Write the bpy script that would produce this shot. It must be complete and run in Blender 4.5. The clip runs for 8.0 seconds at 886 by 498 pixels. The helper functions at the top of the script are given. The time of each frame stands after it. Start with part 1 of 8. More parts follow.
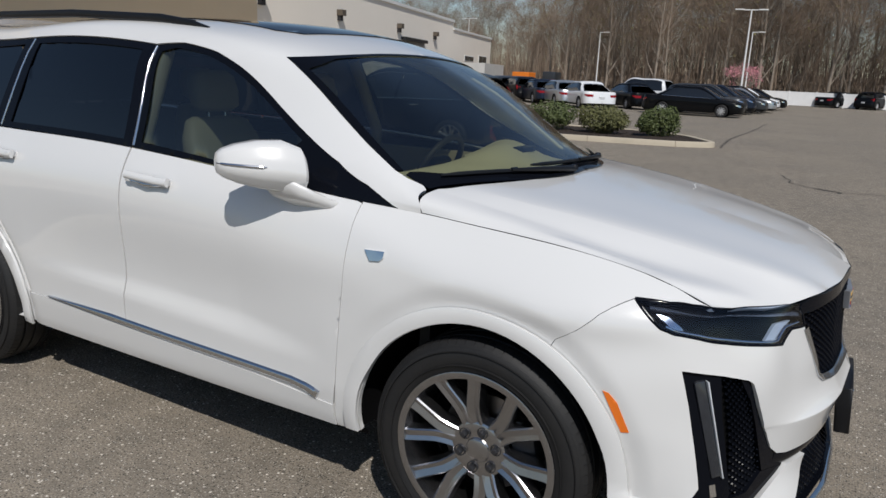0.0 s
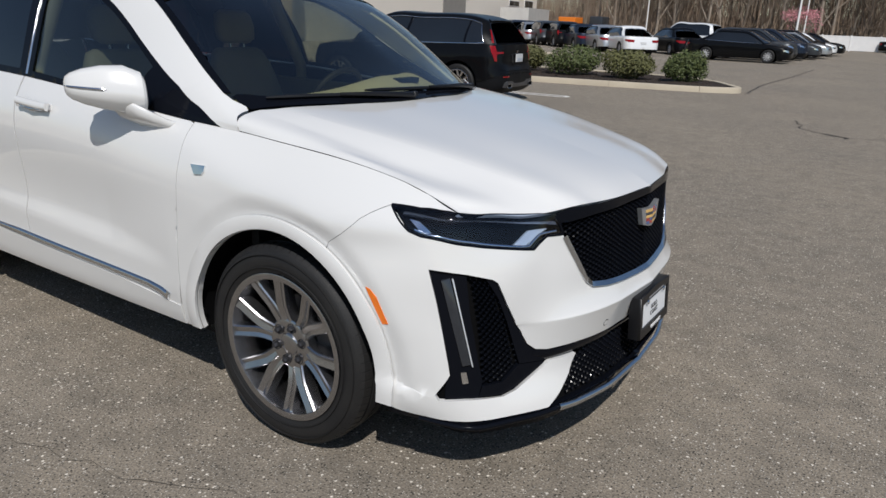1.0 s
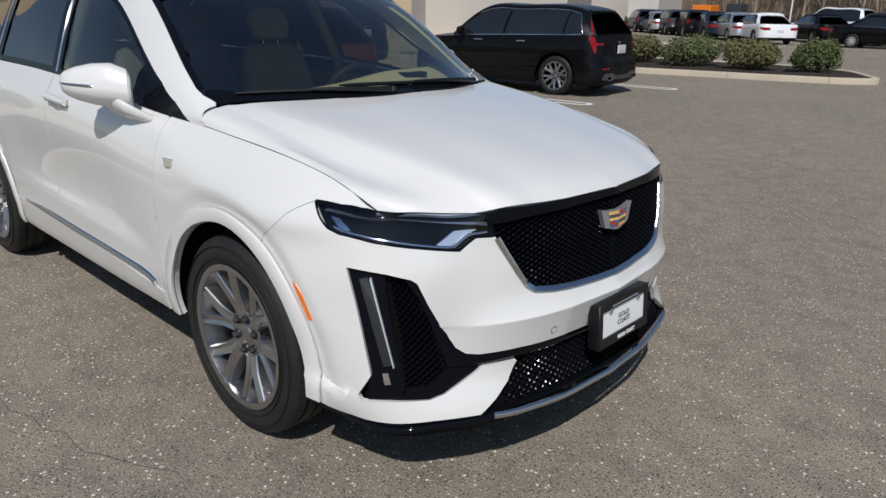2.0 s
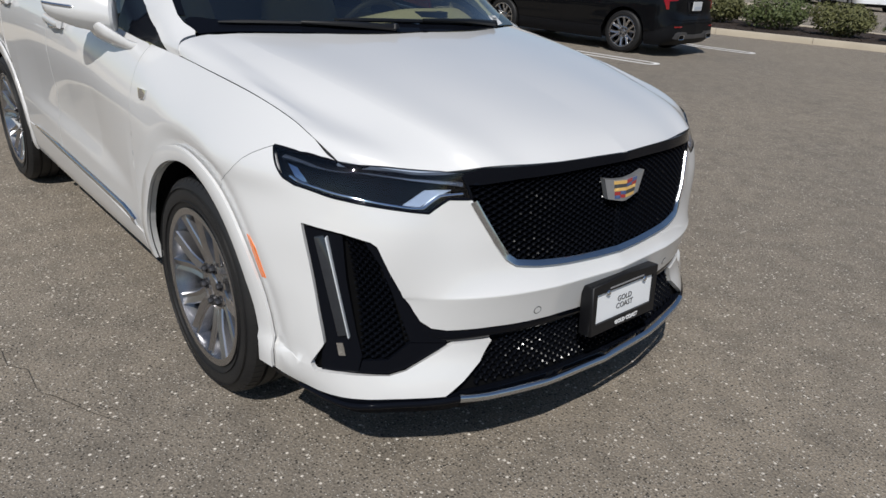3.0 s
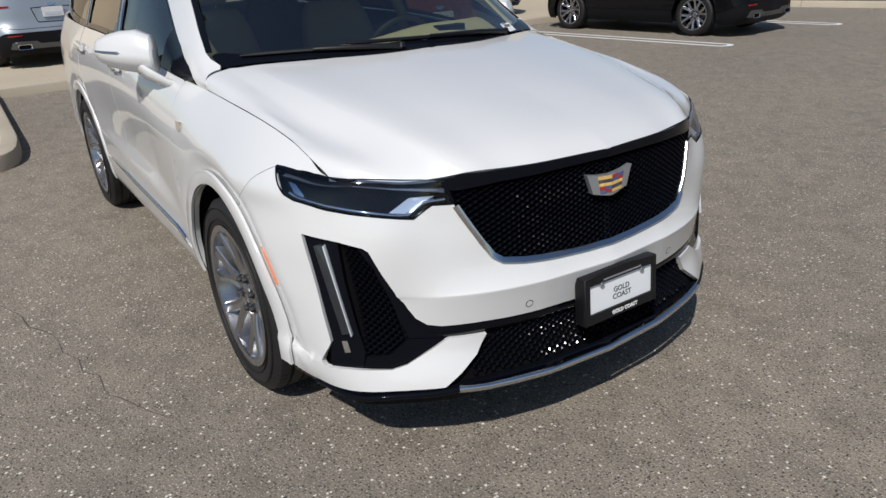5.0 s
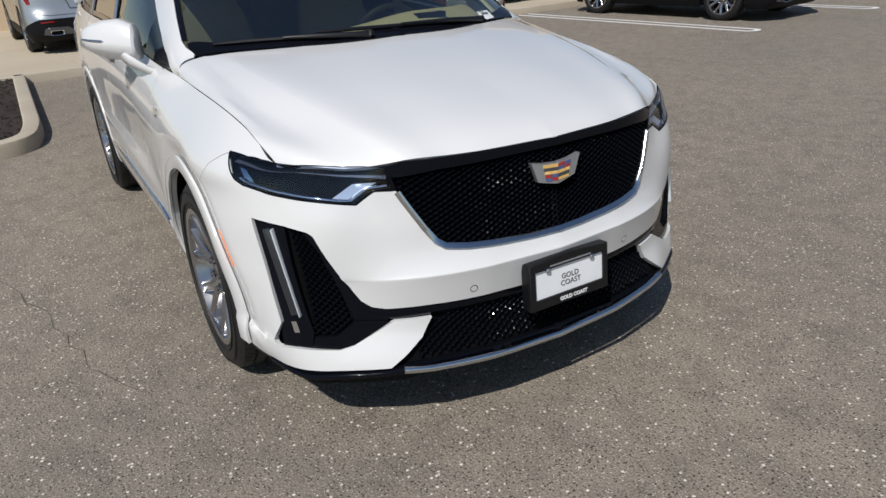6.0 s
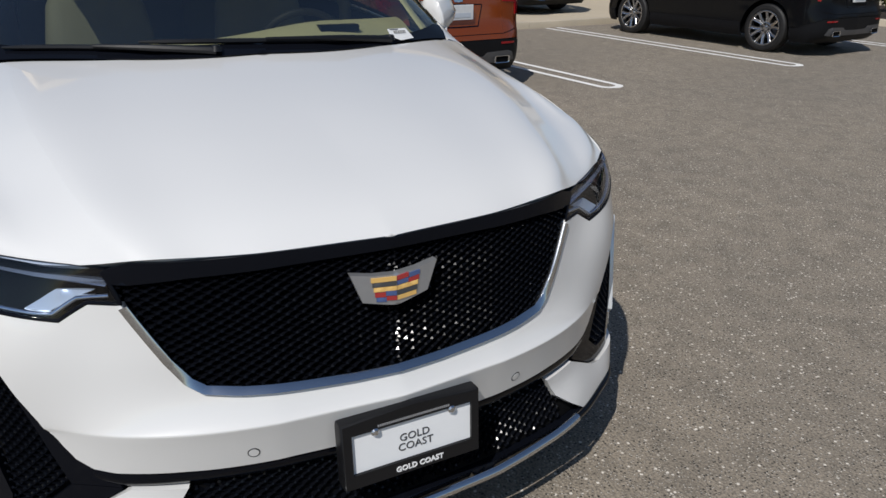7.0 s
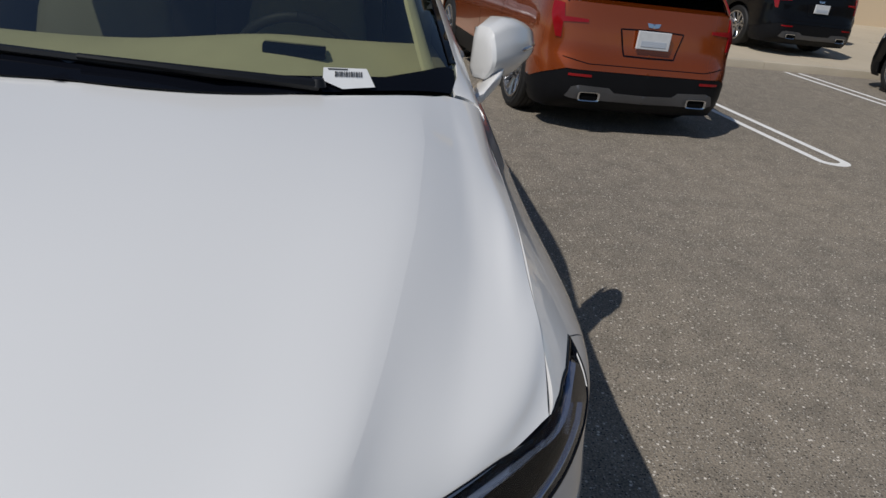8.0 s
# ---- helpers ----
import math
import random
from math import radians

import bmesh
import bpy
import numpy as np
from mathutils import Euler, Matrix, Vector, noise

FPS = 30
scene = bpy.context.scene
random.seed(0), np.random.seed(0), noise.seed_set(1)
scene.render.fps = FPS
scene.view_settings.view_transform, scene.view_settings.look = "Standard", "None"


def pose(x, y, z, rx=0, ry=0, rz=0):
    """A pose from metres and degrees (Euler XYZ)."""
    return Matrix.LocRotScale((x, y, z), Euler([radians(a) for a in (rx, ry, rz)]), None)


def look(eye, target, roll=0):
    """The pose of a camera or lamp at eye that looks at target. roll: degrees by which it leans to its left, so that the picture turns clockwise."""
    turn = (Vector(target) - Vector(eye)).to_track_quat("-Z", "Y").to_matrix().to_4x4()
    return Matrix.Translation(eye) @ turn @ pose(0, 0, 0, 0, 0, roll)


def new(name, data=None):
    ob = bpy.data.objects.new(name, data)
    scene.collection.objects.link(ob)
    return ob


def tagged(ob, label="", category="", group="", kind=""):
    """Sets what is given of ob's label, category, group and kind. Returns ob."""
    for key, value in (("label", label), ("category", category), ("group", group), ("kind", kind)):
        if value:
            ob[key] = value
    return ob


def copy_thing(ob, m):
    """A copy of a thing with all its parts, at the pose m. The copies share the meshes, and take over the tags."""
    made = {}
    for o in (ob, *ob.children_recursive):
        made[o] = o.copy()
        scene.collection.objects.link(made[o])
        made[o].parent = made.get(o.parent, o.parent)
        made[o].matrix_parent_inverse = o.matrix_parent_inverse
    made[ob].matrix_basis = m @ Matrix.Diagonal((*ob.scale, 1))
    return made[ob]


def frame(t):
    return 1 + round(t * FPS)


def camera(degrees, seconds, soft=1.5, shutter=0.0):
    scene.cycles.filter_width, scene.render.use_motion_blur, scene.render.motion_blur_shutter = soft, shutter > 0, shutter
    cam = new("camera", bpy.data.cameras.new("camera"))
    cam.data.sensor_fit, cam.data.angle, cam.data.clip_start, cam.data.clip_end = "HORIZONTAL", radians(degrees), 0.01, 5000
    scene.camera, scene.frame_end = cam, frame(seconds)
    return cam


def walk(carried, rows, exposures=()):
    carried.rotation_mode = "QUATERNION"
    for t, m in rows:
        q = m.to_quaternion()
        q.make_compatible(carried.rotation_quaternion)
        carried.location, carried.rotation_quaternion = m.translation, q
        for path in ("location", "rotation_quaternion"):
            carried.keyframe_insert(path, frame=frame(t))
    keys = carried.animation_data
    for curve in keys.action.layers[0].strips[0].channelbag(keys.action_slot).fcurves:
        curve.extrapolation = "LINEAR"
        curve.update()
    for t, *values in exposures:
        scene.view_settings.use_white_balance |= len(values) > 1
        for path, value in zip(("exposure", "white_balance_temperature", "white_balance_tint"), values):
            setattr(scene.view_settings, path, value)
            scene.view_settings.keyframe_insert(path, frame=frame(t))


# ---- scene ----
cam = camera(64.1, 8.0)
PATH = [
    (0, (0.881, -2.786, 1.555), (-0.062, -1.089, 1.076), 2.5),
    (0.3, (1.212, -2.766, 1.562), (0.183, -1.12, 1.077), 2.8),
    (0.5, (1.405, -2.759, 1.553), (0.34, -1.165, 0.984), 1.8),
    (0.8, (1.61, -2.683, 1.549), (0.566, -1.088, 0.942), 2.7),
    (1, (1.727, -2.571, 1.526), (0.691, -0.976, 0.907), 2.2),
    (1.2, (1.843, -2.454, 1.539), (0.773, -0.911, 0.85), 1.7),
    (1.5, (2.01, -2.309, 1.545), (0.805, -0.874, 0.848), 0.6),
    (1.7, (2.165, -2.255, 1.556), (0.906, -0.827, 0.943), 1.1),
    (2.8, (2.175, -1.815, 1.482), (0.795, -0.617, 0.671), 1.2),
    (3, (2.169, -1.782, 1.489), (0.789, -0.558, 0.716), 3.4),
    (3.3, (2.15, -1.749, 1.483), (0.719, -0.583, 0.714), 2.5),
    (3.5, (2.146, -1.75, 1.481), (0.712, -0.592, 0.703), 2.1),
    (3.7, (2.143, -1.752, 1.477), (0.704, -0.616, 0.678), 1.8),
    (4, (2.158, -1.753, 1.474), (0.729, -0.607, 0.67), 0.8),
    (4.2, (2.169, -1.728, 1.481), (0.723, -0.593, 0.694), -0.2),
    (5.5, (2.648, -1.553, 1.579), (1.073, -0.602, 0.794), -2.8),
    (5.8, (2.67, -1.485, 1.573), (1.09, -0.546, 0.785), -2.4),
    (6, (2.668, -1.419, 1.563), (1.084, -0.502, 0.758), -3.3),
    (6.3, (2.598, -1.221, 1.51), (1.022, -0.366, 0.624), -3.9),
    (6.5, (2.488, -1.061, 1.453), (0.908, -0.161, 0.62), -2.2),
    (6.7, (2.361, -0.831, 1.5), (0.749, -0.001, 0.654), -0.9),
    (7, (2.21, -0.529, 1.525), (0.581, 0.316, 0.729), 0.8),
    (7.2, (2.095, -0.289, 1.529), (0.417, 0.462, 0.741), 0.1),
    (7.3, (2.011, -0.172, 1.547), (0.283, 0.448, 0.753), 0.0),
    (7.5, (1.879, 0.02, 1.581), (0.148, 0.548, 0.729), 1.1),
    (7.7, (1.706, 0.204, 1.544), (-0.059, 0.639, 0.71), 4.4),
    (7.8, (1.609, 0.298, 1.531), (-0.171, 0.743, 0.734), 6.0),
    (8, (1.369, 0.496, 1.549), (-0.42, 0.825, 0.719), 7.6),
]
walk(cam, [(t, look(eye, target, roll)) for t, eye, target, roll in PATH],
     [(0.0, -0.1), (1.0, 0.0), (4.0, 0.0), (5.5, 0.10), (6.5, 0.10), (7.0, 0.0), (7.5, -0.10), (8.0, -0.24)])

# ---- world, sun and sky ----
SUN_AZ, SUN_EL = radians(-52), radians(49.5)
world = bpy.data.worlds.new("sky")
scene.world = world
world.use_nodes = True
wn = world.node_tree
sky = wn.nodes.new("ShaderNodeTexSky")
sky.sky_type = "NISHITA"
sky.sun_disc = False
sky.sun_elevation = SUN_EL
sky.sun_rotation = radians(90) - SUN_AZ
sky.air_density = 1.0
sky.dust_density = 0.3
sky.ozone_density = 1.8
wn.nodes["Background"].inputs[1].default_value = 0.080
wn.links.new(sky.outputs[0], wn.nodes["Background"].inputs[0])
sun_data = bpy.data.lights.new("sun", "SUN")
sun_data.energy = 3.80
sun_data.angle = radians(0.53)
sun_data.color = (1.0, 0.970, 0.928)
sun = new("sun", sun_data)
sun_way = Vector((math.cos(SUN_EL) * math.cos(SUN_AZ), math.cos(SUN_EL) * math.sin(SUN_AZ), math.sin(SUN_EL)))
sun.matrix_world = look(sun_way * 60, (0, 0, 0))


# ---- materials ----
def mat(name, base, rough=0.5, metal=0.0, coat=0.0, coat_rough=0.03, spec=0.5, vary=0.0, scale=6.0, fine=0.0, fine_scale=90.0,
        bump=0.0, bump_scale=120.0, dark=None, per_thing=0.0, trans=0.0, ior=1.45, sheen=0.0):
    """A surface: base colour, two scales of variation (vary: broad stains, fine: grain) and a fine relief."""
    m = bpy.data.materials.new(name)
    m.use_nodes = True
    t = m.node_tree
    n, l = t.nodes, t.links
    b = n["Principled BSDF"]
    b.inputs["Base Color"].default_value = (*base, 1)
    b.inputs["Roughness"].default_value = rough
    b.inputs["Metallic"].default_value = metal
    b.inputs["Coat Weight"].default_value = coat
    b.inputs["Coat Roughness"].default_value = coat_rough
    b.inputs["Specular IOR Level"].default_value = spec
    b.inputs["Transmission Weight"].default_value = trans
    b.inputs["IOR"].default_value = ior
    b.inputs["Sheen Weight"].default_value = sheen
    col = None
    geo = n.new("ShaderNodeTexCoord").outputs["Object"]
    if dark is None:
        dark = tuple(c * 0.6 for c in base)
    for amount, size, detail in ((vary, scale, 5), (fine, fine_scale, 3)):
        if not amount:
            continue
        tex = n.new("ShaderNodeTexNoise")
        tex.inputs["Scale"].default_value = size
        tex.inputs["Detail"].default_value = detail
        l.new(geo, tex.inputs["Vector"])
        ramp = n.new("ShaderNodeMapRange")
        ramp.inputs[1].default_value, ramp.inputs[2].default_value = 0.35, 0.72
        ramp.inputs[3].default_value, ramp.inputs[4].default_value = 0.0, amount
        l.new(tex.outputs[0], ramp.inputs[0])
        mix = n.new("ShaderNodeMix")
        mix.data_type = "RGBA"
        l.new(ramp.outputs[0], mix.inputs[0])
        if col is None:
            mix.inputs[6].default_value = (*base, 1)
        else:
            l.new(col, mix.inputs[6])
        mix.inputs[7].default_value = (*dark, 1)
        col = mix.outputs[2]
    if per_thing:
        info = n.new("ShaderNodeObjectInfo")
        hsv = n.new("ShaderNodeHueSaturation")
        ramp = n.new("ShaderNodeMapRange")
        ramp.inputs[3].default_value, ramp.inputs[4].default_value = 1 - per_thing, 1 + per_thing
        l.new(info.outputs["Random"], ramp.inputs[0])
        l.new(ramp.outputs[0], hsv.inputs["Value"])
        if col is None:
            hsv.inputs["Color"].default_value = (*base, 1)
        else:
            l.new(col, hsv.inputs["Color"])
        col = hsv.outputs[0]
    if col is not None:
        l.new(col, b.inputs["Base Color"])
    if bump:
        tex = n.new("ShaderNodeTexNoise")
        tex.inputs["Scale"].default_value = bump_scale
        tex.inputs["Detail"].default_value = 4
        l.new(geo, tex.inputs["Vector"])
        bm_ = n.new("ShaderNodeBump")
        bm_.inputs["Strength"].default_value = bump
        bm_.inputs["Distance"].default_value = 0.01
        l.new(tex.outputs[0], bm_.inputs["Height"])
        l.new(bm_.outputs[0], b.inputs["Normal"])
    return m


def clear_glass(name, tint, mirror=0.05, gloss=0.02):
    """A thin pane: tinted see-through glass with a mirror-like skin, stronger at a slant."""
    m = bpy.data.materials.new(name)
    m.use_nodes = True
    n, l = m.node_tree.nodes, m.node_tree.links
    n.remove(n["Principled BSDF"])
    see = n.new("ShaderNodeBsdfTransparent")
    see.inputs[0].default_value = (*tint, 1)
    shine = n.new("ShaderNodeBsdfGlossy")
    shine.inputs["Roughness"].default_value = gloss
    slant = n.new("ShaderNodeLayerWeight")
    slant.inputs[0].default_value = 0.5
    steep = n.new("ShaderNodeMath")
    steep.operation, steep.inputs[1].default_value = "POWER", 4.0
    l.new(slant.outputs["Facing"], steep.inputs[0])
    share = n.new("ShaderNodeMapRange")
    share.inputs[3].default_value, share.inputs[4].default_value = mirror, 1.0
    l.new(steep.outputs[0], share.inputs[0])
    mix = n.new("ShaderNodeMixShader")
    l.new(share.outputs[0], mix.inputs[0])
    l.new(see.outputs[0], mix.inputs[1])
    l.new(shine.outputs[0], mix.inputs[2])
    l.new(mix.outputs[0], n["Material Output"].inputs[0])
    return m


PEARL = mat("pearl_white_paint", (0.665, 0.66, 0.650), 0.30, 0.0, 1.0, 0.025, fine=0.05, fine_scale=900, dark=(0.58, 0.58, 0.575))
BLACK_GLOSS = mat("gloss_black_plastic", (0.0040, 0.0048, 0.0076), 0.06, spec=0.13)
BLACK_SATIN = mat("satin_black_plastic", (0.0075, 0.0076, 0.009), 0.40, spec=0.35, vary=0.3, scale=14, bump=0.05, bump_scale=700)
BLACK_MATT = mat("matt_black_lining", (0.0035, 0.0035, 0.004), 0.9, spec=0.1, vary=0.4, scale=9)
CHROME = mat("satin_chrome", (0.62, 0.64, 0.67), 0.16, 1.0, vary=0.1, scale=20)
BRIGHT = mat("bright_chrome", (0.78, 0.79, 0.8), 0.06, 1.0)
ALLOY = mat("machined_alloy", (0.40, 0.40, 0.415), 0.26, 1.0, 0.3, vary=0.2, scale=25)
ALLOY_DARK = mat("painted_alloy_recess", (0.055, 0.055, 0.06), 0.35, 0.6, vary=0.2, scale=25)
RUBBER = mat("tyre_rubber", (0.0105, 0.0105, 0.0115), 0.58, spec=0.4, vary=0.5, scale=7, dark=(0.022, 0.021, 0.020), fine=0.3, fine_scale=160, bump=0.1, bump_scale=300)
MESH_BLACK = mat("moulded_black_mesh", (0.0036, 0.0041, 0.0060), 0.15, spec=0.16)
STUD_BLACK = mat("gloss_black_stud", (0.0036, 0.0041, 0.0060), 0.14, spec=0.26)
BRAKE = mat("brake_disc_steel", (0.33, 0.32, 0.31), 0.35, 1.0, vary=0.5, scale=20, dark=(0.16, 0.12, 0.1))
AMBER = mat("amber_lens", (0.85, 0.19, 0.015), 0.15, coat=0.7, vary=0.15, scale=40, dark=(0.6, 0.1, 0.01))
GLASS = clear_glass("windscreen_glass", (0.56, 0.585, 0.50), 0.15)
GLASS_SIDE = clear_glass("front_door_glass", (0.42, 0.47, 0.46), 0.12)
GLASS_DARK = clear_glass("privacy_glass", (0.022, 0.025, 0.03), 0.10)
LENS = clear_glass("lamp_lens", (0.74, 0.80, 0.90), 0.05)
# dash leather, lightened in colour to look sunlit through the tinted screen
TAN = mat("lightened_tan_leather", (0.86, 0.79, 0.55), 0.55, vary=0.2, scale=8, fine=0.2, fine_scale=220, bump=0.15, bump_scale=260)
# the same leather darkened: cabin shade put into seats, headliner and linings
TAN_SHADED = mat("shaded_tan_leather", (0.33, 0.295, 0.205), 0.55, vary=0.2, scale=8, fine=0.2, fine_scale=220, bump=0.15, bump_scale=260)
CABIN = mat("dark_cabin_trim", (0.02, 0.021, 0.023), 0.6, vary=0.3, scale=9)
LAMP_WHITE = mat("white_lamp_trim", (0.72, 0.75, 0.78), 0.3, 0.35)
SHIELD = mat("silver_shield", (0.42, 0.43, 0.45), 0.30, 0.65, vary=0.15, scale=60)
GOLD = mat("gold_enamel", (0.80, 0.50, 0.16), 0.28, 0.15, 0.5)
RED_EN = mat("red_enamel", (0.36, 0.03, 0.03), 0.22, 0.0, 0.8)
BLUE_EN = mat("blue_enamel", (0.06, 0.10, 0.24), 0.22, 0.0, 0.8)
PLATE_WHITE = mat("white_plate_card", (0.78, 0.79, 0.80), 0.4, vary=0.06, scale=12)
INK = mat("grey_ink", (0.06, 0.062, 0.065), 0.5)
INK_WHITE = mat("white_ink", (0.75, 0.75, 0.75), 0.5)
INK_GREY = mat("dark_grey_ink", (0.055, 0.057, 0.060), 0.5)
PAPER = mat("white_paper", (0.75, 0.75, 0.74), 0.6, vary=0.08, scale=30)


# ---- mesh helpers ----
def finish(name, verts, faces, material, parent=None, label="", smooth=True, sharp=None):
    me = bpy.data.meshes.new(name)
    me.from_pydata([tuple(v) for v in verts], [], [tuple(f) for f in faces])
    if smooth:
        me.polygons.foreach_set("use_smooth", [True] * len(me.polygons))
        if sharp:
            me.set_sharp_from_angle(angle=radians(sharp))
    for m in (material if isinstance(material, (list, tuple)) else [material]):
        me.materials.append(m)
    me.update()
    ob = new(name, me)
    if parent is not None:
        ob.parent = parent
    if label:
        ob["label"] = label
    return ob


def part(name, bm, material, parent, label="", smooth=True, sharp=40):
    me = bpy.data.meshes.new(name)
    bmesh.ops.recalc_face_normals(bm, faces=bm.faces)
    bm.to_mesh(me)
    bm.free()
    if smooth:
        me.polygons.foreach_set("use_smooth", [True] * len(me.polygons))
        me.set_sharp_from_angle(angle=radians(sharp))
    me.materials.append(material)
    ob = new(name, me)
    if parent is not None:
        ob.parent = parent
    if label:
        ob["label"] = label
    return ob


def thing(name, m, label, category, group="", kind=""):
    ob = new(name)
    ob.matrix_world = m
    return tagged(ob, label, category, group, kind)


def box(bm, lo, hi, bevel=0.0, m=None, seg=2):
    r = bmesh.ops.create_cube(bm, size=1.0)
    vs = r["verts"]
    c = [(a + b) / 2 for a, b in zip(lo, hi)]
    d = [b - a for a, b in zip(lo, hi)]
    for v in vs:
        v.co = Vector((c[0] + v.co.x * d[0], c[1] + v.co.y * d[1], c[2] + v.co.z * d[2]))
    if bevel:
        es = list({e for v in vs for e in v.link_edges})
        r = bmesh.ops.bevel(bm, geom=es, offset=bevel, segments=seg, affect="EDGES", profile=0.5)
        vs = list({v for f in r["faces"] for v in f.verts} | {v for v in vs if v.is_valid})
    if m is not None:
        for v in vs:
            v.co = m @ v.co
    return vs


def lathe(bm, profile, n=48, axis="y", closed=False):
    """Turn a profile of (radius, along) round the axis."""
    rings = []
    for r, a in profile:
        ring = []
        for i in range(n):
            w = 2 * math.pi * i / n
            c, s = r * math.cos(w), r * math.sin(w)
            ring.append(bm.verts.new((c, a, s) if axis == "y" else (c, s, a)))
        rings.append(ring)
    pairs = list(zip(rings, rings[1:])) + ([(rings[-1], rings[0])] if closed else [])
    for p, q in pairs:
        for i in range(n):
            bm.faces.new((p[i], p[(i + 1) % n], q[(i + 1) % n], q[i]))
    return rings


def tube(bm, pts, r, n=8, cap=True):
    """A round bar along points; r may be one radius or one per point."""
    pts = [Vector(p) for p in pts]
    rs = r if isinstance(r, (list, tuple)) else [r] * len(pts)
    rings = []
    side = None
    for i, p in enumerate(pts):
        d = (pts[min(i + 1, len(pts) - 1)] - pts[max(i - 1, 0)]).normalized()
        if side is None:
            side = d.orthogonal().normalized()
        side = (side - d * side.dot(d)).normalized()
        up = d.cross(side)
        rings.append([bm.verts.new(p + (side * math.cos(2 * math.pi * k / n) + up * math.sin(2 * math.pi * k / n)) * rs[i]) for k in range(n)])
    for a, b in zip(rings, rings[1:]):
        for k in range(n):
            bm.faces.new((a[k], a[(k + 1) % n], b[(k + 1) % n], b[k]))
    if cap:
        bm.faces.new(rings[0][::-1])
        bm.faces.new(rings[-1])
    return rings


# ---- smooth sheets ruled by a net of section curves ----
def spline_weights(ts, q):
    """Weights of a natural cubic spline through values at ts, for each place in q."""
    ts = np.asarray(ts, float)
    q = np.clip(np.asarray(q, float), ts[0], ts[-1])
    n = len(ts)
    h = np.diff(ts)
    a, r = np.zeros((n, n)), np.zeros((n, n))
    a[0, 0] = a[-1, -1] = 1
    for i in range(1, n - 1):
        a[i, i - 1], a[i, i], a[i, i + 1] = h[i - 1], 2 * (h[i - 1] + h[i]), h[i]
        r[i, i - 1], r[i, i], r[i, i + 1] = 6 / h[i - 1], -6 / h[i - 1] - 6 / h[i], 6 / h[i]
    bend = np.linalg.solve(a, r)
    k = np.clip(np.searchsorted(ts, q) - 1, 0, n - 2)
    hk = h[k]
    u, w = (ts[k + 1] - q) / hk, (q - ts[k]) / hk
    out = np.zeros((len(q), n))
    rows = np.arange(len(q))
    out[rows, k] += u
    out[rows, k + 1] += w
    out += ((u ** 3 - u) * hk ** 2 / 6)[:, None] * bend[k] + ((w ** 3 - w) * hk ** 2 / 6)[:, None] * bend[k + 1]
    return out


class Net:
    def __init__(self, ribs, mirror_first=True, flip=1):
        self.flip = flip
        p = np.array(ribs, float)
        if mirror_first:
            p = np.concatenate([p[2:0:-1] * (1, -1, 1), p])
        self.p = p
        self.warp = None
        self.s = np.concatenate([[0], np.cumsum(np.linalg.norm(np.diff(p, axis=0), axis=2).mean(1))])
        self.v = np.concatenate([[0], np.cumsum(np.linalg.norm(np.diff(p, axis=1), axis=2).mean(0))])
        if mirror_first:
            self.s -= self.s[2]
        self.gs = np.linspace(self.s[0], self.s[-1], 420)
        self.gv = np.linspace(self.v[0], self.v[-1], 150)
        self.grid = np.einsum("ia,jb,abk->ijk", spline_weights(self.s, self.gs), spline_weights(self.v, self.gv), p)

    def point(self, uv):
        uv = np.atleast_2d(uv)
        q = np.einsum("ia,ib,abk->ik", spline_weights(self.s, uv[:, 0]), spline_weights(self.v, uv[:, 1]), self.p)
        return q if self.warp is None else self.warp(q)

    def frame_at(self, uv):
        uv = np.atleast_2d(uv)
        e = 0.002
        du = (self.point(uv + (e, 0)) - self.point(uv - (e, 0))) / (2 * e)
        dv = (self.point(uv + (0, e)) - self.point(uv - (0, e))) / (2 * e)
        return du, dv

    def normal(self, uv):
        uv = np.clip(np.atleast_2d(uv), (self.s[0] + 0.003, self.v[0] + 0.003), (self.s[-1] - 0.003, self.v[-1] - 0.003))
        du, dv = self.frame_at(uv)
        n = np.cross(du, dv) * self.flip
        return n / np.maximum(np.linalg.norm(n, axis=1), 1e-9)[:, None]

    def nearest(self, pts):
        pts = np.atleast_2d(np.array(pts, float))
        out = []
        for p in pts:
            d = ((self.grid - p) ** 2).sum(2)
            i, j = np.unravel_index(d.argmin(), d.shape)
            uv = np.array([self.gs[i], self.gv[j]])
            for _ in range(6):
                q = self.point(uv)[0]
                du, dv = self.frame_at(uv)
                a = np.stack([du[0], dv[0]], 1)
                step = np.linalg.lstsq(a, p - q, rcond=None)[0]
                uv = uv + np.clip(step, -0.02, 0.02)
                uv = np.clip(uv, (self.s[0], self.v[0]), (self.s[-1], self.v[-1]))
            out.append(uv)
        return np.array(out)


def inside(poly, pts):
    """Which points lie inside a closed polygon (2D)."""
    x, y = pts[:, 0], pts[:, 1]
    hit = np.zeros(len(pts), bool)
    for (x0, y0), (x1, y1) in zip(poly, np.roll(poly, -1, 0)):
        c = (y0 > y) != (y1 > y)
        with np.errstate(divide="ignore", invalid="ignore"):
            hit ^= c & (x < (x1 - x0) * (y - y0) / (y1 - y0) + x0)
    return hit


def resample(poly, step):
    out = []
    for a, b in zip(poly, np.roll(poly, -1, 0)):
        n = max(1, int(np.ceil(np.linalg.norm(b - a) / step)))
        out += [a + (b - a) * k / n for k in range(n)]
    return np.array(out)


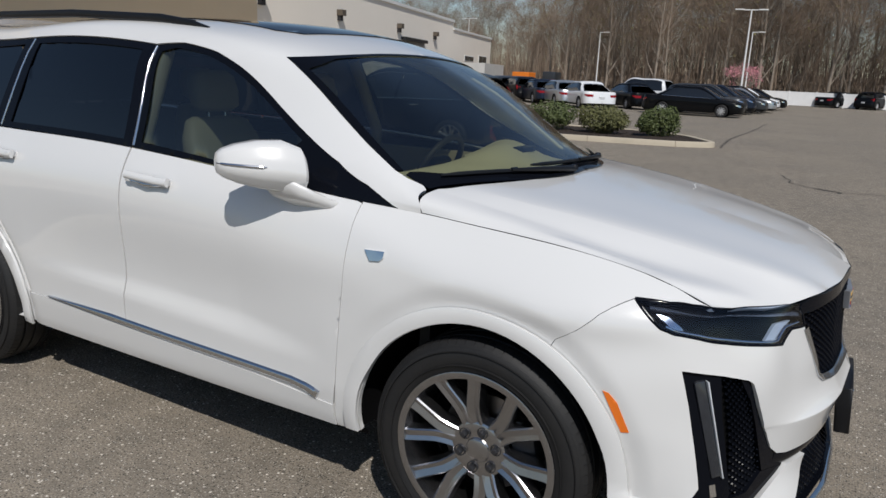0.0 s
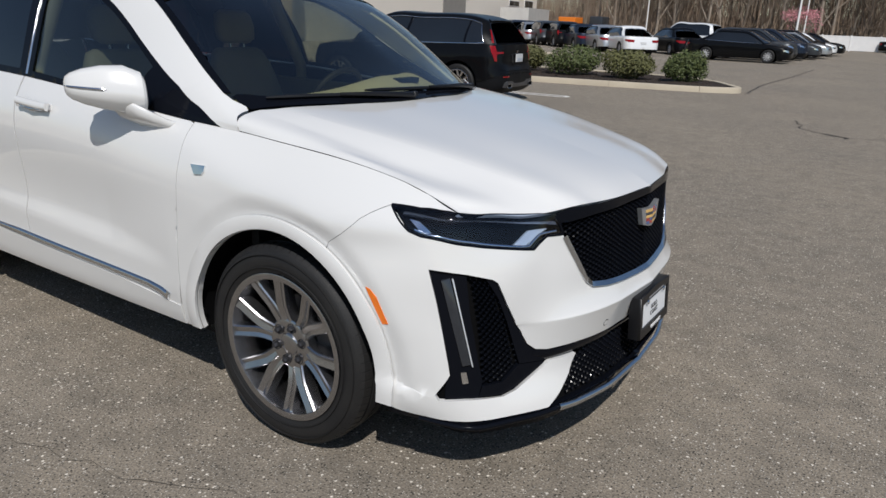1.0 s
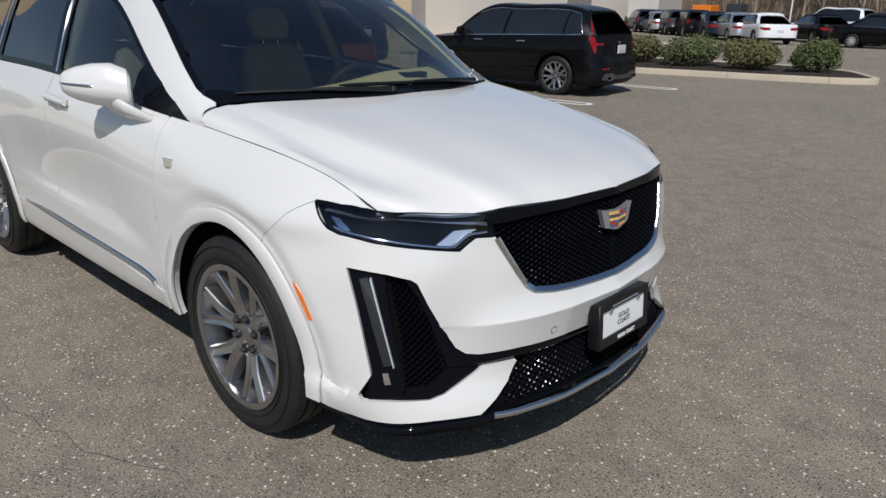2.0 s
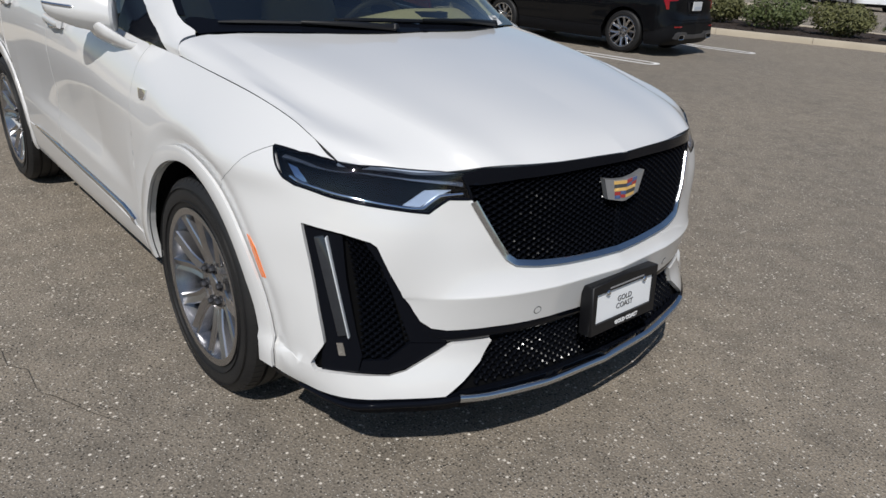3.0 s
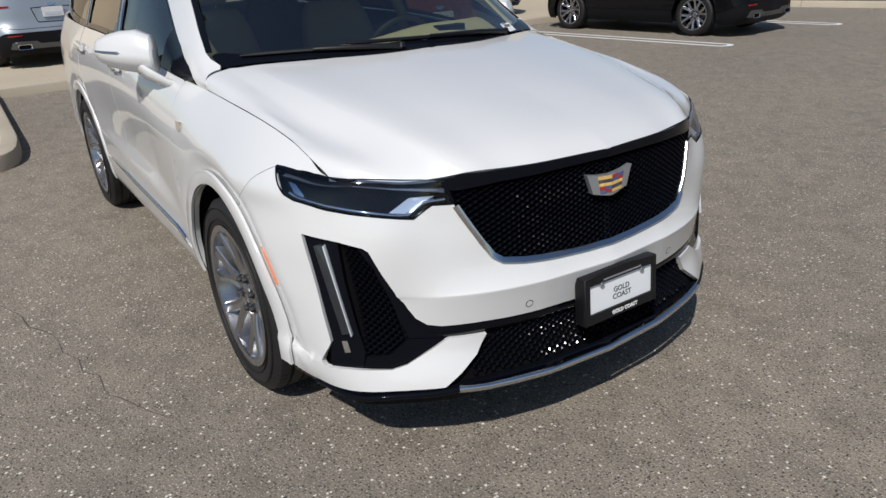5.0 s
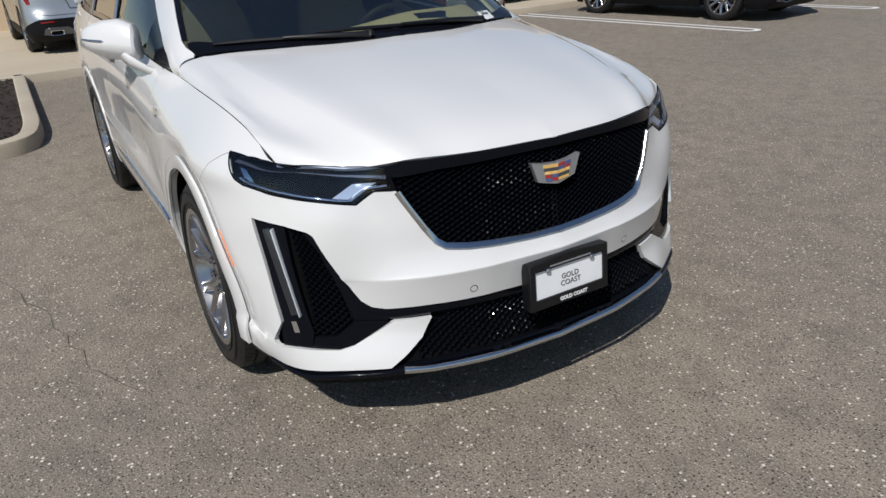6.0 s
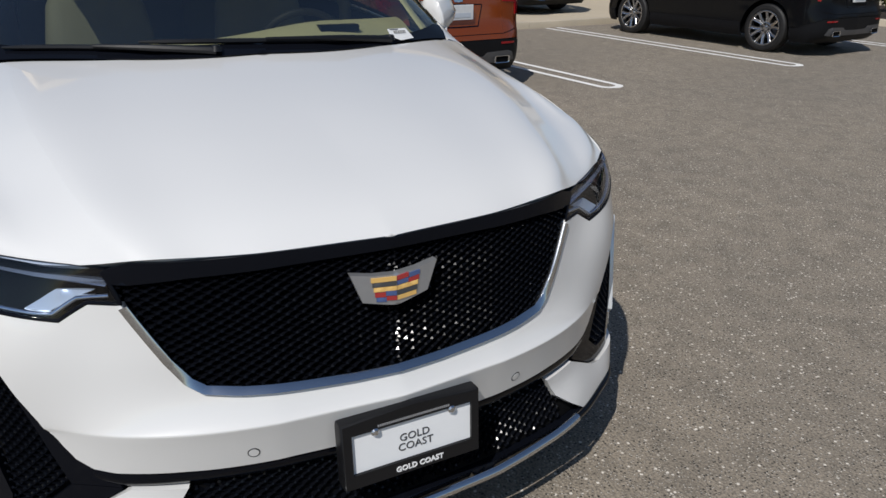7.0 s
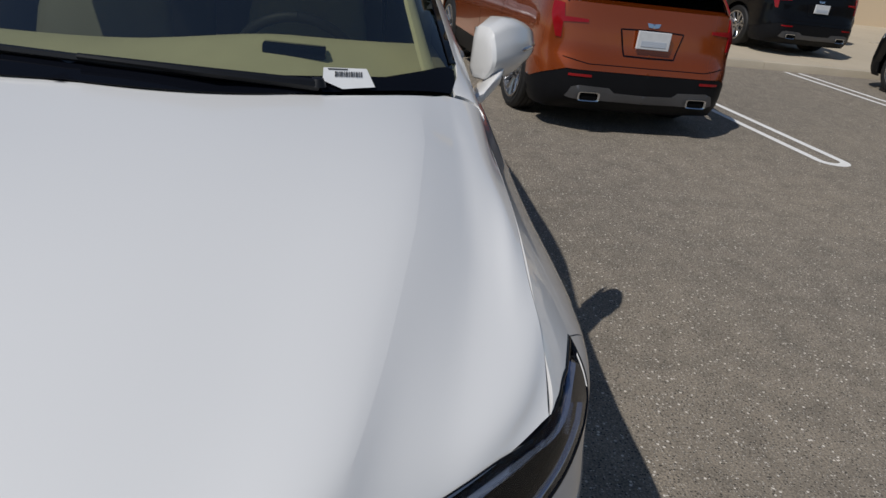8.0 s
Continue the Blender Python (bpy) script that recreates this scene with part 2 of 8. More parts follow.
def rounded(poly, r):
    """Round the corners of a closed polygon; r: one radius or one per corner."""
    poly = np.array(poly, float)
    n = len(poly)
    rs = r if isinstance(r, (list, tuple)) else [r] * n
    out = []
    for i in range(n):
        a, b, c = poly[i - 1], poly[i], poly[(i + 1) % n]
        la, lc = np.linalg.norm(a - b), np.linalg.norm(c - b)
        k = min(rs[i], la * 0.45, lc * 0.45)
        if k < 1e-4:
            out.append(b)
            continue
        p, q = b + (a - b) / la * k, b + (c - b) / lc * k
        for t in (0, 0.25, 0.5, 0.75, 1):
            out.append(p * (1 - t) ** 2 + b * 2 * t * (1 - t) + q * t * t)
    return np.array(out)


def shrink(poly, d):
    """Move a closed outline inwards by d."""
    area = 0.5 * np.sum(poly[:, 0] * np.roll(poly[:, 1], -1) - np.roll(poly[:, 0], -1) * poly[:, 1])
    e = np.roll(poly, -1, 0) - np.roll(poly, 1, 0)
    n = np.stack([-e[:, 1], e[:, 0]], 1) / np.maximum(np.linalg.norm(e, axis=1), 1e-9)[:, None]
    return poly + n * (d if area > 0 else -d)


def cap_mesh(outline, holes=(), step=0.03, seams=()):
    """Triangles that fill an outline: points and faces, the outline's points first."""
    from mathutils.geometry import delaunay_2d_cdt
    loops = [outline, *holes]
    pts = np.concatenate(loops)
    edges = []
    k = 0
    for lp in loops:
        edges += [(k + i, k + (i + 1) % len(lp)) for i in range(len(lp))]
        k += len(lp)
    rim = len(pts)
    for line in seams:
        line = line[inside(outline, line)]
        edges += [(k + i, k + i + 1) for i in range(len(line) - 1)]
        pts = np.concatenate([pts, line])
        k += len(line)
    lo, hi = outline.min(0), outline.max(0)
    gx, gy = np.meshgrid(np.arange(lo[0] + step / 2, hi[0], step), np.arange(lo[1] + step / 2, hi[1], step))
    gx[1::2] += step / 2
    g = np.stack([gx.ravel(), gy.ravel()], 1)
    ok = inside(outline, g)
    for h in holes:
        ok &= ~inside(h, g)
    g = g[ok]
    if len(g):
        far = np.min(np.linalg.norm(g[:, None] - pts[None], axis=2), axis=1) > step * 0.45
        g = g[far]
    allp = np.concatenate([pts, g]) if len(g) else pts
    vs, _, fs, *_ = delaunay_2d_cdt([Vector(p) for p in allp], edges, [], 0, 1e-6)
    vs = np.array([tuple(v) for v in vs])
    tri = [f for f in fs if len(f) == 3]
    cen = np.array([vs[list(f)].mean(0) for f in tri])
    keep = inside(outline, cen)
    for h in holes:
        keep &= ~inside(h, cen)
    return vs, [f for f, k_ in zip(tri, keep) if k_], rim


def sheet(net, outline, off=0.0, gap=0.0, lip=0.012, step=0.03, holes=(), edge=0.02, uv=False, round_r=0.0, seams=()):
    """A panel cut from a net: vertices and faces for the half with y > 0. outline: places near the sheet."""
    def loop(o):
        if uv:
            return resample(np.array(o, float), edge)
        p = resample(np.array(rounded(o, round_r) if round_r else o, float), 0.04)
        q = net.nearest(p)
        if net.s[0] < 0:
            q[np.abs(p[:, 1]) < 1e-6, 0] = 0.0
        q = resample(q, edge)
        return q
    o = loop(outline)
    on_mid = np.abs(net.point(o)[:, 1]) < 2e-4
    if gap:
        s = shrink(o, gap)
        s[on_mid] = o[on_mid]
        o = s
    hs = [loop(h) for h in holes]
    vs, fs, nb = cap_mesh(o, hs, step, [net.nearest(q) for q in seams])
    vs3 = net.point(vs) + net.normal(vs) * off
    verts = [tuple(p) for p in vs3]
    faces = []
    nrm = net.normal(vs)
    for f in fs:
        a, b, c = (vs3[i] for i in f)
        if np.dot(np.cross(b - a, c - a), nrm[f[0]]) < 0:
            f = f[::-1]
        faces.append(tuple(f))
    if lip:
        # the folded edge, with vertices of its own so that it stays crisp
        count = {}
        for f in faces:
            for i in range(3):
                e = (f[i], f[(i + 1) % 3])
                count[e] = count.get(e, 0) + 1
        for (a, b) in [e for e in count if (e[1], e[0]) not in count]:
            if abs(vs3[a][1]) < 3e-4 and abs(vs3[b][1]) < 3e-4:
                continue
            k = len(verts)
            verts += [tuple(vs3[a]), tuple(vs3[b]), tuple(vs3[b] - nrm[b] * lip), tuple(vs3[a] - nrm[a] * lip)]
            faces.append((k + 1, k, k + 3, k + 2))
    return verts, faces


def mirrored(verts, faces, side):
    """side +1: as it is (left of the car); -1: mirrored to its right; 0: both halves."""
    if side == 1:
        return verts, faces
    mv = [(x, -y, z) for x, y, z in verts]
    mf = [tuple(reversed(f)) for f in faces]
    if side == -1:
        return mv, mf
    k = len(verts)
    return verts + mv, faces + [tuple(i + k for i in f) for f in mf]


def weld(ob, d=1e-4):
    bm = bmesh.new()
    bm.from_mesh(ob.data)
    mid = [v for v in bm.verts if abs(v.co.y) < 4e-4]
    bmesh.ops.remove_doubles(bm, verts=mid, dist=8e-4)
    bm.to_mesh(ob.data)
    bm.free()
    return ob


def panel(name, net, outline, material, parent, side, label="", **kw):
    v, f = mirrored(*sheet(net, outline, **kw), side)
    ob = finish(name, v, f, material, parent, label)
    if side == 0:
        weld(ob)
    # folds along the seams stay crisp
    for line in kw.get("seams", ()):
        on = net.point(net.nearest(line))
        co = np.array([v.co for v in ob.data.vertices]) * (1, 1, 1)
        co[:, 1] = np.abs(co[:, 1])
        near_ = np.array([np.min(np.linalg.norm(on - c, axis=1)) < 2e-4 for c in co])
        for e in ob.data.edges:
            if near_[e.vertices[0]] and near_[e.vertices[1]]:
                e.use_edge_sharp = True
    return ob


def band(name, net, line, width, material, parent, side, label="", off=0.004, thick=0.006, closed=False, edge=0.015, uv=False, taper=False, flat=False, tilt=0.0, ease=0.0):
    """A raised strip that follows a line on a net: a half-round bar."""
    q = np.array(line, float) if uv else net.nearest(line)
    pts = []
    for a, b in zip(q, q[1:]):
        n = max(1, int(np.ceil(np.linalg.norm(b - a) / edge)))
        pts += [a + (b - a) * k / n for k in range(n)]
    pts = np.array(pts + [q[-1]])
    d = np.gradient(pts, axis=0)
    n2 = np.stack([-d[:, 1], d[:, 0]], 1) / np.maximum(np.linalg.norm(d, axis=1), 1e-9)[:, None]
    prof = [(-1, -0.6), (-0.85, 0.55), (-0.4, 1.0), (0.4, 1.0), (0.85, 0.55), (1, -0.6)]
    if flat:
        prof = [(-1, -2.5), (-0.985, 0.8), (-0.93, 1.0), (0.93, 1.0), (0.985, 0.8), (1, -2.5)]
    verts, faces = [], []
    m = len(prof)
    for i, (p, nn) in enumerate(zip(pts, n2)):
        w = width * (1 if not taper else min(1, 0.12 + 3.2 * i / len(pts)) if taper == "start" else min(1, 0.15 + 1.7 * min(i, len(pts) - 1 - i) / len(pts)))
        lean = tilt * (min(1, max(0, i / len(pts) - ease * 0.5) / (ease * 0.5)) if ease else 1)
        for a, h in prof:
            uvp = (p + nn * a * w / 2)[None]
            verts.append(tuple((net.point(uvp) + net.normal(uvp) * (off + h * thick + a * lean))[0]))
        if i:
            k = len(verts) - m
            faces += [(k - m + j, k - m + j + 1, k + j + 1, k + j) for j in range(m - 1)]
    faces.append(tuple(range(m))[::-1])
    faces.append(tuple(range(len(verts) - m, len(verts))))
    a, b, c = (np.array(verts[i]) for i in faces[len(faces) // 2][:3])
    mid = net.normal(pts[len(pts) // 2][None])[0]
    if len(faces) > 4:
        f0 = faces[2]
        a, b, c = (np.array(verts[i]) for i in f0[:3])
        if np.dot(np.cross(b - a, c - a), net.normal(pts[0][None])[0]) < 0:
            faces = [tuple(reversed(f)) for f in faces]
    v, f = mirrored(verts, faces, side)
    return finish(name, v, f, material, parent, label, sharp=50)


def lattice(name, net, outline, pu, pv, bar, depth, material, parent, side, label="", off=-0.012, step=0.012, stud=0.0):
    """A diamond mesh of crossing ribs over an outline on a net: thin ridged bars of some depth."""
    o = net.nearest(outline)
    lo, hi = o.min(0), o.max(0)
    verts, faces = [], []
    slope = pv / pu
    length = math.hypot(pu, pv)
    for sg in (1, -1):
        nx, ny = -sg * pv / length, pu / length
        span = (hi[0] - lo[0]) * slope + (hi[1] - lo[1])
        for k in range(int(span / (2 * pv)) + 2):
            c = lo[1] - (hi[0] - lo[0]) * slope + k * 2 * pv if sg > 0 else lo[1] + k * 2 * pv
            n = max(2, int((hi[0] - lo[0]) / step))
            us = np.linspace(lo[0], hi[0], n)
            line = np.stack([us, c + (sg * slope) * (us - lo[0]) + (0 if sg > 0 else 0)], 1)
            ok = inside(o, line)
            run = []
            for i in range(n + 1):
                if i < n and ok[i]:
                    run.append(line[i])
                    continue
                if len(run) > 1:
                    r = np.array(run)
                    w = np.array((nx, ny)) * bar / 2
                    nn = net.normal(r)
                    base = len(verts)
                    a = net.point(r - w) + nn * (off - depth)
                    b = net.point(r) + nn * off
                    d = net.point(r + w) + nn * (off - depth)
                    for p, q, t in zip(a, b, d):
                        verts += [tuple(p), tuple(q), tuple(t)]
                    for j in range(len(r) - 1):
                        i0 = base + 3 * j
                        faces += [(i0, i0 + 1, i0 + 4, i0 + 3), (i0 + 1, i0 + 2, i0 + 5, i0 + 4)]
                run = []
    v, f = mirrored(verts, faces, side)
    ob = finish(name, v, f, material, parent, label, smooth=False)
    ob["kind"] = "stuff"
    if not stud:
        return ob
    # a small four-sided point on every crossing, each a little askew
    rnd = np.random.default_rng(5)
    us = np.arange(lo[0], hi[0], pu)
    spots = [(u, w_) for i, u in enumerate(us) for w_ in np.arange(lo[1] + (pv if i % 2 else 0), hi[1], 2 * pv)]
    spots = np.array(spots)
    spots = spots[inside(o, spots)]
    wide, tall, high = stud * 0.95, stud * 0.86, stud * 0.76
    verts, faces = [], []
    n0 = net.normal(spots)
    for c, nn in zip(spots, n0):
        base = net.point(c + np.array([(wide, 0), (0, tall), (-wide, 0), (0, -tall)])) + nn * (off - 0.001)
        top = net.point((c + rnd.uniform(-0.10, 0.10, 2) * stud)[None]) + nn * (off - 0.001 + high)
        b = len(verts)
        verts += [tuple(p) for p in base] + [tuple(top[0])]
        faces += [(b + k, b + (k + 1) % 4, b + 4) for k in range(4)]
    a, b_, c_ = (np.array(verts[i]) for i in faces[0])
    if np.dot(np.cross(b_ - a, c_ - a), n0[0]) < 0:
        faces = [f_[::-1] for f_ in faces]
    st = finish("stud", *mirrored(verts, faces, side), STUD_BLACK, ob, smooth=False)
    st["kind"] = "stuff"
    return ob


def lettering(name, text, size, m, material, parent, label="", weight=0.0, spacing=1.0):
    """Raised letters in the built-in font, as a mesh."""
    cu = bpy.data.curves.new(name, "FONT")
    cu.body, cu.size, cu.align_x, cu.align_y, cu.extrude, cu.offset, cu.space_character = text, size, "CENTER", "CENTER", 0.0008, weight, spacing
    cu.resolution_u = 3
    tmp = bpy.data.objects.new(name, cu)
    me = bpy.data.meshes.new_from_object(tmp)
    bpy.data.objects.remove(tmp)
    me.materials.clear()
    me.materials.append(material)
    ob = new(name, me)
    ob.parent = parent
    ob.matrix_basis = m
    if label:
        ob["label"] = label
    return ob


# ---- the white SUV: its three sheets (x forward from the front axle, y outwards, z up) ----
FRONT_Z = (0.21, 0.28, 0.38, 0.46, 0.596, 0.610, 0.66, 0.75, 0.84, 0.92)
SIDE_Z = (0.25, 0.30, 0.38, 0.46, 0.53, 0.60, 0.68, 0.77, 0.86, 0.93)
DOOR_Z = (0.27, 0.32, 0.385, 0.45, 0.53, 0.62, 0.73, 0.85, 0.98, 1.09)
MID_Z = (0.27, 0.32, 0.385, 0.45, 0.53, 0.62, 0.72, 0.83, 0.95, 1.06)


def across(y, xs, top):
    return [(x, y, z) for x, z in zip(xs, FRONT_Z)] + [top]


def along(x, ys, top, zs=SIDE_Z):
    return [(x, y, z) for y, z in zip(ys, zs)] + [top]


BODY = Net([
    across(0.00, (0.950, 1.003, 0.980, 0.980, 1.014, 1.014, 0.988, 0.974, 0.968, 0.965), (0.962, 0.00, 0.965)),
    across(0.25, (0.940, 0.990, 0.966, 0.962, 0.994, 0.994, 0.968, 0.954, 0.947, 0.942), (0.937, 0.25, 0.965)),
    across(0.45, (0.900, 0.950, 0.928, 0.922, 0.948, 0.948, 0.919, 0.905, 0.897, 0.892), (0.887, 0.455, 0.9655)),
    across(0.60, (0.855, 0.905, 0.880, 0.860, 0.876, 0.876, 0.862, 0.847, 0.828, 0.812), (0.802, 0.595, 0.957)),
    across(0.74, (0.775, 0.820, 0.792, 0.778, 0.776, 0.780, 0.785, 0.785, 0.765, 0.728), (0.712, 0.720, 0.963)),
    across(0.84, (0.690, 0.735, 0.727, 0.718, 0.708, 0.703, 0.698, 0.687, 0.660), (0.645, 0.832, 0.92))[:10] + [(0.632, 0.807, 0.968)],
    [(0.600, 0.875, 0.25), (0.600, 0.902, 0.30), (0.600, 0.918, 0.38), (0.600, 0.918, 0.46), (0.600, 0.914, 0.53), (0.599, 0.909, 0.60), (0.595, 0.905, 0.68), (0.587, 0.902, 0.77), (0.574, 0.893, 0.86), (0.559, 0.882, 0.93), (0.545, 0.817, 1.003)],
    along(0.45, (0.930, 0.950, 0.965, 0.966, 0.966, 0.966, 0.963, 0.953, 0.938, 0.927), (0.420, 0.822, 1.040)),
    along(0.20, (0.945, 0.958, 0.970, 0.976, 0.980, 0.982, 0.983, 0.982, 0.976, 0.965), (0.200, 0.837, 1.077)),
    along(-0.05, (0.935, 0.951, 0.966, 0.973, 0.977, 0.980, 0.981, 0.980, 0.973, 0.957), (-0.05, 0.848, 1.099), (0.25, 0.30, 0.38, 0.46, 0.535, 0.615, 0.70, 0.79, 0.88, 0.955)),
    along(-0.30, (0.915, 0.940, 0.958, 0.967, 0.972, 0.975, 0.976, 0.975, 0.967, 0.946), (-0.29, 0.857, 1.117), (0.26, 0.31, 0.385, 0.46, 0.54, 0.63, 0.72, 0.81, 0.91, 1.00)),
    along(-0.55, (0.905, 0.934, 0.951, 0.961, 0.966, 0.969, 0.970, 0.970, 0.964, 0.930), (-0.55, 0.874, 1.131), MID_Z),
    along(-0.88, (0.900, 0.932, 0.949, 0.959, 0.963, 0.966, 0.966, 0.967, 0.966, 0.944), (-0.88, 0.886, 1.160), MID_Z),
    along(-1.20, (0.900, 0.932, 0.948, 0.957, 0.961, 0.964, 0.964, 0.966, 0.966, 0.949), (-1.20, 0.890, 1.186), (0.27, 0.32, 0.385, 0.45, 0.53, 0.62, 0.72, 0.84, 0.965, 1.075)),
    along(-1.90, (0.900, 0.932, 0.947, 0.956, 0.960, 0.963, 0.963, 0.965, 0.966, 0.952), (-1.90, 0.888, 1.222), DOOR_Z),
    along(-2.45, (0.900, 0.932, 0.948, 0.957, 0.961, 0.964, 0.966, 0.968, 0.967, 0.952), (-2.45, 0.884, 1.228), DOOR_Z),
    along(-2.90, (0.895, 0.928, 0.948, 0.960, 0.964, 0.968, 0.971, 0.972, 0.969, 0.953), (-2.90, 0.876, 1.236), DOOR_Z),
    along(-3.50, (0.870, 0.900, 0.930, 0.942, 0.948, 0.949, 0.950, 0.950, 0.942, 0.925), (-3.50, 0.850, 1.250), DOOR_Z),
    along(-3.95, (0.760, 0.790, 0.820, 0.830, 0.836, 0.836, 0.832, 0.826, 0.815, 0.800), (-3.95, 0.745, 1.275), DOOR_Z),
    along(-4.06, (0.450, 0.470, 0.480, 0.480, 0.480, 0.480, 0.480, 0.480, 0.470, 0.460), (-4.03, 0.440, 1.280), DOOR_Z),
    along(-4.09, (0.0,) * 10, (-4.05, 0.0, 1.282), DOOR_Z),
])

HOOD = Net([[r[k] for r in (
    [(0.962, 0, 0.965), (0.90, 0, 1.000), (0.70, 0, 1.062), (0.40, 0, 1.128), (0.13, 0, 1.175), (-0.02, 0, 1.202)],
    [(0.937, 0.25, 0.965), (0.877, 0.26, 1.000), (0.684, 0.27, 1.064), (0.387, 0.28, 1.127), (0.113, 0.29, 1.174), (-0.055, 0.30, 1.201)],
    [(0.904, 0.385, 0.966), (0.846, 0.405, 1.000), (0.655, 0.433, 1.0605), (0.364, 0.468, 1.1225), (0.077, 0.495, 1.169), (-0.128, 0.510, 1.1975)],
    [(0.868, 0.498, 0.9655), (0.806, 0.527, 0.9995), (0.62, 0.573, 1.056), (0.335, 0.630, 1.1155), (0.03, 0.675, 1.160), (-0.222, 0.690, 1.1915)],
    [(0.840, 0.540, 0.9590), (0.780, 0.561, 0.9940), (0.60, 0.609, 1.0495), (0.32, 0.668, 1.1085), (0.01, 0.714, 1.1535), (-0.250, 0.728, 1.1875)],
    [(0.742, 0.682, 0.9615), (0.685, 0.720, 0.990), (0.52, 0.755, 1.033), (0.26, 0.785, 1.085), (-0.01, 0.797, 1.1305), (-0.290, 0.785, 1.1785)],
    [(0.692, 0.743, 0.9640), (0.630, 0.772, 0.9925), (0.485, 0.787, 1.0355), (0.248, 0.808, 1.0835), (-0.02, 0.822, 1.118), (-0.296, 0.838, 1.160)],
    [(0.632, 0.807, 0.968), (0.545, 0.817, 1.003), (0.42, 0.822, 1.040), (0.20, 0.837, 1.077), (-0.05, 0.848, 1.099), (-0.275, 0.856, 1.116)],
)] for k in range(6)], mirror_first=False, flip=-1)

UPPER = Net([
    [(-0.279, 0.858, 1.115), (-0.281, 0.858, 1.128), (-0.287, 0.853, 1.146), (-0.302, 0.838, 1.163), (-0.304, 0.785, 1.181), (-0.08, 0.40, 1.202), (-0.02, 0, 1.206)],
    [(-0.66, 0.880, 1.140), (-0.65, 0.866, 1.178), (-0.64, 0.844, 1.215), (-0.56, 0.815, 1.262), (-0.46, 0.758, 1.278), (-0.298, 0.40, 1.311), (-0.25, 0, 1.319)],
    [(-0.95, 0.887, 1.166), (-0.93, 0.845, 1.270), (-0.92, 0.790, 1.365), (-0.84, 0.765, 1.408), (-0.70, 0.722, 1.428), (-0.545, 0.39, 1.468), (-0.497, 0, 1.478)],
    [(-1.25, 0.890, 1.190), (-1.24, 0.825, 1.360), (-1.23, 0.735, 1.540), (-1.14, 0.712, 1.578), (-1.01, 0.680, 1.592), (-0.865, 0.38, 1.626), (-0.825, 0, 1.638)],
    [(-1.65, 0.889, 1.211), (-1.67, 0.810, 1.420), (-1.70, 0.692, 1.632), (-1.62, 0.655, 1.680), (-1.50, 0.600, 1.700), (-1.30, 0.35, 1.727), (-1.25, 0, 1.737)],
    [(-2.40, 0.885, 1.228), (-2.42, 0.800, 1.440), (-2.45, 0.685, 1.655), (-2.42, 0.650, 1.700), (-2.40, 0.600, 1.722), (-2.35, 0.35, 1.752), (-2.30, 0, 1.760)],
    [(-3.20, 0.864, 1.245), (-3.20, 0.790, 1.450), (-3.20, 0.680, 1.640), (-3.20, 0.640, 1.680), (-3.20, 0.590, 1.700), (-3.20, 0.35, 1.735), (-3.20, 0, 1.745)],
    [(-3.85, 0.780, 1.273), (-3.80, 0.740, 1.420), (-3.75, 0.650, 1.580), (-3.72, 0.610, 1.620), (-3.70, 0.560, 1.640), (-3.72, 0.33, 1.670), (-3.73, 0, 1.680)],
    [(-3.94, 0.748, 1.275), (-3.93, 0.710, 1.310), (-3.90, 0.620, 1.390), (-3.89, 0.585, 1.410), (-3.88, 0.530, 1.420), (-3.91, 0.31, 1.440), (-3.92, 0, 1.445)],
    [(-3.97, 0.730, 1.276), (-3.98, 0.690, 1.278), (-4.00, 0.580, 1.280), (-4.005, 0.540, 1.281), (-4.01, 0.480, 1.282), (-4.03, 0.27, 1.284), (-4.035, 0, 1.286)],
], mirror_first=False)

CHIN_Z = (0.408, 0.372)
ARCH_R, HUB_Z, AXLE_R = 0.447, 0.372, -2.885


def keel(p, back=0.80):
    """The nose comes to a faint upright edge in the middle."""
    y = np.minimum(np.abs(p[:, 1]), 0.27)
    p[:, 0] -= 0.075 * y * (1 - y / 0.27) * np.clip((p[:, 0] - back) / 0.10, 0, 1)


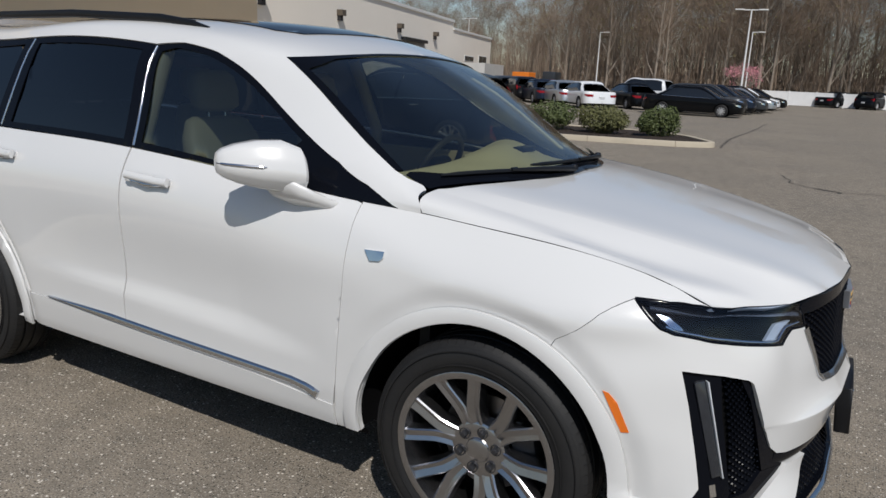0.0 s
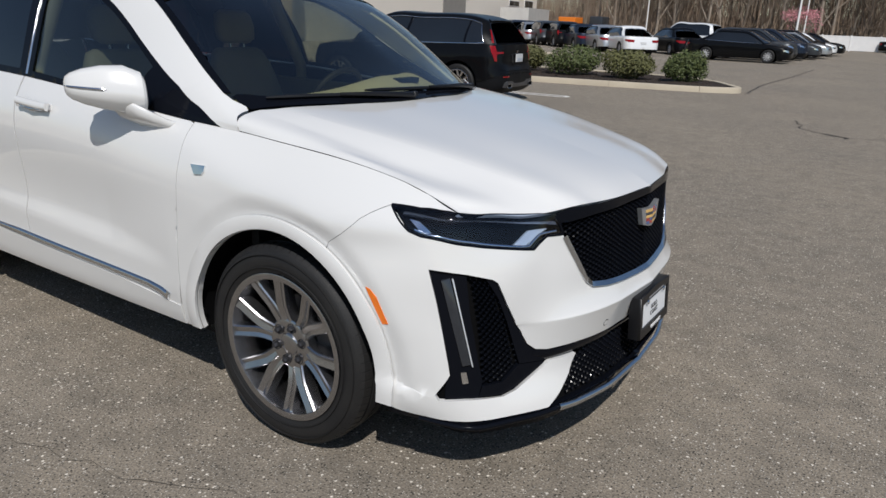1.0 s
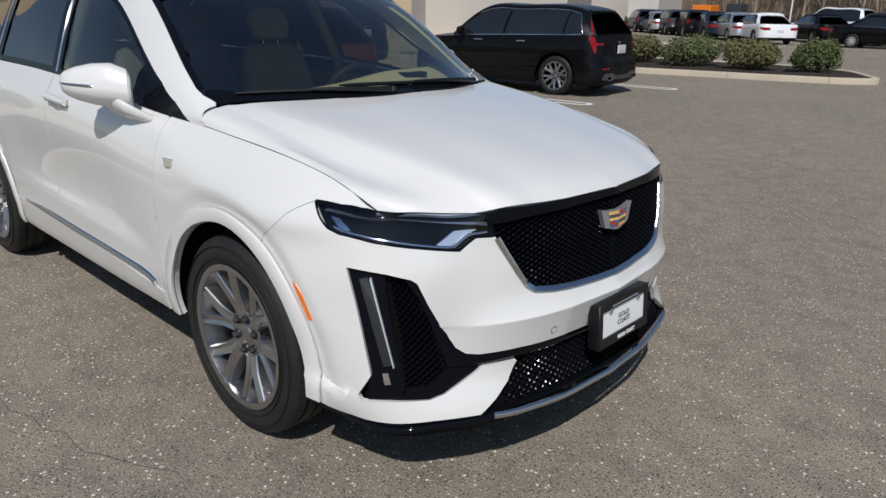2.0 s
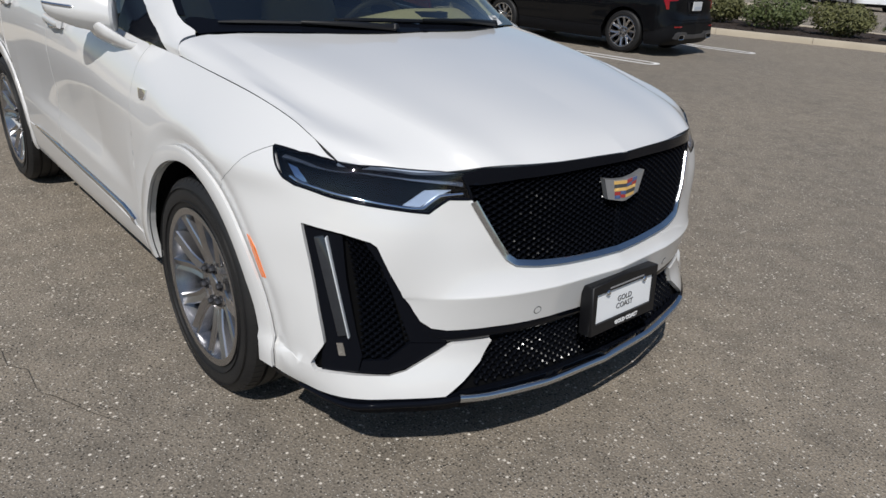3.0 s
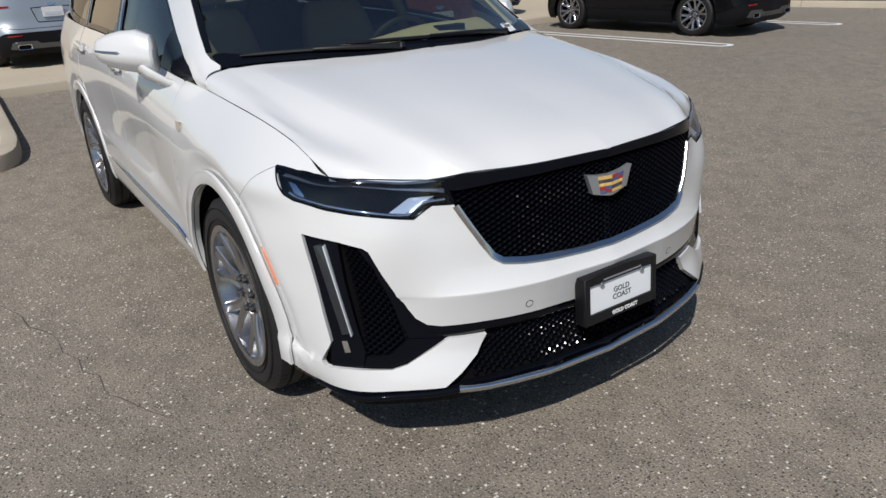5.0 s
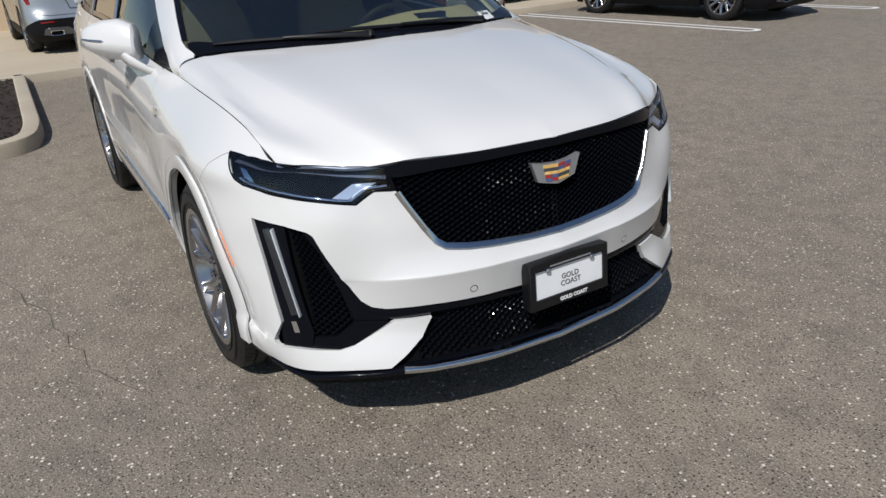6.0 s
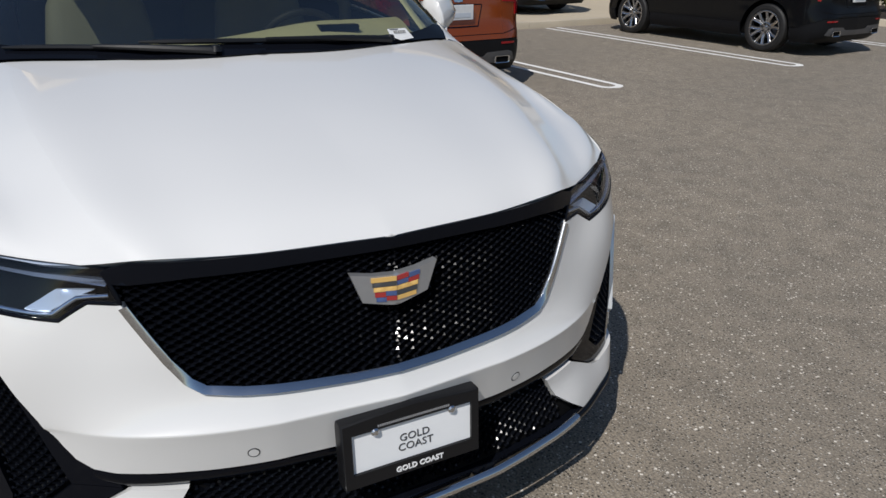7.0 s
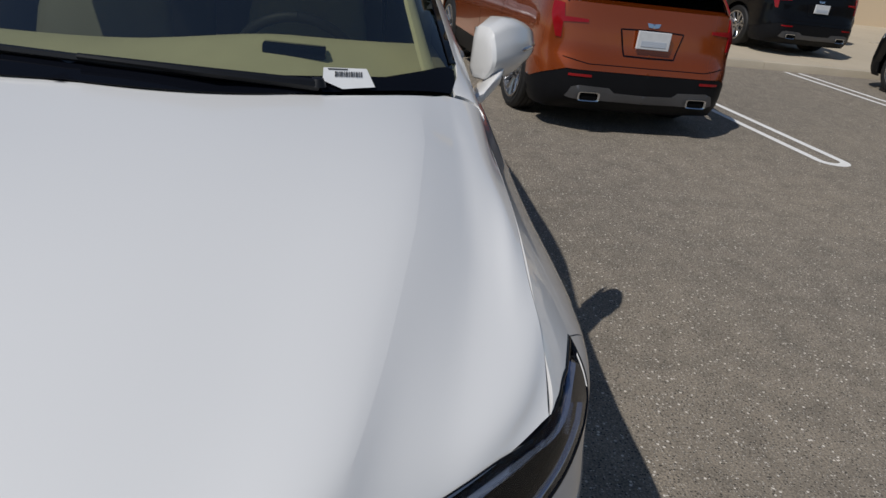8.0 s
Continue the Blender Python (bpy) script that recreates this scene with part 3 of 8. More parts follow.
def flare(p):
    """The hollow above each wheel arch: the side dips inwards towards the moulding."""
    p = p.copy()
    keel(p)
    # the ledge of the chin between the arch and the vent
    ledge = np.interp(p[:, 0], (0.44, 0.66), CHIN_Z)
    rise = p[:, 2] - ledge
    sink = np.where(rise > 0, np.clip(rise / 0.005, 0, 1) * np.clip(1 - (rise - 0.005) / 0.20, 0, 1), 0)
    p[:, 1] -= np.where((p[:, 1] > 0.7) & (p[:, 0] > 0.3), 0.013 * sink * np.interp(p[:, 0], (0.40, 0.47, 0.58, 0.645), (0, 1, 1, 0)), 0)
    for cx in (0.0, AXLE_R):
        r = np.hypot(p[:, 0] - cx, p[:, 2] - HUB_Z)
        t = np.clip((ARCH_R + 0.120 - r) / 0.062, 0, 1)
        turn = np.degrees(np.arctan2(p[:, 2] - HUB_Z, p[:, 0] - cx))
        fade = np.interp(turn, (-10, 5, 110, 175), (0.3, 1, 1, 0.25))
        p[:, 1] -= np.where(p[:, 1] > 0.7, 0.0155 * t * fade, 0)
    # the ledge along the lower doors: crisp below, running out softly above
    x = p[:, 0]
    low = np.interp(x, (-2.14, -1.39, -0.79, -0.60), (0.621, 0.588, 0.557, 0.550))
    deep = 0.021 * np.interp(x, (-2.35, -1.95, -1.4, -1.0, -0.58), (0, 0.62, 1, 1, 0))
    tall = np.interp(x, (-2.2, -1.4, -0.95, -0.6), (0.05, 0.075, 0.080, 0.05))
    q = (p[:, 2] - low) / tall
    fall = np.clip((p[:, 2] - low - tall) / 0.34, 0, 1)
    p[:, 1] -= np.where(p[:, 1] > 0.7, deep * np.clip(q, 0, 1) ** 0.9 * (1 - fall * fall * (3 - 2 * fall)), 0)
    return p


BODY.warp = flare


def arch(cx, r, a0, a1, n=20, y=0.97):
    """Points of a wheel arch, degrees from the front horizontal."""
    return [(cx + r * math.cos(radians(a0 + (a1 - a0) * i / n)), y, HUB_Z + r * math.sin(radians(a0 + (a1 - a0) * i / n))) for i in range(n + 1)]


def at_v(net, s_from, s_to, v, n):
    return [(s_from + (s_to - s_from) * i / n, v) for i in range(n + 1)]


def edge_of(net, last=True, lo=None, hi=None, n=24):
    """Places along the last (or first) line of a net, between two places."""
    a, b = net.nearest([lo])[0][0], net.nearest([hi])[0][0]
    v = net.v[-1] if last else net.v[0]
    return [tuple(p) for p in net.point(at_v(net, a, b, v, n))]


suv = thing("suv", pose(0, 0, 0), "pearl white luxury SUV with black mesh grille parked on the asphalt", "car")

# outlines shared by neighbouring panels
GR_TOP_OUT, GR_NOTCH = (0.838, 0.548, 0.940), (0.858, 0.525, 0.878)
HL_IN, HL_OUT = (0.814, 0.638, 0.846), (0.442, 0.893, 0.981)
HL_LOW = [(0.797, 0.675, 0.852), (0.748, 0.749, 0.864), (0.676, 0.812, 0.874), (0.618, 0.864, 0.888), (0.557, 0.896, 0.897), (0.521, 0.907, 0.909)]
VENT_TOP, VENT_IN = (0.590, 0.896, 0.799), (0.749, 0.780, 0.770)
VENT_BOT, VENT_LOWIN = (0.634, 0.901, 0.385), (0.797, 0.741, 0.368)
VENT_EDGE = [(0.619, 0.891, 0.700), (0.645, 0.885, 0.591), (0.667, 0.878, 0.485), (0.671, 0.876, 0.458), (0.662, 0.884, 0.436)]
VENT_INNER = [(0.762, 0.768, 0.759), (0.785, 0.741, 0.685), (0.807, 0.698, 0.598), (0.827, 0.662, 0.532)]
BEAM_CORNER, BLADE_JUNC, BLADE_TIP = (0.848, 0.640, 0.508), (0.875, 0.573, 0.455), (0.932, 0.476, 0.458)
BLADE_LOW = (0.899, 0.612, 0.302)
GR_BOTR, GR_BOTC = (0.928, 0.414, 0.690), (0.985, 0.0, 0.655)
SEAM_ARCH = (0.30, 0.98, 0.372 + math.sqrt(ARCH_R ** 2 - 0.09) + 0.04)

bumper_line = (
    [HL_OUT] + HL_LOW[::-1] + [HL_IN, (0.828, 0.582, 0.880), GR_NOTCH, (0.878, 0.498, 0.822), (0.900, 0.463, 0.754), (0.916, 0.428, 0.705), (0.928, 0.400, 0.682), (0.949, 0.329, 0.670), (0.968, 0.22, 0.662), GR_BOTC,
     (0.985, 0.0, 0.484), (0.965, 0.25, 0.492), (0.92, 0.46, 0.498), (0.869, 0.594, 0.498), (0.846, 0.634, 0.507)] + VENT_INNER[::-1] + [VENT_IN, (0.692, 0.830, 0.786), VENT_TOP] + VENT_EDGE
    + [VENT_BOT, (0.646, 0.894, 0.366), (0.717, 0.849, 0.374), (0.770, 0.789, 0.372), VENT_LOWIN, (0.818, 0.698, 0.380), BLADE_JUNC, (0.923, 0.462, 0.449), (0.916, 0.498, 0.387), (0.914, 0.557, 0.342), BLADE_LOW,
       (0.835, 0.717, 0.300), (0.761, 0.821, 0.300), (0.645, 0.885, 0.294), (0.52, 0.935, 0.300), (0.465, 0.955, 0.314)]
    + arch(0, ARCH_R, -5, 62, 18) + [(0.246, 0.972, 0.833)])

DOOR_SEAM = [(-0.551, 0.935, 0.330), (-0.550, 0.950, 0.372), (-0.538, 0.965, 0.50), (-0.523, 0.966, 0.67), (-0.507, 0.972, 0.86), (-0.498, 0.950, 1.02), (-0.497, 0.878, 1.127)]
SILL_SEAM = [(-0.555, 0.955, 0.403), (-0.934, 0.958, 0.432), (-1.40, 0.956, 0.446), (-1.657, 0.956, 0.456), (-2.18, 0.956, 0.482), (-2.34, 0.956, 0.480)]
fender_line = ([HL_OUT, (0.246, 0.972, 0.833)] + arch(0, ARCH_R, 62, 187, 28) + [(-0.47, 0.928, 0.318), (-0.551, 0.918, 0.322)] + DOOR_SEAM
               + edge_of(BODY, True, (-0.50, 0.87, 1.128), (0.60, 0.815, 0.985), 26) + [(0.630, 0.806, 0.970), (0.585, 0.834, 0.974), (0.53, 0.862, 0.978)])
front_door_line = DOOR_SEAM[::-1][:-2] + SILL_SEAM[:4] + [(-1.655, 0.96, 0.55), (-1.645, 0.955, 0.80), (-1.64, 0.955, 1.05)] + edge_of(BODY, True, (-1.64, 0.885, 1.225), (-0.52, 0.87, 1.13), 20)
rear_door_line = [(-1.648, 0.885, 1.225), (-1.645, 0.955, 1.05), (-1.65, 0.955, 0.80), (-1.66, 0.96, 0.55), (-1.662, 0.956, 0.456)] + SILL_SEAM[4:] \
    + [(-2.40, 0.955, 0.60), (-2.50, 0.96, 0.78), (-2.58, 0.965, 0.90), (-2.60, 0.96, 1.06)] + edge_of(BODY, True, (-2.60, 0.875, 1.25), (-1.67, 0.885, 1.225), 16)
sill_line = [(-0.553, 0.925, 0.322)] + SILL_SEAM + [(-2.36, 0.955, 0.42), (-2.355, 0.92, 0.325), (-1.60, 0.915, 0.322), (-0.95, 0.915, 0.320)]
quarter_line = [(-2.62, 0.96, 1.06), (-2.60, 0.965, 0.90), (-2.52, 0.96, 0.78), (-2.42, 0.955, 0.60), (-2.362, 0.955, 0.478), (-2.378, 0.955, 0.42), (-2.373, 0.92, 0.325)] + arch(AXLE_R, ARCH_R, 187, -8, 32) \
    + [(-3.2, 0.91, 0.27), (-3.5, 0.87, 0.26), (-3.95, 0.76, 0.26), (-3.95, 0.83, 0.7), (-3.95, 0.80, 1.07)] + edge_of(BODY, True, (-3.94, 0.745, 1.275), (-2.62, 0.875, 1.25), 18)

panel("front_bumper", BODY, bumper_line, PEARL, suv, 0, "pearl white front bumper", gap=0.0009, lip=0.018, step=0.020, edge=0.014,
      seams=[[(x, 0.92, float(np.interp(x, (0.44, 0.66), CHIN_Z)) + dz) for x in np.linspace(0.47, 0.622, 13)] for dz in (0.0, 0.005)])
for side in (-1, 1):
    panel("front_fender", BODY, fender_line, PEARL, suv, side, gap=0.0009, lip=0.018, step=0.02, edge=0.016)
    door = panel("front_door", BODY, front_door_line, PEARL, suv, side, gap=0.0016, lip=0.018, step=0.0135, edge=0.0135)
    panel("rear_door", BODY, rear_door_line, PEARL, suv, side, gap=0.0016, lip=0.018, step=0.0135, edge=0.0135)
    panel("sill", BODY, sill_line, PEARL, suv, side, gap=0.0005, off=0.004, lip=0.03, step=0.03, edge=0.02)
    panel("tailgate", BODY, [(BODY.nearest([(-3.95, 0.83, 0.7)])[0][0], BODY.v[0]), (BODY.s[-1], BODY.v[0]), (BODY.s[-1], BODY.v[-1]), (BODY.nearest([(-3.95, 0.83, 0.7)])[0][0], BODY.v[-1])], PEARL, suv, side, "pearl white tailgate", uv=True, lip=0.01, step=0.08, edge=0.05)
    panel("rear_quarter", BODY, quarter_line, PEARL, suv, side, gap=0.002, lip=0.018, step=0.045, edge=0.025)

def crease_line(x):
    return np.interp(x, (-0.24, 0.03, 0.335, 0.62, 0.806, 0.868), (0.690, 0.675, 0.630, 0.573, 0.527, 0.498))


def crease(p):
    """The two long creases of the hood: crisp inside, running out towards the edge."""
    p = p.copy()
    keel(p, 0.87)
    y = np.abs(p[:, 1])
    line = crease_line(p[:, 0])
    wide = np.minimum(0.11, (0.81 - line) * 0.6)
    q = np.clip((y - line) / wide, 0, 1)
    rest = np.clip((0.815 - y) / np.maximum(0.815 - line - wide, 0.02), 0, 1)
    p[:, 2] -= 0.115 * wide * q * rest * np.interp(p[:, 0], (-0.26, -0.05, 0.80, 0.87), (0.2, 1, 1, 0.2))
    return p


HOOD.warp = crease


def hood_outline():
    s0, s1, v0, v1 = HOOD.s[0], HOOD.s[-1], HOOD.v[0], HOOD.v[-1]
    return [(s0, v0), (s1, v0), (s1, v1), (s0, v1)]


# the hood's net runs from its front edge (first rib) to the windscreen (last), from the middle outwards
panel("hood", HOOD, hood_outline(), PEARL, suv, 0, "pearl white hood with soft raised creases", uv=True, gap=0.0032, lip=0.02, step=0.018, edge=0.016,
      seams=[[(x, float(crease_line(x)), 1.2 - 0.19 * (x + 0.24)) for x in np.linspace(-0.10, 0.78, 56)]])

# black strip added in the gap between hood and fender as its shade
for side in (-1, 1):
    band("hood_seal", HOOD, [(q, HOOD.v[-1] - 0.001) for q in np.linspace(HOOD.s[0] + 0.005, HOOD.s[-1] - 0.01, 30)], 0.0085, BLACK_MATT, suv, side, "black strip standing in for the shade in the hood gap", off=-0.003, thick=0.0018, uv=True, edge=0.05)

# dark shell behind the gaps
def shell_outline():
    s0, s1 = BODY.nearest([(0.985, 0, 0.6)])[0][0], BODY.nearest([(-3.9, 0.83, 0.7)])[0][0]
    return [(s0, BODY.v[0]), (s1, BODY.v[0]), (s1, BODY.v[-1]), (s0, BODY.v[-1])]


v_, f_ = sheet(BODY, shell_outline(), off=-0.03, lip=0, step=0.06, edge=0.05, uv=True)
cen = np.array([np.mean([v_[i] for i in f], axis=0) for f in f_])
keep = (np.hypot(cen[:, 0], cen[:, 2] - HUB_Z) > 0.47) & (np.hypot(cen[:, 0] - AXLE_R, cen[:, 2] - HUB_Z) > 0.47)
f_ = [f for f, k in zip(f_, keep) if k]
finish("inner_shell", *mirrored(v_, f_, 0), BLACK_MATT, suv)

# ---- greenhouse ----
def up(s, v):
    """A place on the upper sheet by rib and line number."""
    return (np.interp(s, range(len(UPPER.s)), UPPER.s), np.interp(v, range(len(UPPER.v)), UPPER.v))


WIN_EDGE = [(-0.393, 0.866, 1.138), (-0.495, 0.852, 1.184), (-0.632, 0.831, 1.246), (-0.780, 0.804, 1.317), (-0.942, 0.771, 1.411), (-1.111, 0.739, 1.514), (-1.248, 0.719, 1.575), (-1.339, 0.706, 1.606), (-1.534, 0.689, 1.637)]
WS_EDGE = [(-0.323, 0.776, 1.193), (-0.372, 0.795, 1.214), (-0.420, 0.797, 1.236), (-0.556, 0.771, 1.311), (-0.704, 0.739, 1.408), (-0.829, 0.714, 1.494), (-0.925, 0.695, 1.552), (-1.005, 0.676, 1.594)]
foot, knee = np.array((-0.372, 0.866, 1.124)), np.array(WIN_EDGE[1])
win_uv = [tuple(q) for q in UPPER.nearest([foot + (knee - foot) * k / 8 for k in range(8)] + WIN_EDGE[1:])]
ws_uv = [tuple(q) for q in UPPER.nearest(WS_EDGE)]


def lowered(line, ds, dv):
    return [(a + ds, b + dv) for a, b in line]


screen_uv = ws_uv + [up(2.96, 5), up(2.96, 6), up(0, 6), up(0, 5), up(0, 4.4)]
panel("windscreen", UPPER, screen_uv, GLASS, suv, 0, "tinted glass windscreen", uv=True, off=-0.004, lip=0, step=0.06, edge=0.03)
roof_uv = [up(2.96, 6), up(2.96, 5)] + ws_uv[::-1] + [up(0, 4.0), up(0, 3.4), up(0, 0.02), (win_uv[0][0] - 0.01, UPPER.v[0] + 0.002)] + win_uv[1:] + [up(4, 1.98), up(5, 1.98), up(6, 1.98), up(6.6, 1.6), up(6.7, 0.1), up(9, 0), up(9, 6)]
sun_hole = [up(3.55, 6), up(3.55, 4.75), up(3.75, 4.55), up(5.2, 4.55), up(5.3, 6)]
panel("roof", UPPER, roof_uv, PEARL, suv, 0, "pearl white roof and pillars", uv=True, lip=0.015, step=0.05, edge=0.025)
panel("sunroof", UPPER, sun_hole, BLACK_GLOSS, suv, 0, "dark glass sunroof", uv=True, off=0.004, lip=0.004, step=0.06, edge=0.03)
for side in (-1, 1):
    wins = (("front_side_window", lowered(win_uv[8:], 0.004, -0.012) + [up(3.93, 1.90), up(3.93, 0.10), up(2, 0.08)], GLASS_SIDE),
            ("rear_side_window", [up(4.03, 0.1), up(4.03, 1.90), up(5.12, 1.88), up(5.22, 0.1)], GLASS_DARK),
            ("quarter_window", [up(5.30, 0.12), up(5.20, 1.88), up(6.0, 1.8), up(6.45, 1.3), up(6.5, 0.2)], GLASS_DARK))
    for nm, o, g in wins:
        panel(nm, UPPER, o, g, suv, side, uv=True, off=-0.012, lip=0, step=0.08, edge=0.05)
    panel("window_surround", UPPER, [(win_uv[0][0] - 0.008, UPPER.v[0] + 0.002)] + lowered(win_uv[1:], 0.0, -0.001) + [up(4, 1.97), up(5, 1.97), up(6, 1.97), up(6.6, 1.6), up(6.7, 0.02)], BLACK_GLOSS, suv, side,
          "gloss black window trim", uv=True, off=-0.006, lip=0.004, step=0.05, edge=0.025,
          holes=[lowered(win_uv[10:], 0.012, -0.024) + [up(3.88, 1.84), up(3.88, 0.14), up(2, 0.12), (win_uv[10][0] + 0.012, up(2, 0.14)[1])],
                 [up(4.08, 0.14), up(4.08, 1.82), up(5.09, 1.80), up(5.17, 0.14)],
                 [up(5.34, 0.18), up(5.25, 1.8), up(5.95, 1.72), up(6.4, 1.2), up(6.44, 0.25)]])


# ---- wheels ----
def build_wheel(name, parent, m):
    w = new(name)
    w.parent = parent
    w.matrix_basis = m
    bm = bmesh.new()
    lathe(bm, [(0.272, -0.105), (0.290, -0.118), (0.330, -0.124), (0.362, -0.112), (0.376, -0.097), (0.3805, -0.07), (0.3805, -0.062), (0.372, -0.060), (0.372, -0.052), (0.3815, -0.050), (0.3825, -0.012),
               (0.374, -0.010), (0.374, 0.0), (0.3825, 0.002), (0.3815, 0.045), (0.372, 0.047), (0.372, 0.056), (0.3805, 0.058), (0.376, 0.097), (0.362, 0.112), (0.330, 0.124), (0.272, 0.105)], 72)
    tyre = part("tyre", bm, RUBBER, w, "black all-season tyre")
    vs, fs = [], []
    for k in range(72):
        a = 2 * math.pi * k / 72
        for sg in (-1, 1):
            b = len(vs)
            for da in (-0.0365, 0.0365):
                for y, r in ((0.114, 0.359), (0.099, 0.3765), (0.068, 0.3830), (0.068, 0.372)):
                    vs.append((r * math.sin(a + da), sg * y, r * math.cos(a + da)))
            fs += [(b, b + 1, b + 5, b + 4), (b + 1, b + 2, b + 6, b + 5), (b + 2, b + 3, b + 7, b + 6), (b, b + 3, b + 2, b + 1), (b + 4, b + 5, b + 6, b + 7)]
    tread = finish("tread", vs, fs, RUBBER, tyre, smooth=False)
    tread["kind"] = "stuff"
    bm = bmesh.new()
    for r0, r1 in ((0.300, 0.303), (0.345, 0.347)):
        lathe(bm, [(r0, -0.1195), (r0 + 0.001, -0.1255), (r1 - 0.001, -0.1255), (r1, -0.1195)], 72)
    part("sidewall_ring", bm, RUBBER, tyre)
    bm = bmesh.new()
    lathe(bm, [(0.279, -0.110), (0.279, -0.119), (0.274, -0.121), (0.256, -0.116), (0.252, -0.09), (0.235, -0.02), (0.235, 0.10)], 64)
    rim = part("rim", bm, ALLOY, w, "polished alloy rim with split spokes")
    phase = radians(-17)
    for k in range(6):
        a = 2 * math.pi * k / 6 + phase
        bm = bmesh.new()
        # a forked spoke: one broad stem, two arms splayed to the rim, fluted tops and slanted flanks
        for sgn in (-1, 1):
            secs = []
            for r, off, wdt, top, dep in ((0.060, 0.013, 0.052, -0.070, 0.036), (0.090, 0.015, 0.046, -0.076, 0.044), (0.120, 0.018, 0.046, -0.083, 0.048), (0.150, 0.0235, 0.047, -0.090, 0.048), (0.175, 0.0325, 0.048, -0.095, 0.046), (0.200, 0.0425, 0.048, -0.100, 0.044), (0.225, 0.0525, 0.048, -0.105, 0.042), (0.245, 0.0600, 0.049, -0.109, 0.038), (0.258, 0.0645, 0.052, -0.112, 0.034), (0.270, 0.0680, 0.066, -0.1150, 0.028)):
                cx = sgn * off
                zz = math.sqrt(max(r * r - cx * cx, 1e-6))
                hook = 0.004 * sgn
                secs.append([bm.verts.new(p) for p in ((cx - wdt * 0.64, top + dep, zz), (cx - wdt * 0.50, top + 0.005, zz), (cx - wdt * 0.40, top, zz), (cx + hook, top + 0.007, zz), (cx + wdt * 0.40, top, zz), (cx + wdt * 0.50, top + 0.005, zz), (cx + wdt * 0.64, top + dep, zz))])
            for p, q in zip(secs, secs[1:]):
                for j in range(7):
                    bm.faces.new((p[j], p[(j + 1) % 7], q[(j + 1) % 7], q[j]))
            bm.faces.new(secs[0][::-1])
            bm.faces.new(secs[-1])
        bmesh.ops.transform(bm, matrix=Matrix.Rotation(a, 4, "Y"), verts=bm.verts)
        part("spoke", bm, ALLOY, rim, sharp=25)
    bm = bmesh.new()
    lathe(bm, [(0.0, -0.076), (0.040, -0.076), (0.043, -0.073), (0.060, -0.072), (0.084, -0.0765), (0.096, -0.070), (0.100, -0.02)], 48)
    part("hub", bm, ALLOY, rim)
    bm = bmesh.new()
    lathe(bm, [(0.0, -0.0795), (0.034, -0.0790), (0.038, -0.0765), (0.039, -0.070)], 32)
    cap = part("centre_cap", bm, ALLOY, rim, "round silver centre cap")
    for k in range(6):
        a = 2 * math.pi * (k + 0.5) / 6 + phase
        bm = bmesh.new()
        lathe(bm, [(0.0195, -0.070), (0.0195, -0.0775), (0.0165, -0.0775), (0.0160, -0.066)], 18)
        lathe(bm, [(0.0, -0.092), (0.0085, -0.0915), (0.0115, -0.088), (0.0125, -0.078), (0.0125, -0.066)], 6)
        bmesh.ops.transform(bm, matrix=Matrix.Translation((0.067 * math.sin(a), 0, 0.067 * math.cos(a))), verts=bm.verts)
        part("wheel_nut", bm, ALLOY_DARK, rim)
    bm = bmesh.new()
    lathe(bm, [(0.0, -0.012), (0.07, -0.014), (0.075, 0.0), (0.165, 0.0), (0.165, 0.022), (0.05, 0.022)], 48)
    part("brake_disc", bm, BRAKE, w, "grey steel brake disc")
    bm = bmesh.new()
    box(bm, (-0.065, -0.035, 0.10), (0.065, 0.05, 0.185), 0.012)
    bmesh.ops.transform(bm, matrix=Matrix.Rotation(radians(75), 4, "Y"), verts=bm.verts)
    part("brake_caliper", bm, ALLOY_DARK, w, "grey brake caliper")
    bm = bmesh.new()
    lathe(bm, [(0.0, 0.05), (0.235, 0.05)], 32)
    part("wheel_back", bm, BLACK_MATT, w)
    return w


for x in (0, AXLE_R):
    for side in (-1, 1):
        build_wheel("wheel", suv, pose(x, side * 0.838, HUB_Z + 0.010, 0, 0, 0 if side < 0 else 180))
        # arch lining
        bm = bmesh.new()
        rings = []
        for y in (0.945, 0.60):
            rings.append([bm.verts.new((x + 0.462 * math.cos(radians(a)), side * y, HUB_Z + 0.462 * math.sin(radians(a)))) for a in range(-6, 187, 8)])
        for a, b in zip(zip(rings[0], rings[0][1:]), zip(rings[1], rings[1][1:])):
            bm.faces.new((a[0], a[1], b[1], b[0]))
        bm.faces.new(rings[1])
        part("wheel_liner", bm, BLACK_MATT, suv)
        uvl = BODY.nearest(arch(x, ARCH_R + 0.029, -6 if x == 0 else -10, 186, 44))
        band("wheel_arch_trim", BODY, uvl, 0.056, PEARL, suv, side, "white wheel arch moulding", off=0.0125, thick=0.003, flat=True, uv=True, edge=0.03)


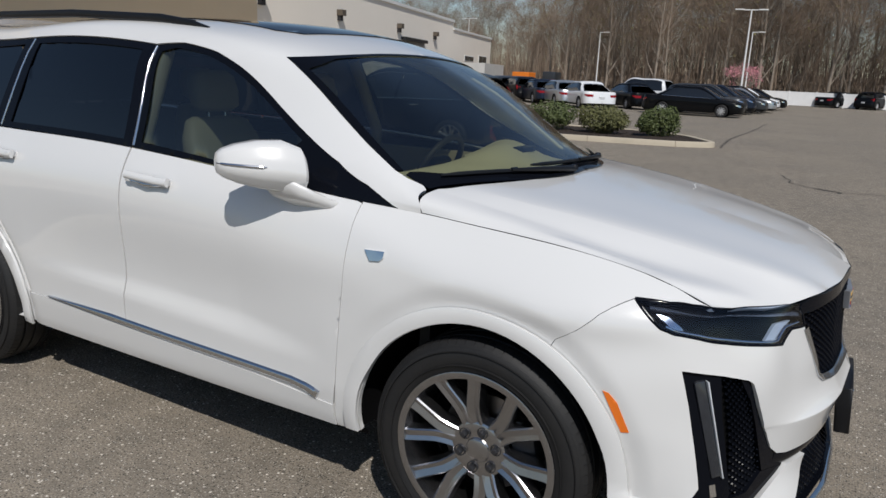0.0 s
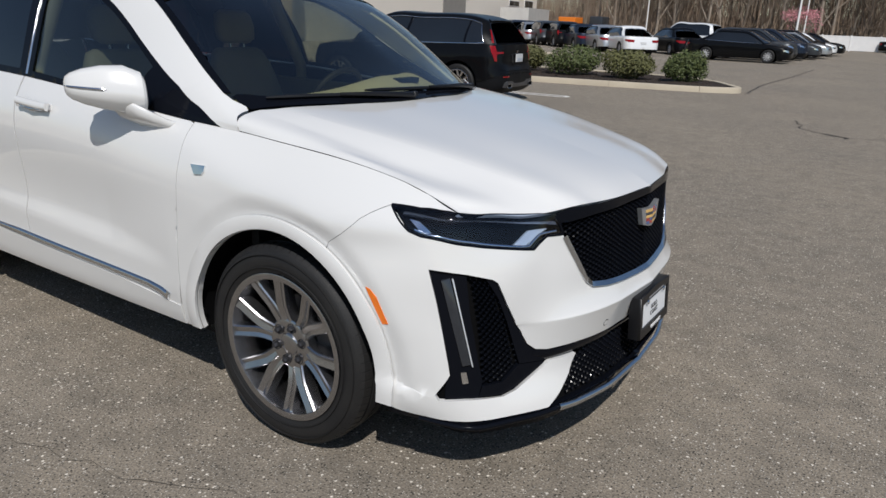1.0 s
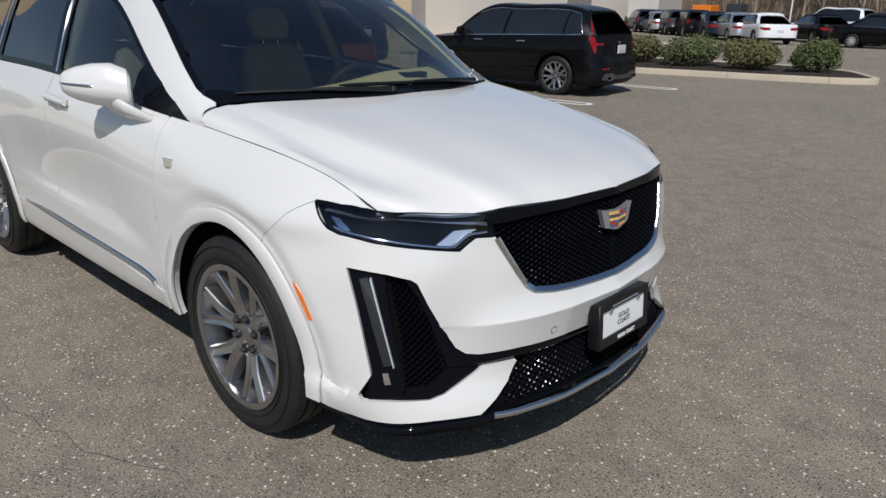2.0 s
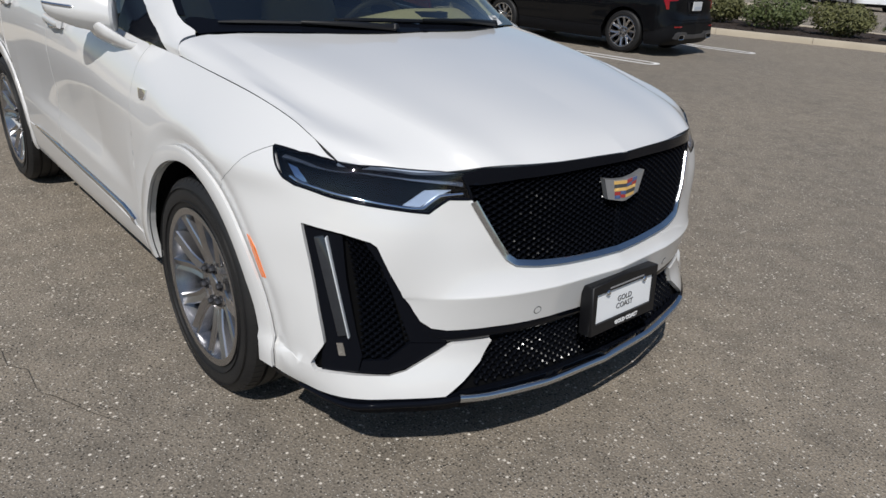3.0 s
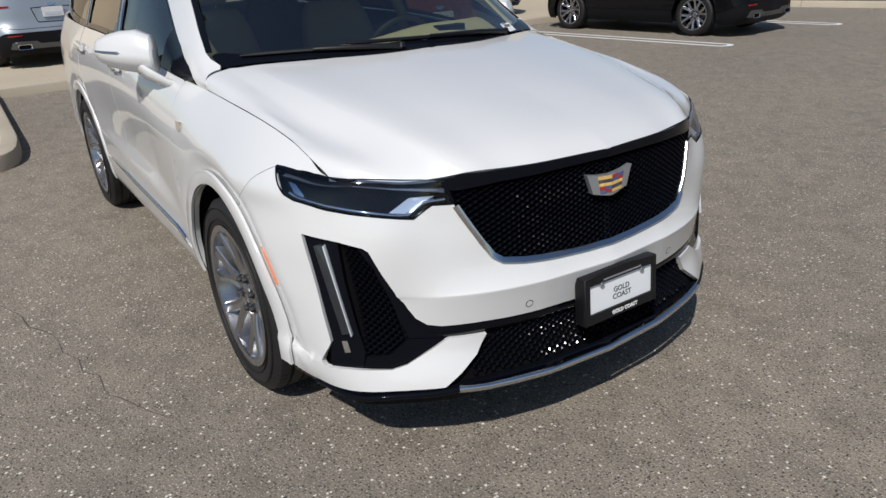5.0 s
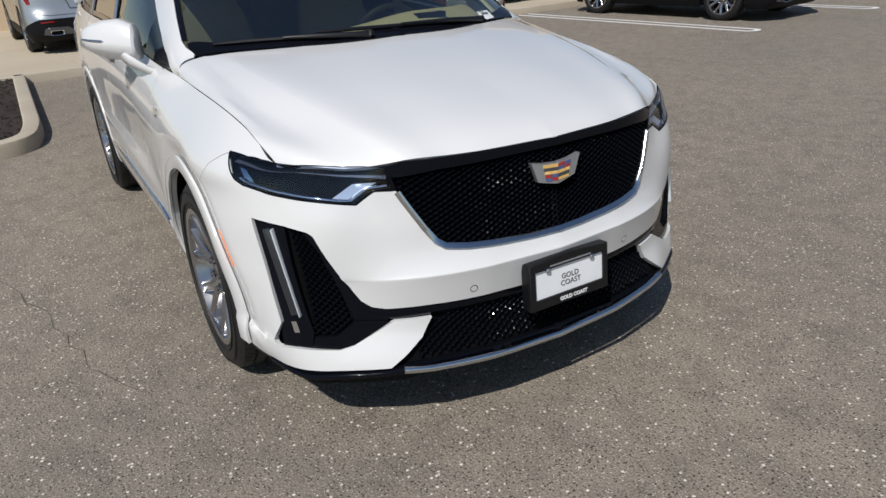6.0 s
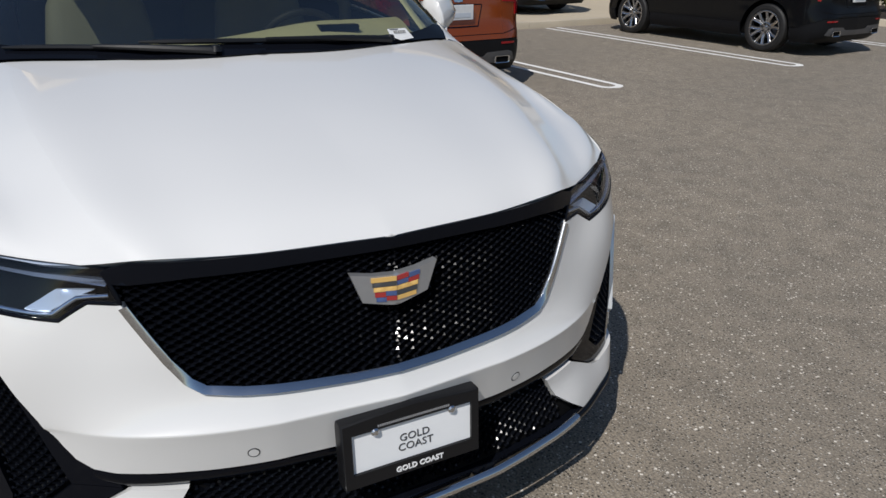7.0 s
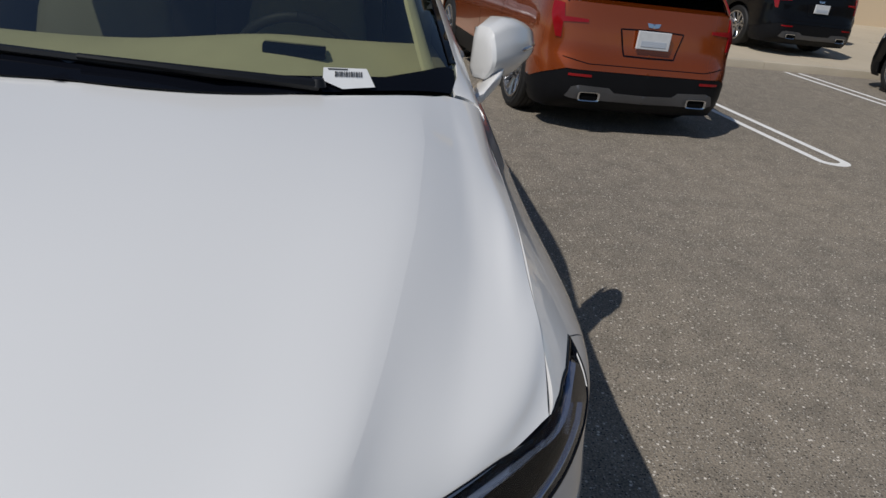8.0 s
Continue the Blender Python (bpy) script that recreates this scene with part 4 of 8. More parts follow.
# ---- front of the SUV: grille, lamps, vents, plate ----
GR_SIDE = [GR_NOTCH, (0.878, 0.498, 0.822), (0.900, 0.463, 0.754), (0.916, 0.428, 0.705), (0.928, 0.400, 0.682), (0.949, 0.329, 0.670), (0.968, 0.22, 0.662)]
HOOD_FRONT = [(0.963, 0, 0.965), (0.937, 0.25, 0.965), (0.905, 0.40, 0.964), (0.868, 0.503, 0.963)]
grille_line = HOOD_FRONT + [GR_TOP_OUT] + GR_SIDE + [GR_BOTC]
panel("grille_backing", BODY, grille_line, BLACK_MATT, suv, 0, off=-0.028, lip=0, step=0.05, edge=0.03)
lattice("grille_mesh", BODY, [(0.966, -0.022, 0.948), (0.90, 0.44, 0.94), (0.852, 0.532, 0.915)] + GR_SIDE + [(0.985, -0.022, 0.655)], 0.0165, 0.0105, 0.0075, 0.012, MESH_BLACK, suv, 0, "gloss black diamond mesh", off=-0.006, stud=0.0062)
panel("grille_top_bar", BODY, HOOD_FRONT + [(0.845, 0.538, 0.950), GR_TOP_OUT, (0.846, 0.536, 0.918), (0.868, 0.505, 0.918), (0.905, 0.40, 0.930), (0.941, 0.25, 0.934), (0.966, 0, 0.940)], BLACK_GLOSS, suv, 0, "gloss black bar above the grille", off=0.001, lip=0.025, step=0.03, edge=0.015)
band("grille_frame", BODY, [(0.862, 0.521, 0.872), (0.878, 0.495, 0.822), (0.899, 0.460, 0.757), (0.914, 0.428, 0.709), (0.926, 0.400, 0.688), (0.948, 0.329, 0.677), (0.968, 0.22, 0.669), (0.982, 0.10, 0.664), (0.985, 0.0, 0.662)], 0.020, CHROME, suv, 0, "satin chrome grille surround",
     off=0.0015, thick=0.003, flat=True, tilt=0.0055, ease=0.45)

# crest: a plain silver shield with coloured bars
crest = panel("crest", BODY, [(0.97, 0, 0.887), (0.968, 0.05, 0.890), (0.966, 0.099, 0.899), (0.966, 0.087, 0.868), (0.967, 0.074, 0.833), (0.969, 0.03, 0.822), (0.97, 0, 0.816)], SHIELD, suv, 0, "silver shield-shaped crest with coloured bars",
              off=0.014, lip=0.018, step=0.02, edge=0.012)
CREST_ROWS = [0.883, 0.872, 0.861, 0.850, 0.838, 0.827]


def crest_bar(y0, y1, row, material, side):
    z1, z0 = CREST_ROWS[row], CREST_ROWS[row + 1]
    o = [(0.97, y0, z1), (0.97, y1, z1 + 0.003), (0.97, y1, z0 + 0.004), (0.97, y0, z0 + 0.001)]
    panel("crest_bar", BODY, o, material, crest, side, off=0.0165, lip=0.003, step=0.02, edge=0.015)


for row, left_half, right_half in ((0, (GOLD,), (RED_EN, BLUE_EN)), (1, (INK,), (BLUE_EN, RED_EN)), (2, (GOLD,), (GOLD,)), (3, (RED_EN, BLUE_EN), (INK,)), (4, (BLUE_EN, RED_EN), (GOLD,))):
    for cols, side in ((left_half, -1), (right_half, 1)):
        w = 0.055 - 0.0025 * row
        order = cols if side > 0 else cols[::-1]
        for i, m in enumerate(order):
            crest_bar(0.0005 + w * i / len(order), w * (i + 1) / len(order), row, m, side)

# headlamps
lamp_line = [HL_OUT] + HL_LOW[::-1] + [HL_IN, (0.828, 0.582, 0.880), GR_NOTCH, GR_TOP_OUT, (0.845, 0.539, 0.948), (0.80, 0.600, 0.954), (0.742, 0.682, 0.9585), (0.692, 0.743, 0.962), (0.632, 0.805, 0.967), (0.585, 0.834, 0.972), (0.53, 0.862, 0.976)]
GUIDE = mat("silvered_light_guide", (0.62, 0.66, 0.74), 0.22, 0.85)
HOUSING = mat("smoked_lamp_housing", (0.022, 0.026, 0.036), 0.28, spec=0.5, vary=0.3, scale=30)
lamp_low = [(0.535, 0.900, 0.917), (0.565, 0.891, 0.905), (0.620, 0.860, 0.896), (0.680, 0.806, 0.882), (0.750, 0.745, 0.872), (0.795, 0.678, 0.861)]
for side in (-1, 1):
    lamp = panel("headlamp", BODY, lamp_line, HOUSING, suv, side, "slim headlamp with black housing and clear lens", off=-0.045, lip=0, step=0.04, edge=0.02)
    v, f = sheet(BODY, lamp_line, off=-0.001, gap=0.003, lip=0.045, step=0.03, edge=0.016)
    tri = [x for x in f if len(x) == 3]
    wall = [x for x in f if len(x) == 4]
    finish("lens", *mirrored(v, tri, side), LENS, lamp, "clear lens")
    hw = finish("housing_wall", *mirrored(v, wall, side), BLACK_GLOSS, lamp)
    bm = bmesh.new()
    bm.from_mesh(hw.data)
    bmesh.ops.remove_doubles(bm, verts=bm.verts, dist=6e-4)
    bm.to_mesh(hw.data)
    bm.free()
    band("gasket", BODY, lamp_line + [lamp_line[0]], 0.009, BLACK_GLOSS, lamp, side, off=-0.001, thick=0.002, edge=0.012)
    band("light_guide", BODY, [(0.485, 0.889, 0.963), (0.588, 0.856, 0.955), (0.675, 0.775, 0.944), (0.774, 0.666, 0.934), (0.842, 0.545, 0.917)], 0.013, GUIDE, lamp, side, "silvery light guide", off=-0.012, thick=0.004, flat=True, tilt=0.005)
    band("chrome_trim", BODY, lamp_low + [(0.806, 0.648, 0.858), (0.820, 0.602, 0.888), (0.845, 0.545, 0.892)], 0.012, BRIGHT, lamp, side, "bright chrome trim", off=-0.010, thick=0.005)
    # white instead of chrome: the bright reflection is put into the colour
    panel("inner_reflector", BODY, [(0.778, 0.697, 0.869), (0.804, 0.655, 0.864), (0.820, 0.608, 0.889), (0.833, 0.575, 0.902), (0.802, 0.640, 0.906)], LAMP_WHITE, lamp, side, "bright reflector", off=-0.013, lip=0.01, step=0.02)
    panel("inner_reflector", BODY, [(0.505, 0.886, 0.945), (0.535, 0.874, 0.938), (0.580, 0.856, 0.896), (0.548, 0.878, 0.902)], CHROME, lamp, side, "bright reflector", off=-0.016, lip=0.01, step=0.02)
    for k in range(3):
        y = 0.655 + 0.062 * k
        x = 0.785 - 0.066 * k
        bm = bmesh.new()
        lathe(bm, [(0.0, 0.004), (0.010, 0.002), (0.017, -0.006), (0.019, -0.02)], 16, axis="z")
        nrm = BODY.normal(BODY.nearest([(x, y, 0.90)]))[0]
        pt = BODY.point(BODY.nearest([(x, y, 0.90)]))[0]
        m = Matrix.Translation(Vector(pt - nrm * 0.036) * Vector((1, 1, 1))) @ Vector(nrm).to_track_quat("Z", "Y").to_matrix().to_4x4() @ Matrix.Diagonal((1.3, 0.8, 1, 1))
        bmesh.ops.transform(bm, matrix=m, verts=bm.verts)
        if side < 0:
            bmesh.ops.transform(bm, matrix=Matrix.Diagonal((1, -1, 1, 1)), verts=bm.verts)
        part("projector", bm, HOUSING, lamp, "dark glossy projector lens")
    panel("marker_lamp", BODY, [(0.397, 0.971, 0.716), (0.415, 0.968, 0.713), (0.440, 0.965, 0.690), (0.480, 0.959, 0.606), (0.458, 0.964, 0.600)], AMBER, suv, side, "amber side marker lamp", off=0.0022, lip=0.008, step=0.02, edge=0.012)

DRL_DULL = mat("unlit_lamp_strip", (0.034, 0.038, 0.046), 0.14, 0.30, coat=0.6, vary=0.5, scale=60, dark=(0.02, 0.022, 0.028))
# side vents with the upright lamps, on a smooth hollow of their own
VENT = Net([[(0.660, 0.885, 0.360), (0.645, 0.885, 0.590), (0.585, 0.898, 0.805)], [(0.745, 0.820, 0.360), (0.726, 0.823, 0.590), (0.680, 0.838, 0.800)], [(0.815, 0.700, 0.360), (0.785, 0.740, 0.590), (0.740, 0.790, 0.795)], [(0.885, 0.560, 0.370), (0.840, 0.640, 0.590), (0.800, 0.720, 0.790)]], mirror_first=False, flip=-1)
vent_line = [VENT_IN, (0.692, 0.830, 0.786), VENT_TOP] + VENT_EDGE + [VENT_BOT, (0.646, 0.894, 0.366), (0.717, 0.849, 0.374), (0.770, 0.789, 0.372), VENT_LOWIN, (0.818, 0.698, 0.380), BLADE_JUNC, (0.869, 0.594, 0.495), (0.846, 0.634, 0.505)] + VENT_INNER[::-1]
MESH_RIGHT = [(0.738, 0.793, 0.768), (0.768, 0.758, 0.700), (0.786, 0.730, 0.620), (0.800, 0.705, 0.540), (0.815, 0.682, 0.465)]
for side in (-1, 1):
    vent = panel("side_vent", VENT, vent_line, BLACK_MATT, suv, side, "black side vent with mesh and upright daytime lamp", off=-0.030, lip=0, step=0.05, edge=0.03)
    panel("vent_column", VENT, [VENT_TOP] + VENT_EDGE + [VENT_BOT, (0.646, 0.894, 0.366), (0.717, 0.849, 0.374), (0.748, 0.815, 0.374), (0.751, 0.802, 0.430), (0.736, 0.812, 0.498), (0.705, 0.828, 0.660), (0.690, 0.835, 0.782)], BLACK_GLOSS, vent, side,
          "gloss black column", off=-0.010, gap=0.0005, lip=0.03, step=0.03, edge=0.012)
    panel("vent_floor", VENT, [(0.749, 0.814, 0.375), (0.770, 0.789, 0.373), VENT_LOWIN, (0.818, 0.698, 0.381), (0.872, 0.583, 0.452), (0.815, 0.682, 0.462), (0.792, 0.740, 0.412), (0.752, 0.803, 0.412)], BLACK_GLOSS, vent, side, off=-0.010, lip=0.03, step=0.03, edge=0.012)
    panel("vent_flank", VENT, [VENT_IN] + VENT_INNER + [(0.846, 0.634, 0.507), (0.869, 0.594, 0.497), (0.873, 0.583, 0.455)] + MESH_RIGHT[::-1], BLACK_GLOSS, vent, side, "gloss black flank", off=-0.008, lip=0.03, step=0.03, edge=0.012)
    lattice("vent_mesh", VENT, [(0.690, 0.834, 0.778)] + MESH_RIGHT + [(0.792, 0.740, 0.412), (0.752, 0.803, 0.412), (0.737, 0.811, 0.50)], 0.0125, 0.0105, 0.0070, 0.010, MESH_BLACK, vent, side,
            "black diamond mesh", off=-0.014, stud=0.005)
    for nm, a, b, w, d, m_, lab in (("daytime_lamp", (0.642, 0.878, 0.770), (0.717, 0.850, 0.490), 0.030, 0.012, DRL_DULL, "long clear upright lamp strip"), ("lamp_edge", (0.664, 0.871, 0.772), (0.734, 0.842, 0.486), 0.0052, 0.020, LAMP_WHITE, "bright edge")):
        p0, p1 = Vector(a), Vector(b)
        out = Vector((0.62, 0.78, 0.0)).normalized()
        ax = (p1 - p0).normalized()
        wide = ax.cross(out).normalized()
        bm = bmesh.new()
        box(bm, (-w / 2, -d, 0.0), (w / 2, 0.0, (p1 - p0).length), 0.003)
        m3 = Matrix((wide, out, ax)).transposed().to_4x4()
        bmesh.ops.transform(bm, matrix=Matrix.Translation(p0 - out * 0.010) @ m3, verts=bm.verts)
        if side < 0:
            bmesh.ops.transform(bm, matrix=Matrix.Diagonal((1, -1, 1, 1)), verts=bm.verts)
            bmesh.ops.reverse_faces(bm, faces=bm.faces)
        part(nm, bm, m_, vent, lab)
    panel("corner_lamp", BODY, [(0.699, 0.857, 0.465), (0.713, 0.845, 0.467), (0.721, 0.840, 0.428), (0.706, 0.853, 0.426)], BRIGHT, vent, side, "small bright reflector", off=-0.006, lip=0.01, step=0.02)

# lower intake, lip and valance
intake = panel("lower_intake", BODY, [(0.99, 0, 0.300), (0.945, 0.50, 0.305), BLADE_LOW, (0.914, 0.557, 0.342), (0.916, 0.498, 0.387), (0.923, 0.462, 0.449), BLADE_JUNC, (0.869, 0.594, 0.496), (0.92, 0.46, 0.496), (0.965, 0.25, 0.490), (0.985, 0, 0.482)], BLACK_MATT, suv, 0, "black lower intake", off=-0.026, lip=0,
               step=0.05, edge=0.03)
lattice("intake_mesh", BODY, [(0.99, -0.022, 0.312), (0.935, 0.53, 0.318), (0.914, 0.515, 0.385), (0.922, 0.462, 0.440), (0.965, 0.25, 0.448), (0.985, -0.022, 0.442)], 0.0165, 0.0095, 0.0075, 0.012, MESH_BLACK, intake, 0, "black diamond mesh", off=-0.014, stud=0.0055)
band("intake_bar", BODY, [(0.985, 0.0, 0.466), (0.965, 0.25, 0.473), (0.922, 0.47, 0.478), (0.872, 0.590, 0.478), (0.846, 0.640, 0.492)], 0.034, BLACK_GLOSS, intake, 0, "gloss black bar under the bumper", off=-0.014, thick=0.010)
panel("valance", BODY, [(0.985, 0, 0.245), (0.93, 0.50, 0.246), (0.86, 0.62, 0.25), (0.77, 0.76, 0.252), (0.69, 0.85, 0.256), (0.57, 0.90, 0.268), (0.475, 0.94, 0.280), (0.467, 0.954, 0.311), (0.52, 0.935, 0.297), (0.645, 0.885, 0.291), (0.761, 0.821, 0.297), (0.835, 0.717, 0.297),
                        (0.899, 0.612, 0.299), (0.945, 0.50, 0.303), (0.99, 0, 0.298)], BLACK_GLOSS, suv, 0, "gloss black lower valance", off=-0.003, lip=0.05, step=0.04, edge=0.02)
band("front_lip", BODY, [(0.918, 0.575, 0.294), (0.945, 0.48, 0.281), (0.965, 0.40, 0.276), (0.992, 0.22, 0.270), (1.003, 0.0, 0.266)], 0.020, CHROME, suv, 0, "satin chrome lower lip", off=0.004, thick=0.010)
for side in (-1, 1):
    band("side_lip", BODY, [(0.918, 0.575, 0.290), (0.86, 0.66, 0.284), (0.78, 0.785, 0.279), (0.69, 0.855, 0.277), (0.58, 0.908, 0.283)], 0.016, BLACK_GLOSS, suv, side, off=0.002, thick=0.006)
for y in (0.327, ):
    for side in (-1, 1):
        v, f = sheet(BODY, [(0.968, y + 0.011 * math.cos(a), 0.529 + 0.011 * math.sin(a)) for a in np.linspace(0, 2 * math.pi, 15)[:-1]], off=0.0015, lip=0.003, step=0.02, edge=0.01)
        finish("parking_sensor", *mirrored(v, f, side), PEARL, suv, "round white parking sensor")
        band("sensor_ring", BODY, [(0.968, y + 0.0125 * math.cos(a), 0.529 + 0.0125 * math.sin(a)) for a in np.linspace(0, 2 * math.pi, 19)], 0.002, BLACK_SATIN, suv, side, off=0.0005, thick=0.0006, edge=0.01)

# number plate frame and card
BARE_GREY = mat("grey_print", (0.26, 0.26, 0.27), 0.5)
plate = new("plate_frame")
plate.parent = suv
plate.matrix_basis = pose(1.019, 0.014, 0.498, 90 - 4, 0, 90)
plate["label"] = "black plastic plate frame with a white dealer card"
# local axes: x to the car's left, y up, z forwards
bm = bmesh.new()
W, H = 0.170, 0.086
ring_o = [(-W, -H), (W, -H), (W, H - 0.006), (0.0, H + 0.006), (-W, H - 0.006)]
ring_i = [(-0.147, -0.050), (0.147, -0.050), (0.147, 0.051), (0.0, 0.051), (-0.147, 0.051)]
vo = [[bm.verts.new((x * k, y * k, z)) for x, y in ring_o] for z, k in ((-0.030, 1.0), (0.010, 1.0), (0.018, 0.975))]
vi = [[bm.verts.new((x, y, z)) for x, y in ring_i] for z in (0.018, 0.009)]
for a, b in ((vo[0], vo[1]), (vo[1], vo[2]), (vo[2], vi[0]), (vi[0], vi[1])):
    for i in range(5):
        bm.faces.new((a[i], a[(i + 1) % 5], b[(i + 1) % 5], b[i]))
bm.faces.new(vo[0][::-1])
bmesh.ops.bevel(bm, geom=[e for e in bm.edges if e.verts[0] in vo[1] + vo[0] and e.verts[1] in vo[1] + vo[0]], offset=0.006, segments=2, affect="EDGES", profile=0.6)
part("frame", bm, BLACK_SATIN, plate, "black plastic frame", sharp=50)
bm = bmesh.new()
box(bm, (-0.149, -0.053, 0.005), (0.149, 0.054, 0.0105), 0)
card = part("card", bm, PLATE_WHITE, plate, "white card with grey words", smooth=False)
lettering("word", "GOLD", 0.027, pose(0.004, 0.006, 0.0113), INK_GREY, card)
lettering("word", "COAST", 0.027, pose(0.006, -0.019, 0.0113), INK_GREY, card)
lettering("dealer_word", "GOLD COAST", 0.0185, pose(0.012, -0.069, 0.0187), INK_WHITE, plate, weight=0.0006, spacing=1.02)
for k in range(34):
    bm = bmesh.new()
    x = -0.086 + k * 0.0052
    box(bm, (x, 0.0575, 0.0178), (x + 0.0034, 0.0630, 0.0190))
    part("print_bar", bm, BARE_GREY, plate, smooth=False)
for x in (-0.092, 0.096):
    bm = bmesh.new()
    lathe(bm, [(0.0, 0.020), (0.006, 0.0195), (0.0095, 0.016), (0.0098, 0.009)], 16, axis="z")
    bmesh.ops.transform(bm, matrix=Matrix.Translation((x, 0.046, 0.002)), verts=bm.verts)
    part("plate_screw", bm, CHROME, plate, "bright round screw")

# ---- sides: mirrors, handles, strips, badges, rails ----
def loft(sections, closed_ends=True):
    bm = bmesh.new()
    rings = [[bm.verts.new(p) for p in s] for s in sections]
    n = len(rings[0])
    for a, b in zip(rings, rings[1:]):
        for k in range(n):
            bm.faces.new((a[k], a[(k + 1) % n], b[(k + 1) % n], b[k]))
    if closed_ends:
        bm.faces.new(rings[0][::-1])
        bm.faces.new(rings[-1])
    return bm


def superell(n, w, h, e=0.55):
    out = []
    for k in range(n):
        a = 2 * math.pi * k / n
        c, s = math.cos(a), math.sin(a)
        out.append((w * abs(c) ** e * (1 if c >= 0 else -1), h * abs(s) ** e * (1 if s >= 0 else -1)))
    return out


def build_mirror(side):
    base = new("door_mirror")
    base.parent = suv
    base["label"] = "white folding door mirror with a silver indicator strip"
    secs = []
    # from the inner end to the outer tip: along, half depth, half height, centre height, sweep
    facets = rounded([(-1, -0.72), (-0.62, -0.98), (0.42, -0.92), (0.90, -0.45), (1.0, -0.14), (0.86, 0.30), (0.52, 0.84), (0.10, 1.0), (-0.72, 0.98), (-1, 0.74)], 0.16)
    for u, d, h, zc in ((0.0, 0.040, 0.046, 1.205), (0.02, 0.056, 0.066, 1.210), (0.06, 0.066, 0.078, 1.216), (0.28, 0.077, 0.090, 1.228), (0.55, 0.074, 0.083, 1.232), (0.78, 0.062, 0.067, 1.234), (0.92, 0.046, 0.050, 1.235), (0.98, 0.030, 0.035, 1.236), (1.0, 0.014, 0.018, 1.236)):
        cx, cy = -0.715 - 0.185 * u - 0.03 * u * u, 0.915 + 0.195 * u
        secs.append([(cx + p * d * 0.85, (cy + p * d * 0.42) * side, zc + q * h) for p, q in facets])
    bm = loft(secs)
    part("mirror_shell", bm, PEARL, base, sharp=30)
    bm = bmesh.new()
    o = [(-0.777 - 0.185 * u - 0.03 * u * u, (0.884 + 0.195 * u) * side, 1.230 + w) for u, w in ((0.1, 0.052), (0.1, -0.048), (0.84, -0.035), (0.84, 0.040))]
    vs = [bm.verts.new(p) for p in o] + [bm.verts.new((x - 0.012, y, z)) for x, y, z in o]
    for f in ((0, 1, 2, 3), (4, 5, 6, 7), (0, 1, 5, 4), (1, 2, 6, 5), (2, 3, 7, 6), (3, 0, 4, 7)):
        bm.faces.new([vs[i] for i in f])
    part("mirror_glass", bm, BRIGHT, base, "mirror glass", smooth=False)
    secs = []
    for x, y, z, d, h in ((-0.655, 0.880, 1.096, 0.085, 0.018), (-0.675, 0.915, 1.108, 0.080, 0.020), (-0.712, 0.945, 1.130, 0.076, 0.024), (-0.748, 0.975, 1.152, 0.070, 0.026), (-0.775, 0.995, 1.176, 0.054, 0.018)):
        secs.append([(x + p, y * side, z + q + p * 0.10) for p, q in superell(16, d, h)])
    part("mirror_arm", loft(secs), PEARL, base, sharp=60)
    # indicator strip on the front face near the tip
    pts = []
    for u in np.linspace(0.52, 1.0, 12):
        d = np.interp(u, (0.30, 0.55, 0.78, 0.92, 1.0), (0.072, 0.071, 0.058, 0.040, 0.012))
        cx, cy = -0.715 - 0.185 * u - 0.03 * u * u, 0.915 + 0.195 * u
        pts.append((cx + d * 0.85 * 0.985, (cy + d * 0.42 * 0.985) * side, 1.226 + 0.012 * u))
    bm = bmesh.new()
    tube(bm, pts, [0.0015] + [0.0062] * 10 + [0.002], 8)
    part("indicator", bm, CHROME, base, "silver indicator strip")


